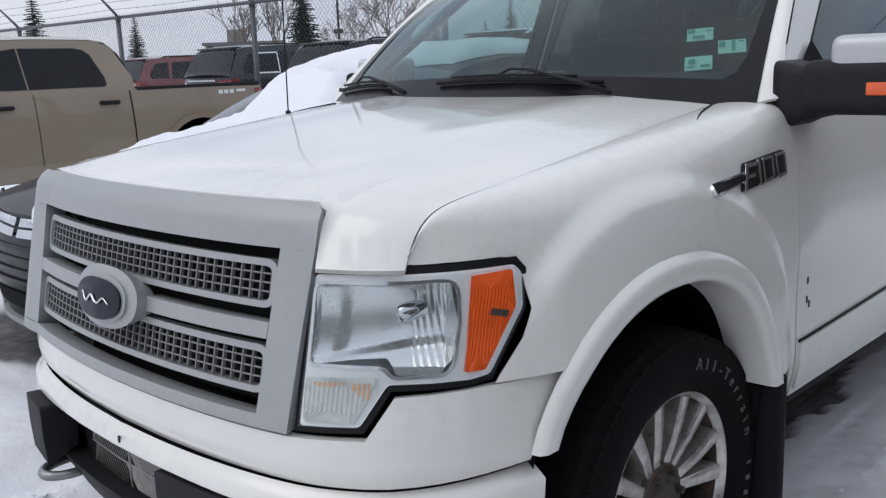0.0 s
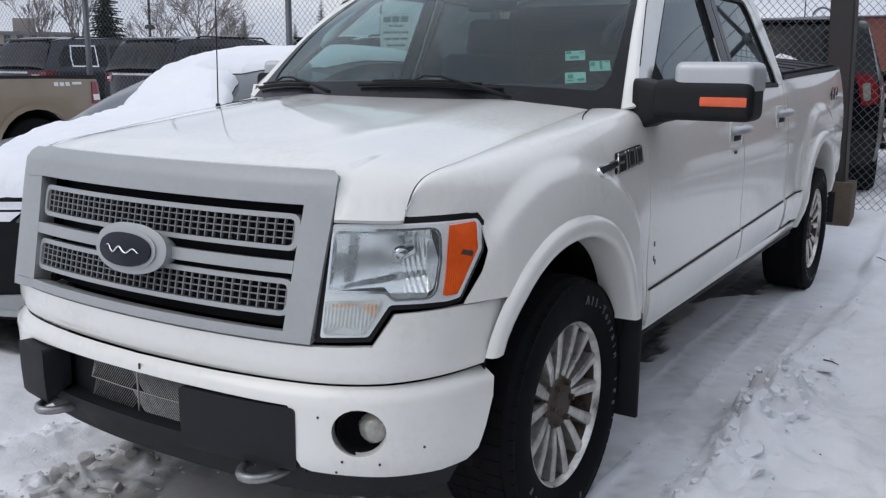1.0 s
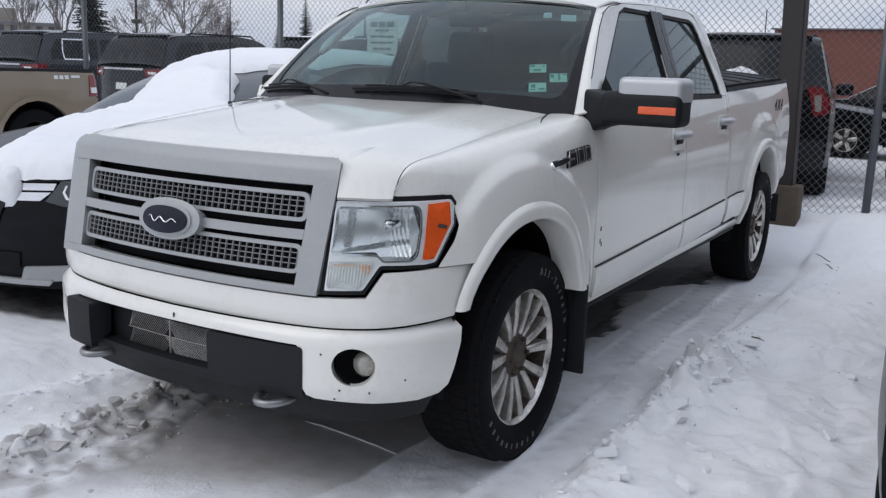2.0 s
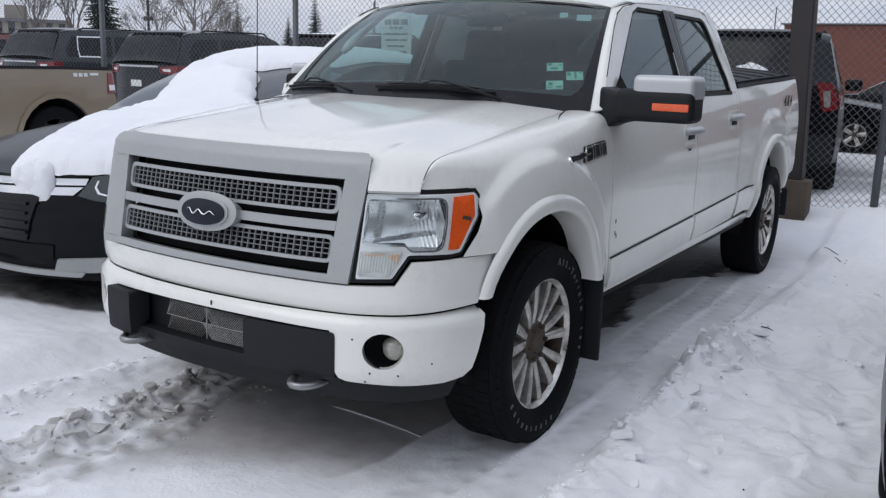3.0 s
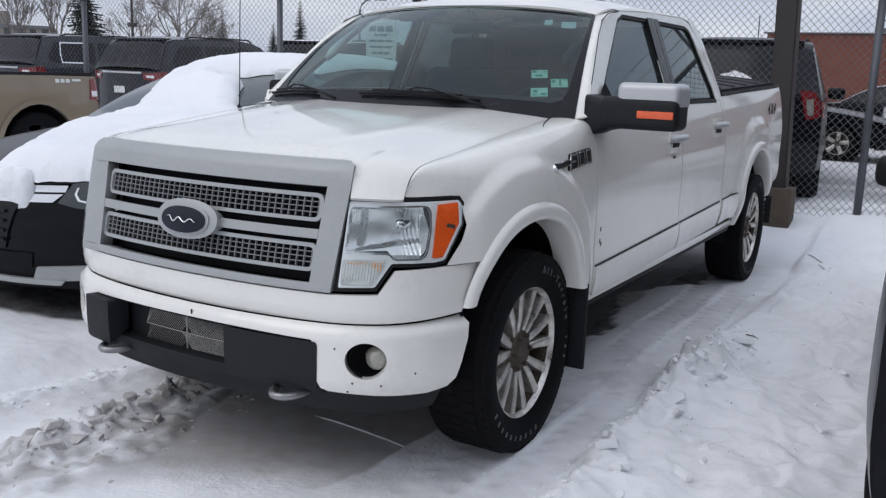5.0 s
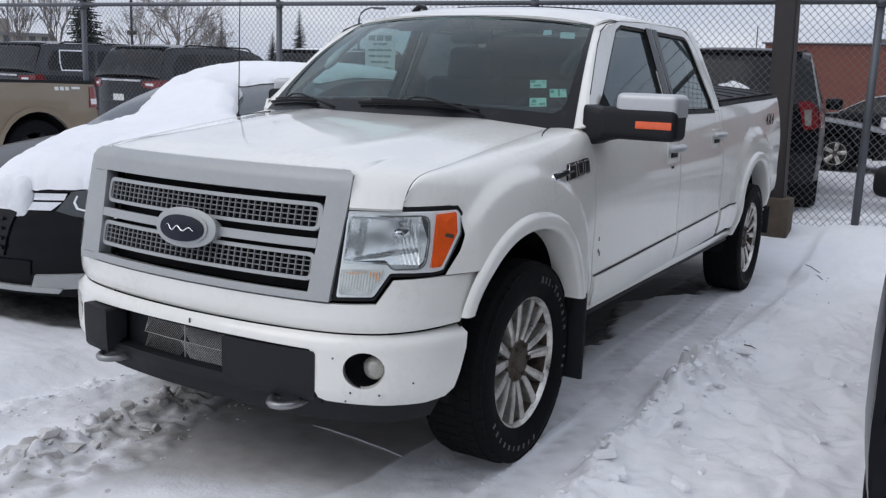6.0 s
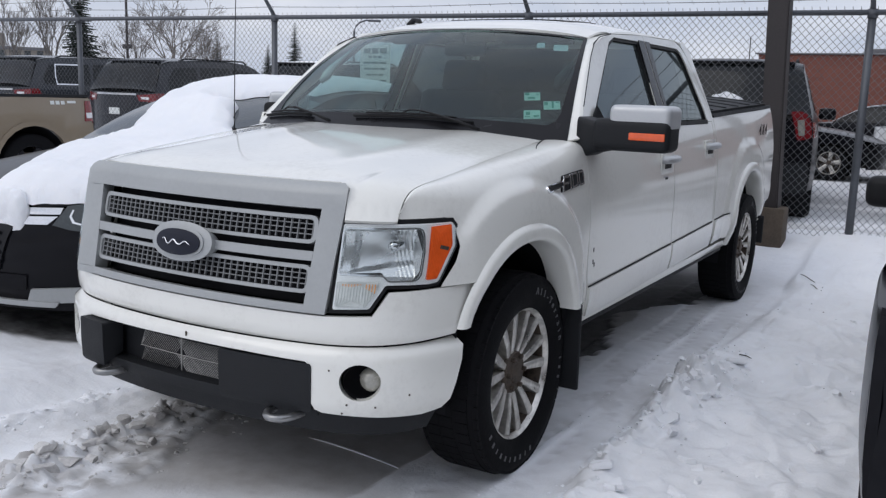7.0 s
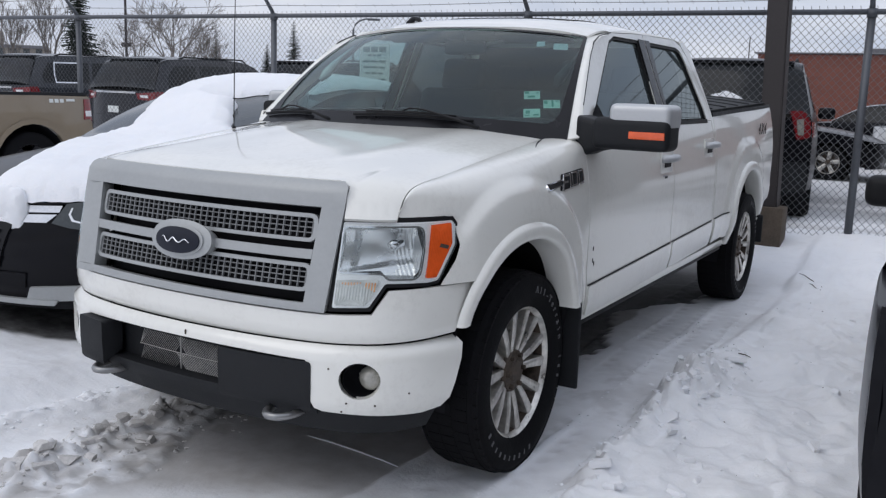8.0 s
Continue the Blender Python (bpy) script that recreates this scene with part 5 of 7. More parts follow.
    for i in range(6):
        a = 2 * math.pi * i / 6
        bm = bmesh.new()
        lathe(bm, [(0.0, f - 0.004), (0.010, f - 0.006), (0.011, f - 0.03)], 8, (0, 0.068 * math.cos(a), 0.068 * math.sin(a)))
        o = part("wheel_nut", bm, M_HUB, hubo, auto=35)
        o.matrix_parent_inverse = Matrix.Identity(4)
    bm = bmesh.new()
    lathe(bm, [(0.0, f - 0.13), (0.19, f - 0.13), (0.19, f - 0.16)], 32)
    box(bm, (f - 0.12, 0.13, 0.10), (0.08, 0.12, 0.14), 0.02, 2)
    o = part("brake_disc", bm, M_HUB, hubo, "rusty brake disc", auto=35)
    o.matrix_parent_inverse = Matrix.Identity(4)
    return hubo


for x, y in ((0.835, 0.955), (0.858, 4.84)):
    for s in (1, -1):
        road_wheel(truck, (s * x, y, 0.405), s)


# ---- ground ----
def graded(lo, hi, step, far, grow=1.22):
    """Coordinates that lie evenly from lo to hi and spread out to far on both sides."""
    mid = list(np.arange(lo, hi + 1e-6, step))
    up, d, p = [], step, hi
    while p < far:
        d *= grow
        p += d
        up.append(p)
    dn, d, p = [], step, lo
    while p > -far:
        d *= grow
        p -= d
        dn.append(p)
    return np.array(dn[::-1] + mid + up)


def fbm(x, y, s, o=4):
    return noise.fractal(Vector((x * s, y * s, 0.37)), 1.0, 2.0, o)


ICE_LEFT = [(-0.9, -0.60), (-0.55, -0.43), (-0.26, -0.34), (0.10, -0.29), (0.60, -0.48), (0.85, -0.53), (1.6, -0.56)]
ICE_RIGHT = [(0.10, 0.43), (0.30, 0.52), (0.45, 0.58), (0.69, 0.55), (1.0, 0.60), (1.6, 0.50)]
ICE_FRONT = [(-0.6, -0.85), (-0.45, -0.62), (-0.14, -0.30), (0.19, -0.06), (0.46, 0.12)]
RIDGE = [(-0.9, -1.10), (-0.12, -1.09), (0.06, -1.12), (0.56, -1.04), (0.81, -0.95), (1.03, -0.78)]
CAR_EDGE = [(-3.6, 0.10), (-2.33, 0.66), (-2.06, 0.84), (-1.86, 0.95), (-1.2, 1.35)]


def ice(x, y):
    """The scraped, icy floor in front of the bumper and under the pickup."""
    if not (-0.9 < x < 0.9 and -1.3 < y < 6.2):
        return 0.0
    w = fbm(x, y, 4.0)
    a = smooth01((x - cr(ICE_LEFT, y) - 0.05 * w) / 0.05)
    b = smooth01((cr(ICE_RIGHT, y) + 0.03 * w - x) / 0.04)
    c = smooth01((y - cr(ICE_FRONT, x)) / 0.45 + 0.15 * w)
    return a * b * c


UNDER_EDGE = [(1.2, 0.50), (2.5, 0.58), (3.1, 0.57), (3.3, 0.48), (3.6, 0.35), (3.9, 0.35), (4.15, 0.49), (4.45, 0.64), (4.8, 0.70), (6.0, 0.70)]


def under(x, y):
    """Bare ground with painted shade between the wheels; a scalloped edge of blown snow."""
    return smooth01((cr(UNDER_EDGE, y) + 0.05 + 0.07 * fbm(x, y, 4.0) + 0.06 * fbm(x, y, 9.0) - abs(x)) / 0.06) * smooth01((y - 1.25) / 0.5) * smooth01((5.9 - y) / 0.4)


def tracks(x, y):
    """The pressed prints of two tyres beside the pickup: depth, and the crumbled rims along them."""
    on = smooth01((y + 1.0) / 0.6) * smooth01((5.3 - y) / 0.6)
    wob = 0.02 * math.sin(1.1 * y) + 0.012 * fbm(x, y, 1.5)
    dep = rim = 0.0
    for c, w, k in ((0.82, 0.105, 1.0), (1.060, 0.100, 1.0), (-0.86, 0.13, 0.8)):
        u = (x - c - wob) / w
        if abs(u) < 1.0:
            edge = smooth01((1.0 - abs(u)) / 0.18)
            lug = math.copysign(abs(math.sin(y * 52 + 3.0 * abs(u))) ** 0.5, math.sin(y * 52 + 3.0 * abs(u))) * smooth01((abs(u) - 0.35) / 0.2)
            dep = max(dep, k * edge * (0.009 + 0.0040 * lug))
        rim = max(rim, k * math.exp(-((abs(u) - 1.06) / 0.07) ** 2))
    worn = 0.35 + 0.65 * smooth01(0.5 + 1.6 * fbm(x + 5, y, 1.9))
    return dep * on * worn, rim * on * worn


def pits(x, y, s):
    """Trodden snow: rounded hollows with rims."""
    d = noise.voronoi(Vector((x * s + 0.25 * fbm(x, y, 2.0), y * s * 0.8, 1.7)))[0]
    return min(1.0, d[0] * 1.5) - 0.14 * smooth01((d[1] - d[0]) / 0.12)


def ground_z(x, y):
    far = math.hypot(x, y - 2)
    z = 0.025 * fbm(x, y, 0.55, 2) if far < 40 else 0.0
    if far < 12:
        d = max(0.0, x - 2.6, -2.8 - x, -1.5 - y, y - 6.1)
        near = 1 - smooth01(d / 0.9)
        lump = near * max(0.0, fbm(x + 7, y, 4.2, 5))
        crumb = near * abs(fbm(x - 3, y + 9, 11.0, 4))
        grain = near * fbm(x + 2, y - 4, 16.0, 3)
        k_ice = ice(x, y)
        k_und = under(x, y)
        z *= 1 - 0.9 * max(k_ice, k_und)
        z += 0.010 * near * (1 - k_ice) * fbm(x, y, 2.6)
        z -= 0.012 * k_ice + 0.020 * k_und
        # the dirty line of clods left of the ice, and the crumbs down to its edge
        on = smooth01((y + 1.3) / 0.5) * smooth01((1.3 - y) / 0.4)
        line = math.exp(-((x + 0.65 + 0.03 * math.sin(5 * y)) / 0.11) ** 2) * on
        z += line * (0.012 + 0.050 * lump + 0.060 * crumb)
        strip = smooth01((x + 0.80) / 0.10) * (1 - k_ice) * smooth01((-0.15 - x) / 0.15) * on
        z += strip * 0.022 * crumb
        ridge = math.exp(-((x - cr(RIDGE, y)) / 0.065) ** 2) * smooth01((y + 1.2) / 0.4) * smooth01((1.3 - y) / 0.3)
        z += ridge * (0.022 + 0.050 * crumb)
        lbank = smooth01((-1.13 - x) / 0.40) * smooth01((2.2 - y) / 0.8) * smooth01((y + 4) / 3)
        z += lbank * (0.085 + 0.045 * fbm(x, y, 1.1, 2) + 0.003 * grain)
        # two tyre prints on the near side, their rims crumbled
        dep, rim = tracks(x, y)
        free = 1 - max(k_ice, k_und)
        z += free * (rim * (0.001 + 0.022 * crumb) - dep)
        # the bank of cleared snow: a crumbled foot, a soft swell, broken crust
        foot = 1.195 + 0.03 * math.sin(1.7 * y) + 0.03 * fbm(x, y, 2.2)
        bank = smooth01((x - foot) / 0.12) * smooth01((7.5 - y) / 1.0)
        crust = smooth01((fbm(x + 11, y + 2, 1.9, 3) - 0.06) / 0.03) + 0.7 * smooth01((fbm(x - 6, y + 8, 2.8, 3) - 0.16) / 0.03)
        z += bank * (0.042 + 0.040 * fbm(x, y + 3, 0.9, 2) + 0.016 * fbm(x, y, 2.7, 3) + near * (0.013 * crust + 0.050 * (pits(x, y, 2.2) - 0.5) + 0.030 * (pits(x + 4, y, 5.2) - 0.5) + 0.014 * fbm(x, y, 6.0) + 0.004 * grain))
        rough = math.exp(-((x - foot - 0.05) / 0.06) ** 2) * smooth01((3.3 - y) / 0.8) * smooth01((y + 1.5) / 0.5)
        z += rough * (0.060 * lump + 0.075 * crumb)
        heap = math.exp(-((x - 1.33 - 0.04 * (y - 2.3)) / 0.12) ** 2 - ((y - 2.25) / 0.50) ** 2)
        z += heap * (0.025 + 0.10 * lump + 0.11 * crumb)
        z += near * 0.0022 * grain * (1 - k_ice)
    # the lot rises to the fence, with a bank of cleared snow along it
    z += 0.20 * smooth01((y - 5.4) / 1.8) - 0.17 * smooth01((y - 14) / 3)
    z += 0.10 * math.exp(-((y - 7.1) / 0.45) ** 2) * (0.6 + 0.6 * abs(fbm(x, y, 1.2))) * (1 if abs(x) < 40 else 0)
    return z


GX = graded(-1.5, 2.0, 0.016, 420, 1.12)
GY = graded(-0.8, 4.4, 0.018, 420, 1.08)
gv, packed, bare = [], [], []
for y in GY:
    for x in GX:
        x, y = float(x), float(y)
        gv.append((x, y, ground_z(x, y)))
        near = abs(x) < 12 and -9 < y < 12
        k = b = 0.0
        if near:
            crumb = fbm(x - 3, y + 9, 9.0)
            on = smooth01((y + 1.4) / 0.5) * smooth01((1.5 - y) / 0.4)
            k = 0.80 * ice(x, y)
            k = max(k, on * (0.50 + 0.9 * crumb) * smooth01((x + 0.82) / 0.14) * smooth01((-0.18 - x) / 0.12))
            k = max(k, 0.34 * tracks(x, y)[0] / 0.009 * smooth01((x - 0.3) / 0.1))
            k = max(k, (0.16 + 0.55 * fbm(x + 8, y, 1.6)) * smooth01((x - 0.45) / 0.2) * (1 - 0.75 * smooth01((x - 1.22) / 0.15)) * smooth01((1.9 - abs(x - 1.0)) / 0.8) * smooth01((6 - y) / 1.0))
            k = max(k, (0.20 + 0.4 * fbm(x, y + 6, 1.4)) * smooth01((-0.50 - x) / 0.3) * smooth01((2.4 - y) / 0.6) * smooth01((x + 4.5) / 1.5) * smooth01((y + 6.0) / 3.0))
            k = max(k, 0.45 * smooth01((0.30 + 0.25 * crumb - math.hypot((x - 1.02) / 0.9, (y - 2.05) / 1.6)) / 0.3))
            u = fbm(x, y, 3.0)
            # under the black car: bare ground, with its shade put into the same colour
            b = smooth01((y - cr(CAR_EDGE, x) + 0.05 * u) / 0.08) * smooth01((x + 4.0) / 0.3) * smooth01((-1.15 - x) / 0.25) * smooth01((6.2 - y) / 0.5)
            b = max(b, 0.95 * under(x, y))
        if y > 7.6:
            k = max(k, 0.62 + 0.3 * fbm(x, y, 0.25) - 0.5 * smooth01((abs(((y - 9) % 6.5) - 3.2) - 2.2) / 0.5))
        if 7.6 < y < 60:
            u = fbm(x, y, 0.4)
            b = max(b, 0.88 * smooth01(1.5 - abs(y - 16.3 - 0.3 * u) / 1.7), (0.72 + 0.3 * u) * smooth01(1.5 - abs(y - 11.3 - 0.3 * u) / 0.6), (0.45 + 0.5 * u) * smooth01(1.5 - abs(y - 9.5 - 0.4 * u) / 0.6))
        packed.append(max(0.0, min(1.0, k)))
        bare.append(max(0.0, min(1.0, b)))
nx = len(GX)
gf = [(j * nx + i, j * nx + i + 1, (j + 1) * nx + i + 1, (j + 1) * nx + i) for j in range(len(GY) - 1) for i in range(nx - 1)]
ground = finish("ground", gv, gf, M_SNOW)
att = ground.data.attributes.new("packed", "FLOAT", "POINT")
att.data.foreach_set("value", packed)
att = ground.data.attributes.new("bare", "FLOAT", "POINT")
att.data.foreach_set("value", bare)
tagged(ground, "trodden snow with tyre ruts, bare icy patches and painted shade under cars", "ground", "", "structure")

# loose clods of snow
rnd = random.Random(5)
bm = bmesh.new()


def clod(x, y, r, flat=0.65, sub=1):
    r0 = bmesh.ops.create_icosphere(bm, subdivisions=sub, radius=r)
    o = Vector((rnd.random() * 50, rnd.random() * 50, 0))
    turn = Matrix.Rotation(rnd.random() * 6, 3, "Z") @ Matrix.Rotation(rnd.uniform(-0.5, 0.5), 3, "X")
    sx, sy = rnd.uniform(0.7, 1.5), rnd.uniform(0.6, 1.2)
    for v in r0["verts"]:
        d = v.co / r
        n = 1 + 0.55 * noise.noise(d * 0.9 + o) + 0.22 * noise.noise(d * 2.6 + o)
        c = turn @ Vector((max(-0.7, min(0.65, d.x)) * sx * n, max(-0.65, min(0.7, d.y)) * sy * n, max(-0.7, min(0.55, d.z)) * flat * n)) * r
        v.co = c + Vector((x, y, ground_z(x, y) - r * 0.06))


def crumbs(n, at, size, floor=0.004):
    for i in range(n):
        x, y = at()
        clod(x, y, abs(rnd.gauss(0, size)) + floor)


def slab(x, y, r, t, tilt, turn_z):
    """A broken plate of crust, lying askew."""
    n = 7
    ang = sorted(rnd.uniform(0, 2 * math.pi) for _ in range(n))
    m = Matrix.Translation((x, y, ground_z(x, y) + t * 0.45)) @ Matrix.Rotation(turn_z, 4, "Z") @ Matrix.Rotation(tilt, 4, "X")
    rad = [r * rnd.uniform(0.7, 1.15) for _ in ang]
    hoop = [[bm.verts.new(m @ Vector((q * f * math.cos(a), 0.6 * q * f * math.sin(a), h + 0.003 * rnd.uniform(-1, 1)))) for a, q in zip(ang, rad)] for f, h in ((0.92, -t / 2), (1.0, 0.0), (0.90, t / 2))]
    for q, w in zip(hoop, hoop[1:]):
        for k in range(n):
            bm.faces.new((q[k], q[(k + 1) % n], w[(k + 1) % n], w[k]))
    bm.faces.new(hoop[-1])
    bm.faces.new(hoop[0][::-1])


crumbs(260, lambda: (1.27 + rnd.gauss(0, 0.06), rnd.uniform(-1.0, 3.2)), 0.006)
crumbs(190, lambda: (1.34 + rnd.gauss(0, 0.10), 2.25 + rnd.gauss(0, 0.36)), 0.012)
crumbs(150, lambda: (cr(RIDGE, 0.4) + rnd.gauss(0, 0.05), rnd.uniform(-0.6, 0.8)), 0.008)
crumbs(90, lambda: (rnd.uniform(1.4, 2.3), rnd.uniform(-1.0, 4.5)), 0.010)
crumbs(120, lambda: (1.17 + rnd.gauss(0, 0.02), rnd.uniform(-0.2, 4.2)), 0.005)
crumbs(90, lambda: (0.945 + rnd.gauss(0, 0.015), rnd.uniform(0.2, 4.0)), 0.004)
for x, y, r in ((1.30, 2.12, 0.050), (1.34, 1.98, 0.038), (1.37, 2.30, 0.045), (1.29, 2.62, 0.035), (1.40, 2.50, 0.040), (1.30, 1.72, 0.035), (1.95, 1.5, 0.040)):
    clod(x, y, r, 0.85, 2)
clods = part("snow_clods", bm, M_SNOW, None, "", auto=38)
tagged(clods, "loose clods of snow on the bank", "snow clods", "", "stuff")
bm = bmesh.new()
for x, y, r, tilt, a in ((1.40, 0.80, 0.075, 0.12, 0.4), (1.31, 0.95, 0.06, -0.2, 1.2), (1.36, 1.62, 0.085, 0.9, 0.2), (1.44, 1.48, 0.05, 0.5, 1.9), (1.55, 1.30, 0.06, -0.15, 2.2), (1.28, 1.30, 0.05, 0.25, 0.9), (1.62, 0.92, 0.05, 0.1, 2.6), (1.42, 2.75, 0.07, -0.3, 0.3), (1.98, 1.75, 0.06, 0.4, 1.0)):
    slab(x, y, r, 0.028, tilt, a)
plates = part("crust_plates", bm, M_SNOW, None, "")
tagged(plates, "broken plates of snow crust lying askew on the bank", "snow crust", "", "stuff")
bm = bmesh.new()
crumbs(260, lambda: (-0.55 + rnd.gauss(0, 0.14), rnd.uniform(-1.0, 1.0)), 0.006)
crumbs(120, lambda: (-0.66 + rnd.gauss(0, 0.08), rnd.uniform(-0.8, 0.9)), 0.014)
for x, y, r in ((-0.69, 0.23, 0.060), (-0.69, 0.36, 0.055), (-0.61, 0.47, 0.046), (-0.66, 0.75, 0.040), (-0.64, -0.22, 0.052), (-0.55, -0.15, 0.045), (-0.70, -0.05, 0.046), (-0.60, 0.10, 0.036), (-0.50, 0.02, 0.030), (-0.46, 0.30, 0.028)):
    clod(x, y, r, 0.85, 2)
grey_clods = part("dirty_clods", bm, M_DIRTY, None, "", auto=38)
tagged(grey_clods, "grey dirty clods of snow beside the ice", "snow clods", "", "stuff")

# grit blown on the snow, and twig shapes added for faint streak shadows
bm = bmesh.new()
for x, y, a, n in ((1.52, 5.17, 2.6, 2), (1.42, 5.50, 2.5, 3), (1.40, 2.90, 0.2, 1)):
    p = Vector((x, y, ground_z(x, y) + 0.006))
    pts = [p]
    for k in range(n + 1):
        a += rnd.uniform(-0.5, 0.5)
        q = pts[-1] + Vector((math.cos(a), math.sin(a), 0)) * rnd.uniform(0.02, 0.045)
        q.z = ground_z(q.x, q.y) + rnd.uniform(0.004, 0.012)
        pts.append(q)
    tube(bm, pts, [0.0035] * (len(pts) - 1) + [0.0015], 5)
for k in range(24):
    x, y = rnd.uniform(1.0, 2.2), rnd.uniform(-0.4, 5.6)
    z = ground_z(x, y) + 0.002
    r = rnd.uniform(0.002, 0.006)
    bmesh.ops.create_cone(bm, segments=5, radius1=r, radius2=r * 0.5, depth=r, cap_ends=True, matrix=Matrix.Translation((x, y, z)))
twigs = part("twigs", bm, M_HUB, None, "", smooth=False)
tagged(twigs, "brown twig shapes standing for streaks of shadow, and grit on the snow", "twigs", "", "stuff")

# a line of snow on the ice under the bumper
bm = bmesh.new()
tube(bm, [(0.00, 0.755, -0.014), (0.12, 0.75, -0.008), (0.28, 0.735, -0.007), (0.44, 0.715, -0.008), (0.57, 0.69, -0.010)], [0.002, 0.006, 0.007, 0.006, 0.003], 6, flat=0.5)
streak = part("snow_streak", bm, M_SNOW, None, "", smooth=True)
tagged(streak, "thin streak of snow on the ice under the bumper", "snow streak", "", "stuff")

# ---- fence ----
F0, FD = Vector((1.48, 7.0)), Vector((-6.48, -0.45)).normalized()
RAIL_Z = 2.335


def fence_at(s, z=0.0, out=0.0):
    p = F0 + FD * s
    return Vector((p.x, p.y + out, z))


fence = thing("chain_link_fence", fence_at(8, 0.2), "galvanised chain-link fence topped with barbed wire", "fence")
POSTS = [-6.7, -3.35, 0.0, 3.33, 6.66, 9.99, 13.32, 16.65, 19.98, 23.3]
for s in POSTS:
    bm = bmesh.new()
    p = fence_at(s)
    g = ground_z(p.x, p.y)
    tube(bm, [(p.x, p.y, g - 0.1), (p.x, p.y, RAIL_Z + 0.02)], 0.037, 10)
    tube(bm, [(p.x, p.y, RAIL_Z - 0.05), (p.x, p.y, RAIL_Z + 0.03)], 0.046, 10)
    po = part("post", bm, M_GALV, fence, "galvanised steel fence post", smooth=True)
    bm = bmesh.new()
    tube(bm, [(p.x, p.y, RAIL_Z), (p.x, p.y - 0.04, RAIL_Z + 0.06), (p.x, p.y - 0.30, RAIL_Z + 0.34)], [0.026, 0.024, 0.016], 8)
    part("barb_arm", bm, M_GALV, po, "angled barbed wire arm", smooth=True)
bm = bmesh.new()
tube(bm, [fence_at(-7.5, RAIL_Z), fence_at(25, RAIL_Z)], 0.026, 10)
part("top_rail", bm, M_GALV, fence, "galvanised top rail", smooth=True)
for k in range(3):
    bm = bmesh.new()
    pts = []
    n = 130
    for i in range(n + 1):
        s = -7 + 31 * i / n
        d = 0.08 + 0.10 * k
        sag = 0.018 * math.sin(math.pi * ((s / 3.33) % 1.0)) 
        p = fence_at(s, RAIL_Z + d * 1.05 + 0.03 - sag)
        pts.append(p + Vector((0, -0.04 - d * 0.95, 0)))
    tube(bm, pts, 0.0035, 4)
    for p in pts[::1]:
        tube(bm, [p + Vector((-0.012, 0, 0.018)), p + Vector((0.012, 0, -0.018))], 0.002, 3)
    part("barbed_wire", bm, M_WIRE, fence, "rusty barbed wire strand")
# the woven mesh: two families of crossing wires
bm = bmesh.new()
P = 0.076
W = 0.0023
top, z_low = RAIL_Z - 0.01, 0.22
H = top - z_low


def ribbon(a, b):
    d = (b - a).normalized()
    for n in (Vector((0, 1, 0)), d.cross(Vector((0, 1, 0)))):
        q = [bm.verts.new(a - n * W), bm.verts.new(b - n * W), bm.verts.new(b + n * W), bm.verts.new(a + n * W)]
        bm.faces.new(q)


s0, s1 = -6.0, 21.5
k = 0
s = s0 - H
while s < s1:
    for sgn in (1, -1):
        a, b = (s, s + H * 0.92) if sgn > 0 else (s + H * 0.92, s)
        za, zb3 = z_low, top
        if min(a, b) < s0 or max(a, b) > s1:
            continue
        ribbon(fence_at(a, za, 0.03 * sgn * 0.1), fence_at(b, zb3, 0.03 * sgn * 0.1))
    s += P * 0.92
s = s0
while s < s1:
    ribbon(fence_at(s, top), fence_at(s + 0.012, top + 0.065))
    s += 0.07
me = bpy.data.meshes.new("mesh_wire")
bm.to_mesh(me)
bm.free()
me.materials.append(M_WIRE)
mw = new("mesh_wire", me)
adopt(mw, fence)
tagged(mw, "diamond chain-link mesh", "", "", "stuff")

# sign wired to the fence
sign = thing("fence_sign", fence_at(5.20, 1.5), "white notice board with unreadable dark text on the fence", "sign")
bm = bmesh.new()
c = fence_at(5.20, 1.77)
box(bm, (c.x, c.y - 0.03, c.z), (0.42, 0.008, 0.48), 0.002, 1)
part("board", bm, M_PAPER, sign)
for i, (w, h) in enumerate(((0.34, 0.06), (0.20, 0.022), (0.34, 0.022), (0.32, 0.022), (0.26, 0.022), (0.34, 0.022))):
    bm = bmesh.new()
    for q in range(3):
        box(bm, (c.x - w / 3 + w / 3 * q, c.y - 0.036, c.z + 0.175 - 0.068 * i), (w / 3 - 0.018, 0.003, h))
    part("text_bar", bm, M_INK, sign, "dark bars of writing")

# the pole behind the tailgate, in its footing
pole = thing("steel_pole", (0.80, 6.68, 0.1), "brown painted square steel pole in a concrete footing", "pole")
bm = bmesh.new()
vs = []
for z, dx in ((0.50, 0.0), (5.5, -0.16)):
    vs.append([bm.verts.new((0.79 + dx + a, 6.70 + b, z)) for a, b in ((-0.095, -0.095), (0.095, -0.095), (0.095, 0.095), (-0.095, 0.095))])
for i in range(4):
    bm.faces.new((vs[0][i], vs[0][(i + 1) % 4], vs[1][(i + 1) % 4], vs[1][i]))
bm.faces.new(vs[0][::-1])
bm.faces.new(vs[1])
bmesh.ops.bevel(bm, geom=bm.edges[:], offset=0.012, segments=2, affect="EDGES")
part("shaft", bm, M_POLE, pole, auto=40)
M_CONC = simple("stained_concrete", (0.105, 0.082, 0.062), 0.9, 0, 0.3, 7, 0.4)
bm = bmesh.new()
box(bm, (0.835, 6.70, 0.24), (0.235, 0.26, 0.58), 0.02, 2)
part("footing", bm, M_CONC, pole, "stained concrete footing", auto=40)


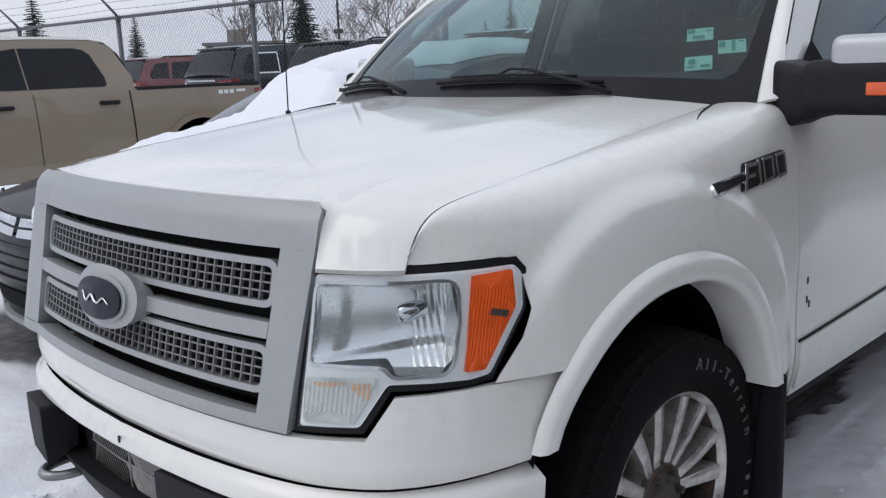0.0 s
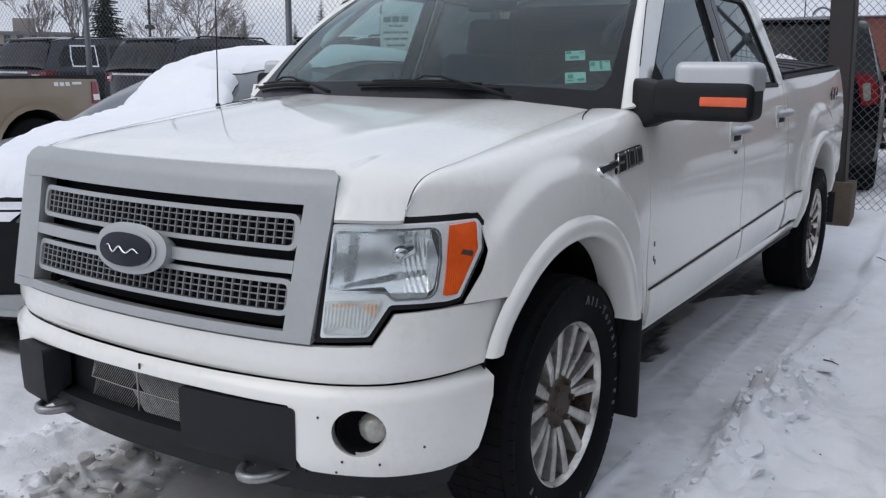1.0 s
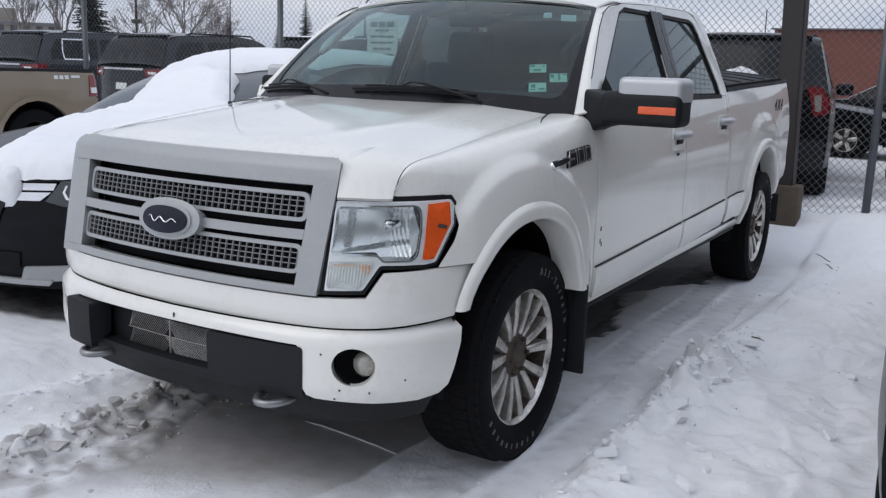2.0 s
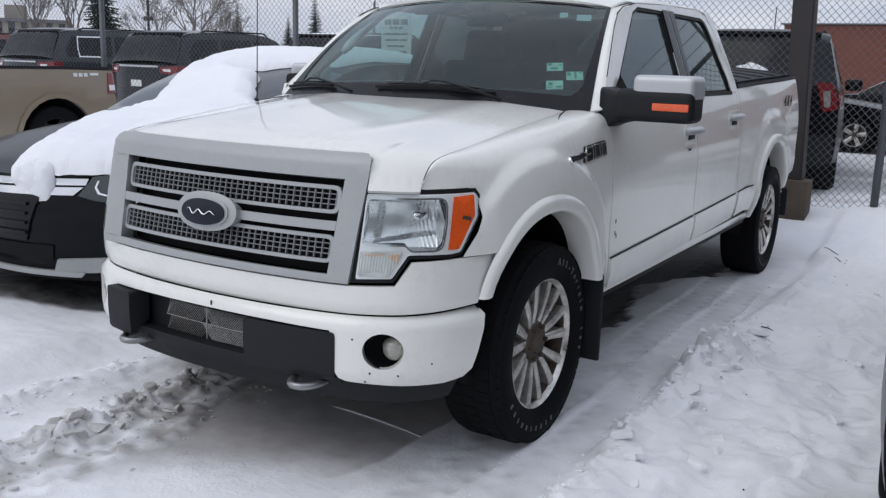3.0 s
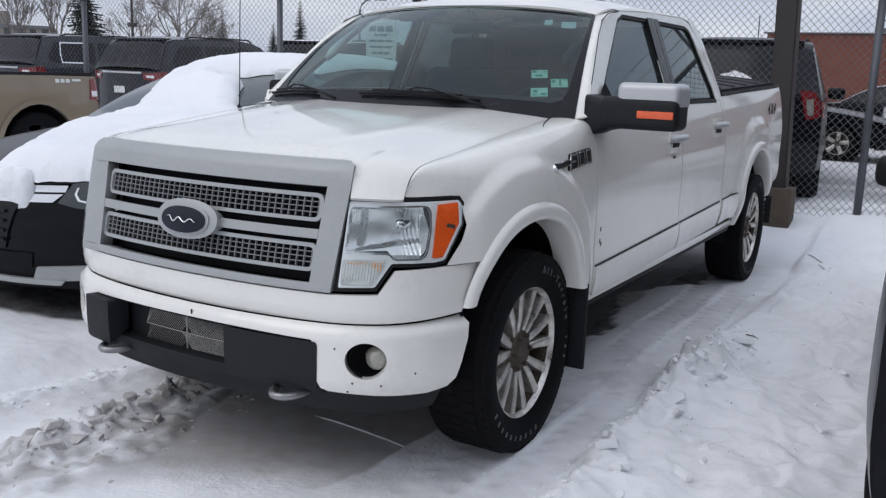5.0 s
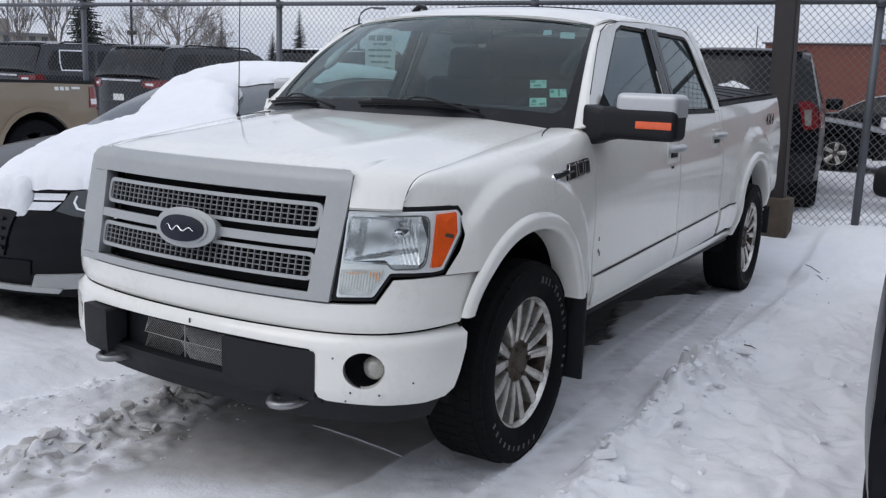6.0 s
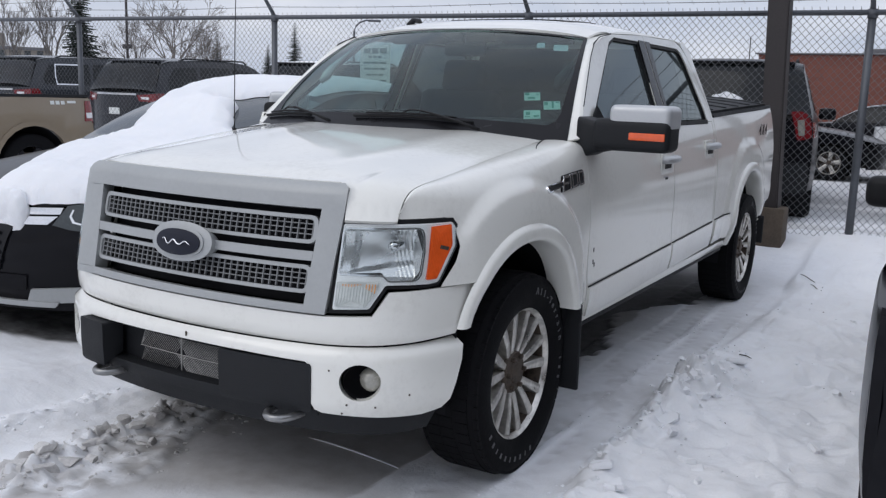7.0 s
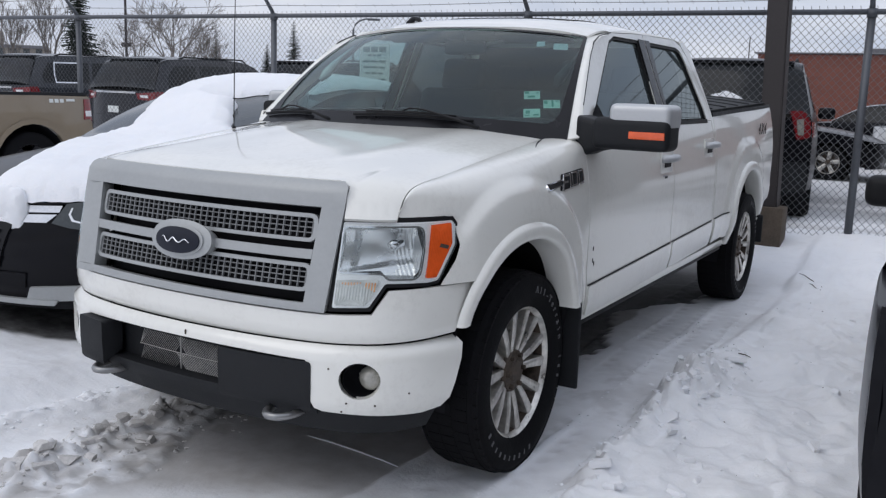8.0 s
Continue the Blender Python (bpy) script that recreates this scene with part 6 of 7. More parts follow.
# ---- other vehicles ----
def vehicle(name, label, category, at, yaw, L, W, paint_m, hood, roof, zbelt, yf, yr, R=0.34, tumble=0.42, glass_m=None, z0=0.30, windows=(), nose_in=0.20, tail_in=0.14, cladding=None, rim=None, group="", roof_m=None, spokes=5, arch=0.055):
    """A closed car, nose at local y = 0 towards -y, from its upper outline: hood and roof are (y, z) keys, windows outlines on its sides."""
    root = thing(name, (0, 0, 0), label, category, group)
    yA, yD = roof[0][0], roof[-1][0]
    gm = glass_m or M_CARGLASS

    def w(y, z):
        f = max(0.0, 1 - y / (0.22 * L)) ** 2
        r = max(0.0, (y - 0.84 * L) / (0.16 * L)) ** 2
        k = W / 2 * (1 - 0.14 * f - 0.10 * r)
        k -= 0.035 * max(0.0, (0.62 - z) / 0.3) ** 2 + 0.02 * max(0.0, (z - 0.75) / 0.3) ** 2 * (1 if z < zbelt else 0)
        if z >= zbelt:
            k -= 0.02 * max(0.0, (zbelt - 0.75) / 0.3) ** 2 + tumble * (z - zbelt)
        return k

    def sfn(y, z):
        return Vector((w(y, z), y, z))

    def upper(y):
        return cr(hood, y) if y < yA else (zbelt if y < L - tail_in else zbelt)

    # lower sides with wheel arches
    for s in (1, -1):
        mir = s < 0
        poly = [(nose_in, 0.36), (nose_in * 0.9, 0.6), (nose_in, hood[0][1] - 0.02)]
        for i in range(1, 9):
            y = nose_in + (yA - nose_in) * i / 8
            poly.append((y, cr(hood, y) - 0.012))
        poly += [(yA + 0.05, zbelt), (yD, zbelt), (L - tail_in, zbelt - 0.03), (L - tail_in * 0.85, 0.7), (L - tail_in, 0.36)]
        for yc in (yr, yf):
            ra = R + arch
            poly.append((yc + ra, z0))
            for i in range(13):
                a = math.pi * i / 12
                poly.append((yc + ra * math.cos(a), R + ra * math.sin(a) * 1.0))
            poly.append((yc - ra, z0))
        body = panel("body_side", poly, sfn, paint_m, root, step=(0.16, 0.08), lip=0.03, mirror=mir, seg=0.08)
        for yc in (yf, yr):
            bm = bmesh.new()
            lathe(bm, [(0.0, s * (W / 2 - 0.33)), (R + arch, s * (W / 2 - 0.33)), (R + arch, s * (W / 2 - 0.07))], 24, (0, yc, R))
            part("wheel_well", bm, M_VOID, root, "black wheel well", smooth=True)
        # cabin side and its windows
        cab = [(yA + 0.02, zbelt)]
        n = 14
        for i in range(n + 1):
            y = yA + 0.02 + (yD - yA - 0.04) * i / n
            cab.append((y, max(zbelt + 0.005, cr(roof, y) - 0.02)))
        cab += [(yD - 0.02, zbelt)]
        panel("cabin_side", cab, sfn, paint_m, root, step=(0.15, 0.08), lip=0.01, mirror=mir, seg=0.1)
        for win in windows:
            panel("side_window", list(win), lambda y, z: sfn(y, z) + Vector((0.006, 0, 0.002)), gm, root, "dark side window", step=(0.15, 0.1), lip=0.006, mirror=mir, seg=0.1)
        if cladding:
            panel("sill_trim", [(yf + R + 0.06, z0 - 0.02), (yr - R - 0.06, z0 - 0.02), (yr - R - 0.06, z0 + 0.16), (yf + R + 0.06, z0 + 0.16)], lambda y, z: sfn(y, z) + Vector((0.012, 0, 0)), M_BLACK, root, "black sill trim", step=(0.3, 0.06), lip=0.03, mirror=mir, flip=False)
        for y in (yf, yr):
            road_wheel(root, (s * (W / 2 - 0.13), y, R), s, R=R, rim=R * 0.66, width=0.215, spokes=spokes, lettering=False, label="dark tyre on a silver alloy rim", twin=False, mat_rim=rim)

    def tfn(keys):
        return lambda u, y: Vector((u * w(y, cr(keys, y)), y, cr(keys, y) + 0.05 * (1 - abs(u) ** 3) - 0.012))

    rim_u = [-1 + 2 * k / 12 for k in range(13)]
    panel("bonnet", [(u, nose_in * 0.9 * abs(u) ** 2.6 + 0.006) for u in rim_u] + [(1, yA + 0.04), (-1, yA + 0.04)], tfn(hood), paint_m, root, step=(0.15, 0.1), lip=0.01, seg=0.15)
    ya2 = [k for k in roof if k[1] > max(r[1] for r in roof) - 0.09]
    y1, y2 = ya2[0][0], ya2[-1][0]
    panel("roof", [(-1, y1), (1, y1), (1, y2), (-1, y2)], tfn(roof), roof_m or paint_m, root, step=(0.15, 0.12), lip=0.01, seg=0.15)
    panel("windscreen", [(-1, yA), (1, yA), (1, y1), (-1, y1)], tfn(roof), gm, root, "dark windscreen", step=(0.15, 0.1), lip=0.0, seg=0.15)
    panel("rear_window", [(-1, y2), (1, y2), (1, yD), (-1, yD)], tfn(roof), gm, root, "dark rear window", step=(0.15, 0.05), lip=0.0, seg=0.1)
    zt = upper(L - tail_in) - 0.01
    if yD < L - tail_in - 0.02:
        panel("boot_lid", [(-1, yD - 0.01), (1, yD - 0.01)] + [(u, L - 0.006 - tail_in * abs(u) ** 2.6) for u in rim_u[::-1]], lambda u, y: Vector((u * w(y, zbelt), y, zbelt + 0.04 * (1 - abs(u) ** 3) - 0.012 - 0.25 * max(0, y - yD) ** 2)), paint_m, root, step=(0.2, 0.1), lip=0.01, seg=0.15)

    def ffn(u, z):
        y = nose_in * (0.9 - 0.1 * 0) * abs(u) ** 2.6 - 0.05 * (1 - abs(u) ** 4) * math.sin(math.pi * min(1, max(0, (z - 0.3) / 0.5))) + 0.10 * max(0, z - hood[0][1] + 0.12)
        return Vector((u * w(max(y, 0.0), z), y, z))

    def rfn(u, z):
        y = L - tail_in * abs(u) ** 2.6 - 0.05 * max(0, z - 0.75)
        return Vector((u * w(min(y, L), z), y, z))

    root["front_top"] = hood[0][1]
    panel("front_face", [(-1, 0.24), (1, 0.24), (1, hood[0][1]), (0.5, hood[0][1] + 0.03), (-0.5, hood[0][1] + 0.03), (-1, hood[0][1])], ffn, paint_m, root, step=(0.1, 0.08), lip=0.02, seg=0.1)
    panel("rear_face", [(-1, 0.30), (1, 0.30), (1, zt), (-1, zt)], rfn, paint_m, root, step=(0.1, 0.08), lip=0.02, seg=0.1, flip=True)
    bm = bmesh.new()
    box(bm, (0, L / 2, z0 + 0.02), (W * 0.80, L * 0.90, 0.10), 0.03, 2)
    part("underbody", bm, M_UNDER, root, auto=40)
    bm = bmesh.new()
    box(bm, (0, (yA + yD) / 2, zbelt - 0.06), (W * 0.80, (yD - yA) * 0.8, 0.03))
    part("cabin_floor", bm, M_VOID, root)
    root.matrix_basis = pose(*at, 0, 0, yaw)
    for k in list(root.keys()):
        if k == "front_top":
            del root[k]
    return root, sfn, ffn, rfn


def local_panel(name, poly, fn, material, root, label="", **kw):
    ob = panel(name, poly, fn, material, None, label, **kw)
    ob.parent = root
    return ob


M_CARGLASS = simple("dark_car_glass", (0.012, 0.014, 0.016), 0.06, 0, 0.3, 3)
M_CARGLASS2 = simple("grey_car_glass", (0.05, 0.058, 0.062), 0.08, 0, 0.3, 3)


def snow_cap(name, root, poly, base, thick, label, seed=1, wob=0.05):
    """A blanket of snow on a car's panel: outline in the panel's (u, v), thick in metres, tapering at the edge."""
    r = random.Random(seed)
    P = dense(poly, 0.03)
    o = r.random() * 90
    P = [(u + wob * noise.noise(Vector((u * 4 + o, v * 4, 0))) + 0.4 * wob * noise.noise(Vector((u * 14 + o, v * 14, 3))) + 0.2 * wob * noise.noise(Vector((u * 41 + o, v * 41, 5))), v + wob * noise.noise(Vector((u * 4 + o, v * 4, 7))) + 0.4 * wob * noise.noise(Vector((u * 14, v * 14 + o, 9)))) for u, v in P]
    B = np.array(P)

    def fn(u, v):
        d = math.sqrt(((B[:, 0] - u) ** 2 + (B[:, 1] - v) ** 2).min()) if inside([P], u, v) else 0.0
        t = thick * math.sqrt(min(1.0, d / 0.13)) * (1 - 0.38 * smooth01((v - 1.7) / 0.7))
        t *= 1 + 0.25 * noise.noise(Vector((u * 3 + o, v * 3, 1))) + 0.08 * noise.noise(Vector((u * 11 + o, v * 11, 2))) + 0.05 * noise.noise(Vector((u * 27 + o, v * 27, 4)))
        return base(u, v) + Vector((0, 0, 0.004 + t))

    uv, fs, edge = cells([P], 0.03, 0.03)
    V = [tuple(fn(u, v)) for u, v in uv]
    ob = finish(name, V, fs, M_FRESH, None, label)
    ob.parent = root
    return ob


# the black car beside the pickup, half under snow
hood_k = [(0.0, 0.78), (0.2, 0.845), (0.7, 0.945), (1.45, 1.05)]
roof_k = [(1.45, 1.07), (1.85, 1.27), (2.25, 1.41), (2.6, 1.475), (3.0, 1.49), (3.6, 1.46), (3.95, 1.37), (4.3, 1.18), (4.5, 1.04)]
car, sfn, ffn, rfn = vehicle("snowy_car", "black hatchback half covered with fresh snow beside the pickup", "car", (-2.50, 0.80, 0.0), 0, 4.7, 1.84, M_BLACKPAINT,
    hood_k, roof_k, 1.04, 0.92, 3.72, 0.335,
    windows=(((1.98, 1.07), (2.45, 1.40), (2.85, 1.43), (2.85, 1.07)), ((2.93, 1.07), (2.93, 1.43), (3.6, 1.39), (3.8, 1.07))), nose_in=0.26, tumble=0.30, glass_m=M_CARGLASS2)
both_k = hood_k[:-1] + roof_k


def car_top(x, y):
    z = cr(both_k, y)
    k = sfn(y, z).x
    u = min(1.0, abs(x) / max(0.1, k))
    over = max(0.0, abs(x) - k * 0.98)
    return Vector((x, y, z + 0.05 * (1 - u**3) - 0.012 - 1.2 * over))


snow_cap("snow_blanket", car, [(0.86, 0.26), (0.72, 0.17), (0.56, 0.08), (0.42, 0.02), (0.26, 0.0), (0.10, 0.06), (-0.08, 0.35), (-0.22, 0.7), (-0.28, 1.15), (-0.40, 1.6), (-0.58, 2.0), (-0.72, 2.4), (-0.76, 2.9), (-0.74, 3.6), (-0.3, 3.8), (0.3, 3.8), (0.68, 3.6), (0.70, 2.9), (0.68, 2.35),
    (0.46, 2.24), (0.20, 2.13), (-0.06, 2.06), (0.12, 2.01), (0.30, 1.86), (0.50, 1.66), (0.82, 1.52), (0.88, 0.8), (0.88, 0.4)], car_top, 0.115, "thick fresh snow lying on the bonnet and roof", 3)
# tongue of snow that hangs over the nose
bm = bmesh.new()
for k in range(22):
    t = (k + 0.5) / 22
    w = 0.105 * (1 - t) ** 0.7
    x = 0.345 + w * math.sin(k * 2.4)
    c = ffn(x / 0.92, 0.80)
    r = 0.072 - 0.034 * t
    lump = bmesh.ops.create_icosphere(bm, subdivisions=3, radius=r)["verts"]
    for v in lump:
        d = v.co / r
        v.co = Vector((x, c.y + 0.010 - 0.012 * (1 - t), 0.850 - 0.235 * t)) + Vector((v.co.x * 1.1, v.co.y * 0.7, v.co.z * 1.15)) * (1 + 0.18 * noise.noise(d * 1.6 + Vector((k * 3, 0, 0))) + 0.05 * noise.noise(d * 5 + Vector((k, 0, 4))))
ob = part("snow_overhang", bm, M_FRESH, None, "lump of snow hanging over the bumper", smooth=True)
ob.parent = car
skin = ob.modifiers.new("merged", "REMESH")
skin.mode = "VOXEL"
skin.voxel_size = 0.009
skin.use_smooth_shade = True
ease = ob.modifiers.new("eased", "SMOOTH")
ease.iterations = 3
local_panel("grille", [(-0.42, 0.46), (0.42, 0.46), (0.52, 0.72), (-0.52, 0.72)], lambda u, z: ffn(u, z) + Vector((0, -0.012, 0)), M_GLOSS, car, "gloss black grille", step=(0.1, 0.06), lip=0.03)
for i in range(4):
    z = 0.50 + 0.055 * i
    local_panel("grille_slat", [(-0.44, z), (0.44, z), (0.44, z + 0.018), (-0.44, z + 0.018)], lambda u, z: ffn(u, z) + Vector((0, -0.028, 0)), M_GLOSS, car, step=(0.1, 0.03), lip=0.012)
for s in (1, -1):
    pol = [(s * 0.03, 0.762), (s * 0.80, 0.787), (s * 0.815, 0.824), (s * 0.03, 0.800)]
    local_panel("chrome_wing", pol if s > 0 else pol[::-1], lambda u, z: ffn(u, z) + Vector((0, -0.014, 0)), M_CHROME, car, "chrome strip beside the headlamp", step=(0.08, 0.03), lip=0.012)
    pol = [(s * 0.03, 0.712), (s * 0.74, 0.730), (s * 0.79, 0.776), (s * 0.03, 0.750)]
    local_panel("chrome_wing", pol if s > 0 else pol[::-1], lambda u, z: ffn(u, z) + Vector((0, -0.014, 0)), M_CHROME, car, step=(0.08, 0.03), lip=0.012)
    pol = [(s * 0.765, 0.728), (s * 0.86, 0.705), (s * 0.985, 0.69), (s * 0.99, 0.86), (s * 0.835, 0.835)]
    local_panel("headlamp", pol if s > 0 else pol[::-1], lambda u, z: ffn(u, z) + Vector((0, -0.010, 0)), M_CARGLASS2, car, "clear headlamp", step=(0.05, 0.03), lip=0.012)
    pol = [(s * 0.865, 0.815), (s * 0.852, 0.778), (s * 0.875, 0.742), (s * 0.96, 0.722), (s * 0.96, 0.730), (s * 0.885, 0.750), (s * 0.864, 0.780), (s * 0.874, 0.815)]
    local_panel("lamp_strip", pol if s > 0 else pol[::-1], lambda u, z: ffn(u, z) + Vector((0, -0.014, 0)), M_REFLECT, car, step=(0.05, 0.03), lip=0.004)
for s in (1, -1):
    pol = [(s * 0.60, 0.272), (s * 0.97, 0.30), (s * 0.98, 0.385), (s * 0.64, 0.36)]
    local_panel("bumper_corner", pol if s > 0 else pol[::-1], lambda u, z: ffn(u, z) + Vector((0, -0.020, 0)), M_SILVER, car, "silver lower bumper corner", step=(0.08, 0.04), lip=0.03)
local_panel("skid_strip", [(-0.8, 0.262), (0.8, 0.262), (0.82, 0.292), (-0.82, 0.292)], lambda u, z: ffn(u, z) + Vector((0, -0.03, 0)), M_SILVER, car, "silver lower bumper strip", step=(0.1, 0.03), lip=0.03)
local_panel("lower_grille", [(-0.6, 0.355), (0.6, 0.355), (0.62, 0.44), (-0.62, 0.44)], lambda u, z: ffn(u, z) + Vector((0, -0.012, 0)), M_VOID, car, step=(0.1, 0.05), lip=0.02)
bm = bmesh.new()
box(bm, (1.0, 1.95, 1.10), (0.20, 0.13, 0.14), 0.05, 4)
ob = part("door_mirror", bm, M_BLACKPAINT, None, "black door mirror", auto=50)
ob.parent = car

# the tan pickup farther along the row
TL = 5.58
tan, sfn, ffn, rfn = vehicle("tan_pickup", "tan crew-cab pickup truck with dark windows", "pickup truck", (-8.5, 0.24, 0.0), 0, TL, 2.02, M_TAN,
    [(0.0, 1.08), (0.3, 1.18), (0.9, 1.24), (1.45, 1.28)], [(1.45, 1.30), (1.85, 1.60), (2.15, 1.80), (2.5, 1.855), (3.2, 1.855), (3.60, 1.82), (3.74, 1.67), (3.84, 1.40)], 1.30, 0.98, 4.58, 0.42, tumble=0.36, z0=0.42,
    windows=(((1.85, 1.34), (2.22, 1.70), (2.64, 1.755), (2.66, 1.34)), ((2.68, 1.34), (2.66, 1.755), (3.24, 1.75), (3.33, 1.73), (3.40, 1.68), (3.50, 1.44), (3.51, 1.36), (3.48, 1.34))), nose_in=0.16, tail_in=0.06, spokes=6, arch=0.11, rim=M_GLOSS)
for y in (1.62, 2.70, 3.74):
    local_panel("door_gap", [(y, 0.56), (y + (0.016 if y > 3.7 else 0.007), 0.56), (y + (0.016 if y > 3.7 else 0.007), 1.29), (y, 1.29)], lambda a, z: sfn(a, z) + Vector((0.003, 0, 0)), M_SEAL, tan, "dark gap beside the door", step=(0.1, 0.2), lip=0)
for y in (2.38, 3.50):
    bm = bmesh.new()
    x = sfn(y, 1.17).x
    tube(bm, [(x, y - 0.10, 1.17), (x + 0.04, y - 0.08, 1.17), (x + 0.045, y + 0.08, 1.17), (x, y + 0.10, 1.17)], 0.022, 8)
    ob = part("door_handle", bm, M_SEAL, None, "black door handle", smooth=True)
    ob.parent = tan
local_panel("tail_lamp", [(TL - 0.20, 0.98), (TL - 0.05, 0.98), (TL - 0.05, 1.24), (TL - 0.16, 1.24)], lambda a, z: sfn(min(a, TL - 0.06), z) + Vector((0.012, 0, 0)), M_RED, tan, "red tail lamp", step=(0.06, 0.06), lip=0.03)
local_panel("tail_lamp_insert", [(TL - 0.17, 1.02), (TL - 0.07, 1.02), (TL - 0.07, 1.09), (TL - 0.17, 1.09)], lambda a, z: sfn(min(a, TL - 0.06), z) + Vector((0.016, 0, 0)), M_LAMPWHITE, tan, step=(0.06, 0.06), lip=0.01)
for i, (y, wd) in enumerate(((4.86, 0.06), (4.94, 0.06), (5.02, 0.06), (5.12, 0.14))):
    local_panel("decal_bar", [(y, 1.195 if i < 3 else 1.21), (y + wd, 1.195 if i < 3 else 1.21), (y + wd, 1.24), (y, 1.24)], lambda a, z: sfn(a, z) + Vector((0.003, 0, 0)), M_PAPER, tan, "pale decal bars", step=(0.1, 0.1), lip=0)
local_panel("bed_rail", [(3.84, 1.285), (TL - 0.08, 1.285), (TL - 0.08, 1.32), (3.84, 1.32)], lambda a, z: sfn(a, min(z, 1.299)) + Vector((0.004, 0, z - min(z, 1.299))), M_BLACK, tan, "black bed rail", step=(0.2, 0.05), lip=0.06)
local_panel("arch_flare", [(4.58 + (0.42 + d) * math.cos(a), 0.42 + (0.42 + d) * math.sin(a)) for d, rng in ((0.16, range(0, 13)), (0.10, range(12, -1, -1))) for a in [math.pi * k / 12 for k in rng]], lambda a, z: sfn(a, z) + Vector((0.02, 0, 0)), M_TAN, tan, "tan wheel arch flare", step=(0.1, 0.1), lip=0.02)


def suv(name, label, at, yaw, paint_m, L=4.9, W=1.95, H=1.80, dress="plain", snow=False, group="", roof_m=None):
    k = H / 1.8
    v, sfn, ffn, rfn = vehicle(name, label, "car", at, yaw, L, W, paint_m,
        [(0.0, 0.92 * k), (0.3, 1.02 * k), (0.8, 1.08 * k), (1.25, 1.12 * k)], [(1.25, 1.14 * k), (1.6, 1.42 * k), (1.95, 1.67 * k), (2.3, 1.76 * k), (3.0, 1.78 * k), (L - 0.75, 1.745 * k), (L - 0.50, 1.70 * k), (L - 0.40, 1.60 * k), (L - 0.18, 1.16 * k)], 1.14 * k, 0.95, L - 1.0, 0.37, tumble=0.34, z0=0.34,
        windows=(((1.65, 1.18 * k), (2.05, 1.58 * k), (2.62, 1.64 * k), (2.66, 1.18 * k)), ((2.74, 1.18 * k), (2.72, 1.64 * k), (3.5, 1.63 * k), (3.6, 1.18 * k)), ((3.68, 1.20 * k), (3.60, 1.63 * k), (L - 0.72, 1.60 * k), (L - 0.52, 1.36 * k), (L - 0.52, 1.20 * k))), nose_in=0.24, tail_in=0.20, cladding=True, group=group, roof_m=roof_m)
    # back: lamps, bumper, plate, spoiler
    for s in (1, -1):
        if dress == "tall":
            pol = rounded([(s * 0.84, 0.90), (s * 0.985, 0.93), (s * 0.985, 1.16), (s * 0.92, 1.215), (s * 0.79, 1.21), (s * 0.80, 1.14)], 0.03)
            inn = rounded([(s * 0.855, 0.95), (s * 0.915, 0.96), (s * 0.92, 1.13), (s * 0.845, 1.12)], 0.02)
        else:
            pol = [(s * 0.66, 0.95), (s * 0.99, 0.93), (s * 0.99, 1.09), (s * 0.62, 1.06)]
            inn = [(s * 0.72, 0.99), (s * 0.86, 0.98), (s * 0.86, 1.03), (s * 0.70, 1.03)]
        local_panel("tail_lamp", pol, lambda u, z: rfn(u, z) + Vector((0, 0.012, 0)), M_RED, v, "red tail lamp", step=(0.06, 0.05), lip=0.02, flip=True)
        local_panel("lamp_insert", inn, lambda u, z: rfn(u, z) + Vector((0, 0.018, 0)), M_LAMPWHITE if dress != "tall" else M_FOG, v, step=(0.06, 0.05), lip=0.006, flip=True)
        local_panel("lamp_side", [(L - 0.42, 0.95), (L - 0.20, 0.93), (L - 0.20, 1.10), (L - 0.36, 1.10)], lambda y, z: sfn(y, z) + Vector((0.008, 0, 0)), M_RED, v, step=(0.06, 0.05), lip=0.01, mirror=s < 0)
    local_panel("chrome_strip", [(-0.60, 1.055), (0.60, 1.055), (0.60, 1.09), (-0.60, 1.09)], lambda u, z: rfn(u, z) + Vector((0, 0.014, 0)), M_CHROME, v, "chrome strip across the tailgate", step=(0.1, 0.04), lip=0.012, flip=True)
    local_panel("rear_bumper", [(-1, 0.34), (1, 0.34), (1, 0.66), (-1, 0.66)], lambda u, z: rfn(u, z) + Vector((0, 0.05 - 0.05 * abs(u) ** 4, 0)), M_BLACK if dress == "tall" else paint_m, v, "rear bumper", step=(0.1, 0.06), lip=0.05, flip=True)
    local_panel("number_plate", [(-0.17, 0.70), (0.17, 0.70), (0.17, 0.82), (-0.17, 0.82)], lambda u, z: rfn(u * 0.95, z) + Vector((0, 0.010, 0)), M_PAPER, v, "blank number plate", step=(0.1, 0.1), lip=0.006, flip=True)
    if dress == "outline":
        quarter = [(3.90, 1.19 * k), (3.86, 1.63 * k), (4.46, 1.62 * k), (4.52, 1.37 * k), (4.52, 1.19 * k)]
        for q in (False, True):
            local_panel("window_surround", quarter, lambda y, z: sfn(y, z) + Vector((0.010, 0, 0)), M_CHROME, v, "bright window surround", step=(0.3, 0.2), lip=0.006, mirror=q, holes=[shrink(quarter, 0.028)])
    bm = bmesh.new()
    box(bm, (0, L - 0.56, 1.73 * k), (W * 0.68, 0.26, 0.035), 0.012, 2)
    ob = part("spoiler", bm, paint_m, None, "roof spoiler", auto=40)
    ob.parent = v
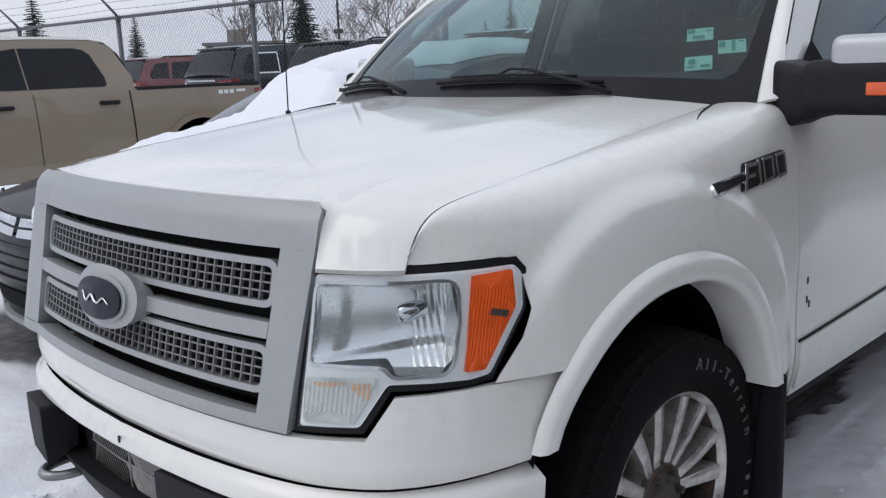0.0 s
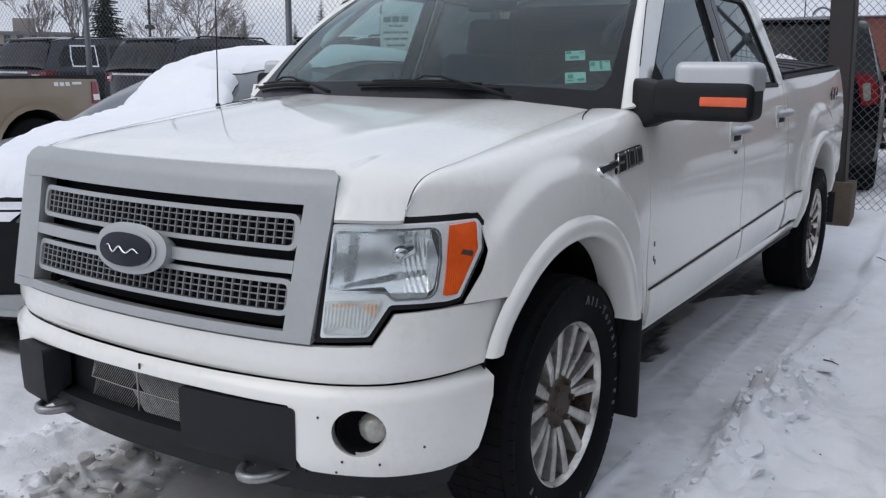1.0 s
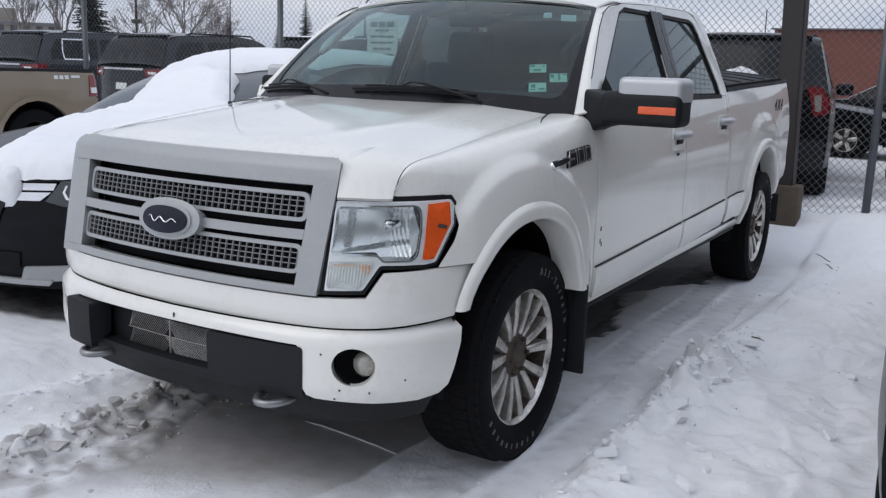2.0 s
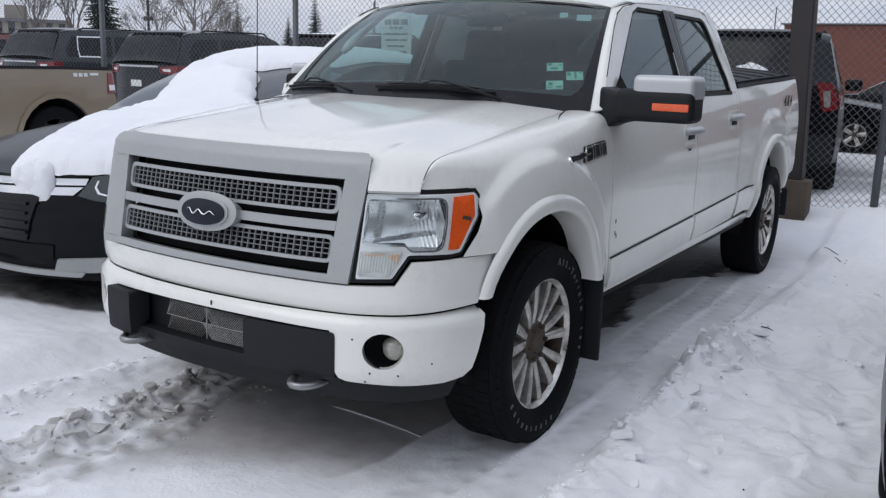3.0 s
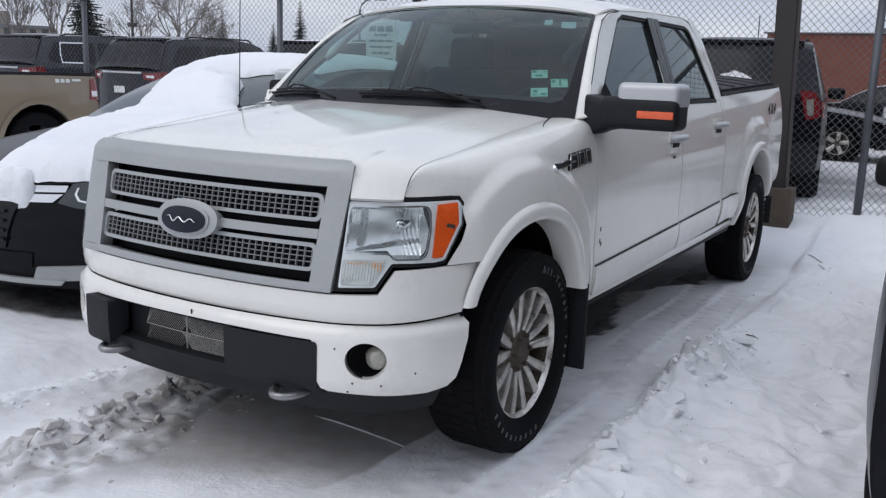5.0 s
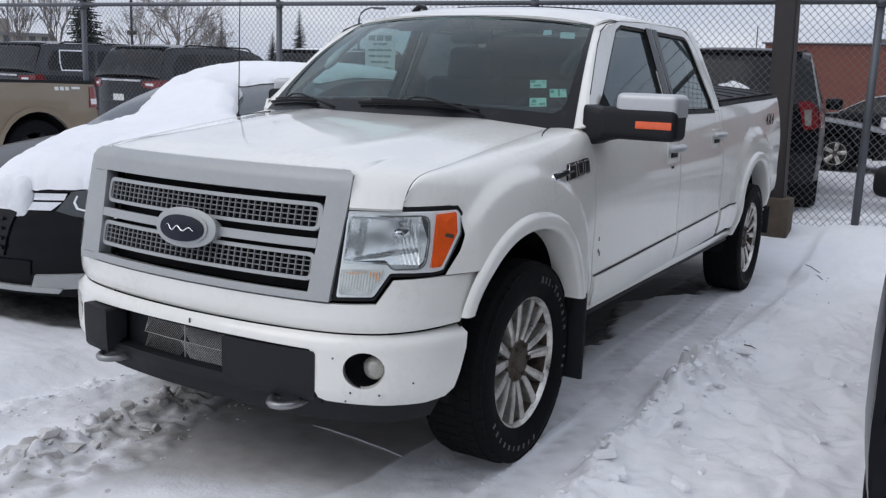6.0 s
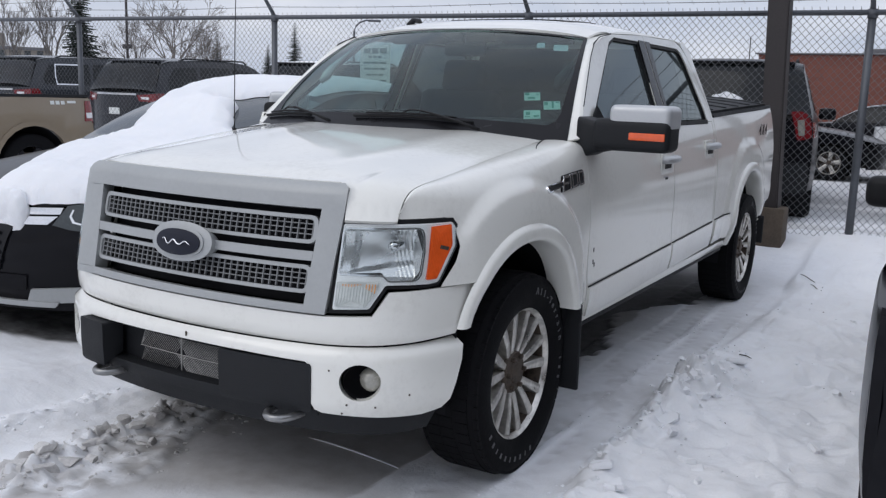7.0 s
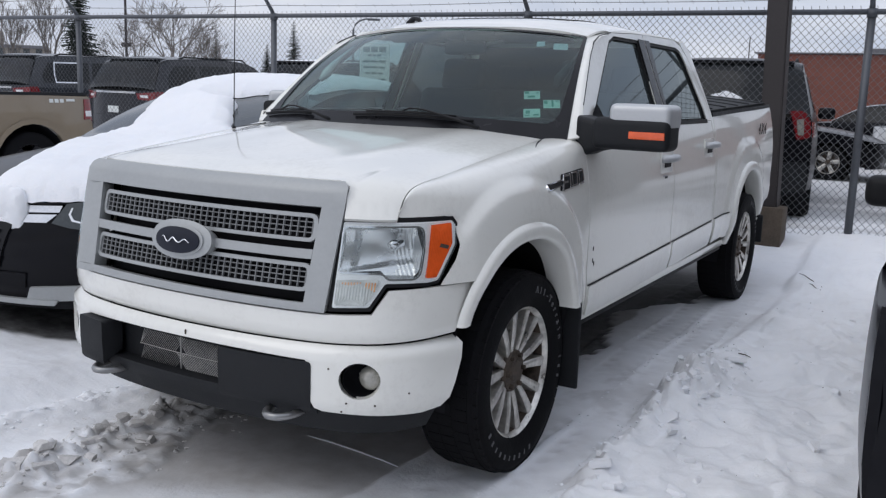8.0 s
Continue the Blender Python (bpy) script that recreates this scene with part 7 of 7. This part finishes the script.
    for s in (1, -1):
        bm = bmesh.new()
        xr = W / 2 - 0.34 * 0.62 * k - 0.10
        tube(bm, [(s * xr, 2.1, 1.74 * k), (s * xr, 2.2, 1.80 * k), (s * xr, L - 1.1, 1.79 * k), (s * xr, L - 0.95, 1.74 * k)], 0.018, 6)
        ob = part("roof_rail", bm, M_SEAL, None, "black roof rail", smooth=True)
        ob.parent = v
        bm = bmesh.new()
        box(bm, (s * (W / 2 + 0.10), 1.75, 1.16 * k), (0.22, 0.14, 0.16), 0.05, 3)
        ob = part("door_mirror", bm, paint_m, None, "door mirror", auto=50)
        ob.parent = v
    bm = bmesh.new()
    tube(bm, [(0.05, L - 0.24, 1.18 * k), (-0.25, L - 0.30, 1.30 * k)], 0.010, 5)
    ob = part("rear_wiper", bm, M_SEAL, None, "rear wiper")
    ob.parent = v
    if dress == "tall":
        snow_cap("snow_patch", v, [(-0.19, L - 0.22), (0.17, L - 0.22), (0.15, L - 0.245), (0.07, L - 0.25), (0.03, L - 0.265), (-0.08, L - 0.26), (-0.13, L - 0.245)], lambda x, y: Vector((x, y, cr([(L - 0.50, 1.62 * k), (L - 0.40, 1.52 * k), (L - 0.26, 1.28 * k), (L - 0.18, 1.16 * k)], y) + 0.10)), 0.035, "snow on the rear wiper", 4, 0.02)
        bm = bmesh.new()
        tube(bm, [(-0.12, L - 1.6, 1.76 * k), (-0.12, L - 1.55, 2.08 * k)], 0.006, 5)
        ob = part("aerial", bm, M_SEAL, None, "roof aerial")
        ob.parent = v
    return v


GB = 0.20
suv("black_suv", "black sport utility vehicle with red tail lamps behind the fence", (-0.74, 12.87, GB), 188.5, M_BLACKPAINT, 5.0, 2.0, 1.80, "tall", group="vehicles behind the fence")
suv("charcoal_suv", "charcoal sport utility vehicle parked behind the fence", (-11.4, 14.2, GB), 180, M_DARKPAINT, 4.9, 1.95, 1.76, group="vehicles behind the fence")
suv("long_suv", "dark grey sport utility vehicle with roof rails behind the fence", (-15.0, 14.6, GB), 180, M_NAVYPAINT, 5.3, 2.0, 1.79, "outline", group="vehicles behind the fence")
suv("dark_suv", "dark sport utility vehicle with a snowy roof behind the fence", (-8.6, 15.6, GB), 180, M_BLACKPAINT, 4.8, 1.9, 1.80, group="vehicles behind the fence", roof_m=M_FRESH)
suv("red_suv", "dark red sport utility vehicle behind the fence", (-20.7, 15.0, GB), 180, M_REDPAINT, 4.7, 1.9, 1.70, group="vehicles behind the fence")


def sedan(name, label, at, yaw, paint_m, L=4.7, W=1.83, group=""):
    return vehicle(name, label, "car", at, yaw, L, W, paint_m,
        [(0.0, 0.68), (0.3, 0.80), (0.8, 0.90), (1.35, 0.97)], [(1.35, 0.98), (1.8, 1.25), (2.15, 1.40), (2.5, 1.455), (3.0, 1.44), (3.4, 1.36), (3.8, 1.16), (4.05, 1.02)], 0.97, 0.92, L - 0.98, 0.335,
        windows=(((1.85, 1.01), (2.25, 1.33), (2.62, 1.37), (2.66, 1.01)), ((2.74, 1.01), (2.72, 1.37), (3.2, 1.33), (3.6, 1.08), (3.6, 1.01))), nose_in=0.28, tail_in=0.2, group=group)


# the dark car on the near side of the lane
near, sfn, ffn, rfn = sedan("dark_sedan", "black sedan parked on the snow across from the pickup", (3.13, 4.95, 0.03), 180, M_BLACKPAINT, 4.8, 1.86)
for s in (1, -1):
    bm = bmesh.new()
    box(bm, (s * 1.075, 1.72, 1.02), (0.25, 0.16, 0.17), 0.065, 5)
    tube(bm, [(s * 0.86, 1.70, 0.97), (s * 0.98, 1.71, 0.99)], 0.035, 8)
    ob = part("door_mirror", bm, M_SEAL, None, "black door mirror", auto=60)
    ob.parent = near
    pol = [(s * 0.70, 0.60), (s * 0.99, 0.64), (s * 0.99, 0.74), (s * 0.72, 0.70)]
    local_panel("headlamp", pol if s > 0 else pol[::-1], lambda u, z: ffn(u, z) + Vector((0, -0.010, 0)), M_REFLECT, near, "clear headlamp", step=(0.05, 0.03), lip=0.012)
    local_panel("sill_strip", [(1.4, 0.31), (3.3, 0.31), (3.3, 0.345), (1.4, 0.345)], lambda y, z: sfn(y, z) + Vector((0.008, 0, 0)), M_CHROME, near, "chrome sill strip", step=(0.3, 0.05), lip=0.01, mirror=s < 0)
local_panel("grille", [(-0.5, 0.42), (0.5, 0.42), (0.5, 0.66), (-0.5, 0.66)], lambda u, z: ffn(u, z) + Vector((0, -0.012, 0)), M_VOID, near, "black grille", step=(0.1, 0.06), lip=0.02)

# cars across the far lot
for i, (x, y, yaw, m, lab) in enumerate(((0.92, 17.5, 90, M_BLACKPAINT, "black sedan across the far lot"), (5.0, 21.6, 90, M_WHITE2, "white sedan across the far lot"), (3.2, 24.0, 90, M_BLACKPAINT, "dark sedan across the far lot"))):
    sedan("parked_car", lab, (x, y, 0.03), yaw, m, group="cars across the far lot")


# ---- distance ----


def brick_material():
    m, nt, b = mat_new("red_brick")
    br = nt.nodes.new("ShaderNodeTexBrick")
    tc = nt.nodes.new("ShaderNodeTexCoord")
    mp = nt.nodes.new("ShaderNodeMapping")
    mp.inputs["Rotation"].default_value = (radians(90), 0, 0)
    nt.links.new(tc.outputs["Object"], mp.inputs[0])
    nt.links.new(mp.outputs[0], br.inputs["Vector"])
    br.inputs["Scale"].default_value = 1.0
    br.inputs["Brick Width"].default_value = 0.4
    br.inputs["Row Height"].default_value = 0.2
    br.inputs["Mortar Size"].default_value = 0.012
    br.inputs["Color1"].default_value = (0.20, 0.064, 0.043, 1)
    br.inputs["Color2"].default_value = (0.165, 0.053, 0.036, 1)
    br.inputs["Mortar"].default_value = (0.155, 0.075, 0.057, 1)
    stain = noise_node(nt, 0.5, 5)
    nt.links.new(mixc(nt, math_node(nt, "MULTIPLY", stain, 0.5), br.outputs[0], (0.10, 0.040, 0.030)), b.inputs["Base Color"])
    b.inputs["Roughness"].default_value = 0.9
    return m


M_BRICK = brick_material()
M_BEIGE = simple("beige_render", (0.30, 0.27, 0.235), 0.9, 0, 0.15, 1.0)
M_ROOFING = simple("grey_roof_edge", (0.16, 0.16, 0.17), 0.7, 0.2, 0.2, 1.0)


def brick_hall():
    h = thing("brick_building", (2, 42, 0.1), "low red brick building with a flat roof", "building")
    bm = bmesh.new()
    box(bm, (9, 46, 1.75), (30.6, 12, 3.5))
    part("wall", bm, M_BRICK, h, "red brick wall")
    bm = bmesh.new()
    box(bm, (9, 46, 3.55), (30.9, 12.3, 0.06), 0.02, 1)
    part("roof_edge", bm, M_ROOFING, h, "dark metal roof edge")
    bm = bmesh.new()
    box(bm, (-8.6, 48, 1.5), (6.0, 10, 3.0))
    part("low_wing", bm, M_BRICK, h, "lower brick wing")
    bm = bmesh.new()
    box(bm, (-1.2, 44, 3.75), (2.2, 2, 0.35), 0.03, 1)
    part("roof_unit", bm, M_ROOFING, h, "rooftop unit", auto=40)
    bm = bmesh.new()
    tube(bm, [(-5.6 + 0.4 * math.cos(t), 41, 3.6 + 0.4 * math.sin(t)) for t in [math.pi * k / 8 for k in range(9)]], 0.05, 6)
    part("vent_hoop", bm, M_ROOFING, h, "bent roof vent pipe", smooth=True)
    return h


brick_hall()


def block_of_flats(at, L, D, H, yaw, label):
    h = thing("distant_building", (0, 0, 0), label, "building")
    bm = bmesh.new()
    box(bm, (0, 0, H / 2), (L, D, H), 0.05, 1)
    part("wall", bm, M_BEIGE, h)
    bm = bmesh.new()
    box(bm, (0, 0, H + 0.15), (L + 0.8, D + 0.8, 0.4))
    part("roof", bm, M_ROOFING, h, "dark flat roof")
    bm = bmesh.new()
    box(bm, (-L * 0.1, 0, H + 1.2), (L * 0.25, D * 0.5, 2.0))
    part("roof_house", bm, M_BEIGE, h)
    n = 7
    for f in range(4):
        for i in range(n):
            bm = bmesh.new()
            box(bm, (-L / 2 + L * (i + 0.5) / n, -D / 2 - 0.03, 2.0 + f * (H - 2) / 4), (L / n * 0.5, 0.12, 1.3))
            part("window", bm, M_CARGLASS2, h)
    h.matrix_basis = pose(*at, 0, 0, yaw)
    return h


block_of_flats((-116, 78, 0), 11, 9, 5.2, 54, "beige block of flats far beyond the fence")
block_of_flats((-72, 106, 0), 9, 8, 4.2, 35, "low beige building far beyond the fence")


def leafless(name, at, height, spread, seed, label, lean=0.0):
    """A bare deciduous tree: a trunk that forks again and again into thin twigs."""
    r = random.Random(seed)
    root = thing(name, (0, 0, 0), label, "tree", "bare trees")
    bm = bmesh.new()
    tw = bmesh.new()

    def grow(p, d, length, rad, depth):
        q = p + d * length
        midp = p.lerp(q, 0.5) + Vector((r.uniform(-1, 1), r.uniform(-1, 1), 0)) * length * 0.06
        tube(bm if depth < 2 else tw, [p, midp, q], [rad, rad * 0.85, rad * 0.68], 6 if depth < 2 else 4, caps=False)
        if depth >= 6:
            return
        for i in range(r.choice((2, 3, 3)) if depth else 5):
            ax = Vector((r.uniform(-1, 1), r.uniform(-1, 1), r.uniform(-0.4, 0.4))).normalized()
            nd = (Matrix.Rotation(r.uniform(0.25, 0.70) * spread, 3, ax) @ d).normalized()
            nd = (nd + Vector((0, 0, 0.12))).normalized()
            start = p.lerp(q, r.uniform(0.55, 1.0)) if depth else p.lerp(q, r.uniform(0.4, 1.0))
            grow(start, nd, length * r.uniform(0.62, 0.82), max(0.008, rad * 0.60), depth + 1)

    grow(Vector((0, 0, -0.3)), Vector((lean, 0, 1)).normalized(), height * 0.28, height * 0.011, 0)
    part("trunk", bm, M_BARK, root, "grey trunk and limbs", smooth=True)
    part("bare_crown", tw, M_BARK, root, "thin bare branches", smooth=True)
    root.matrix_basis = Matrix.Translation(at)
    return root


def conifer(name, at, height, width, seed, label):
    """A spruce: drooping whorls of needled branches round a straight trunk, with gaps."""
    r = random.Random(seed)
    root = thing(name, (0, 0, 0), label, "tree", "spruces")
    bm = bmesh.new()
    tube(bm, [(0, 0, -0.3), (0, 0, height)], [height * 0.018, 0.01], 7)
    part("trunk", bm, M_BARK, root, smooth=True)
    bm = bmesh.new()
    n = int(26 + height * 4)
    for i in range(n):
        t = i / n
        z = height * (0.10 + 0.90 * t)
        for k in range(13):
            if r.random() < 0.12:
                continue
            a = r.uniform(0, 6.28)
            L = width * 0.5 * (1 - t) ** 0.85 * r.uniform(0.6, 1.12) + 0.06
            d = Vector((math.cos(a), math.sin(a), 0))
            side_v = Vector((-d.y, d.x, 0))
            for j in range(4):
                f0, f1 = j / 4, (j + 1.2) / 4
                p0, p1 = d * L * f0, d * L * f1
                z0c, z1c = z - 0.30 * L * f0 + 0.10 * L * f0**2, z - 0.30 * L * f1 + 0.10 * L * f1**2
                wd = 0.26 * L * (1.1 - f0) * r.uniform(0.7, 1.4) + 0.03
                dz = r.uniform(-0.25, 0.05) * wd
                vs = [bm.verts.new((p0.x, p0.y, z0c)), bm.verts.new((p1.x + side_v.x * wd, p1.y + side_v.y * wd, z1c + dz - wd * 0.5)), bm.verts.new((p1.x * 1.04, p1.y * 1.04, z1c)), bm.verts.new((p1.x - side_v.x * wd, p1.y - side_v.y * wd, z1c + dz - wd * 0.5))]
                bm.faces.new((vs[0], vs[1], vs[2]))
                bm.faces.new((vs[0], vs[2], vs[3]))
    part("crown", bm, M_NEEDLE, root, "dark green needled branches")
    root.matrix_basis = Matrix.Translation(at)
    return root


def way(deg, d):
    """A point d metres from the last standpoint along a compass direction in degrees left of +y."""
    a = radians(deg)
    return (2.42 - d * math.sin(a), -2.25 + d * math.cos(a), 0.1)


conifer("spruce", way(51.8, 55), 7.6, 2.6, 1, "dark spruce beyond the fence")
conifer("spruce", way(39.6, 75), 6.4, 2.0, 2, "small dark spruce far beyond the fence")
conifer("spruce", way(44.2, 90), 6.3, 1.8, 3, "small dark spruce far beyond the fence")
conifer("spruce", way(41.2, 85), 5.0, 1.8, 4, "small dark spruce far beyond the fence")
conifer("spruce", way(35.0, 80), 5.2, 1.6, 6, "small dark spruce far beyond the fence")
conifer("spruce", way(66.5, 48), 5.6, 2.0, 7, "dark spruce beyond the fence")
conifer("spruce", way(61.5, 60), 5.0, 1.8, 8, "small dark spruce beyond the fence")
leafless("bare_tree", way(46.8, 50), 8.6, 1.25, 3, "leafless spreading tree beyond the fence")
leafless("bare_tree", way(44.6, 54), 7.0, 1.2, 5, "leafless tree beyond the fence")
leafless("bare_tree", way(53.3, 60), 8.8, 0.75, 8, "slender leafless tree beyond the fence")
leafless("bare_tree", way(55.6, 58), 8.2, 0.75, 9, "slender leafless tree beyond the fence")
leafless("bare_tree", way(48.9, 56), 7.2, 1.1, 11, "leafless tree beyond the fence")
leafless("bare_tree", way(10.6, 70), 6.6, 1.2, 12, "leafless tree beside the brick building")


def street_lamp(at, h, arm, label):
    root = thing("street_lamp", (0, 0, 0), label, "street lamp")
    bm = bmesh.new()
    pts = [(0, 0, 0), (0, 0, h * 0.86)] + [(arm * (1 - math.cos(t)), 0, h * 0.86 + h * 0.13 * math.sin(t)) for t in (0.5, 0.9, 1.3, 1.57)]
    tube(bm, pts, [0.10, 0.07, 0.06, 0.055, 0.05, 0.05], 8)
    part("pole", bm, M_GALV, root, smooth=True)
    bm = bmesh.new()
    box(bm, (arm + 0.35, 0, h * 0.985), (0.8, 0.28, 0.14), 0.05, 2)
    part("lamp_head", bm, M_GALV, root, "lamp head", auto=40)
    root.matrix_basis = Matrix.Translation(at) @ Matrix.Rotation(radians(35), 4, "Z")
    return root


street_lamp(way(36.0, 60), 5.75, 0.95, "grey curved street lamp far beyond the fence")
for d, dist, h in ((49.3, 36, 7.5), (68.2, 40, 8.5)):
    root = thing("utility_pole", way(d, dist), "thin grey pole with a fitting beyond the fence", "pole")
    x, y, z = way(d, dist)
    bm = bmesh.new()
    tube(bm, [(x, y, z - 0.2), (x, y, h)], [0.05, 0.04], 8)
    part("shaft", bm, M_POLE, root, smooth=True)
    bm = bmesh.new()
    box(bm, (x, y, 2.75), (0.34, 0.2, 0.16), 0.04, 2)
    part("fitting", bm, M_POLE, root, auto=40)


# an unseen wall added past the near car to darken the pickup's side
M_BLOCKER = simple("dark_brown_blocker", (0.09, 0.078, 0.068), 0.7, 0, 0.2, 2, 0.2)
bm = bmesh.new()
box(bm, (7.8, 4.0, 2.4), (0.3, 36.0, 5.0), 0.02, 1)
w_e = part("shade_wall", bm, M_BLOCKER, None, "")
tagged(w_e, "unseen brown wall added to darken the pickup's side", "wall", "", "structure")
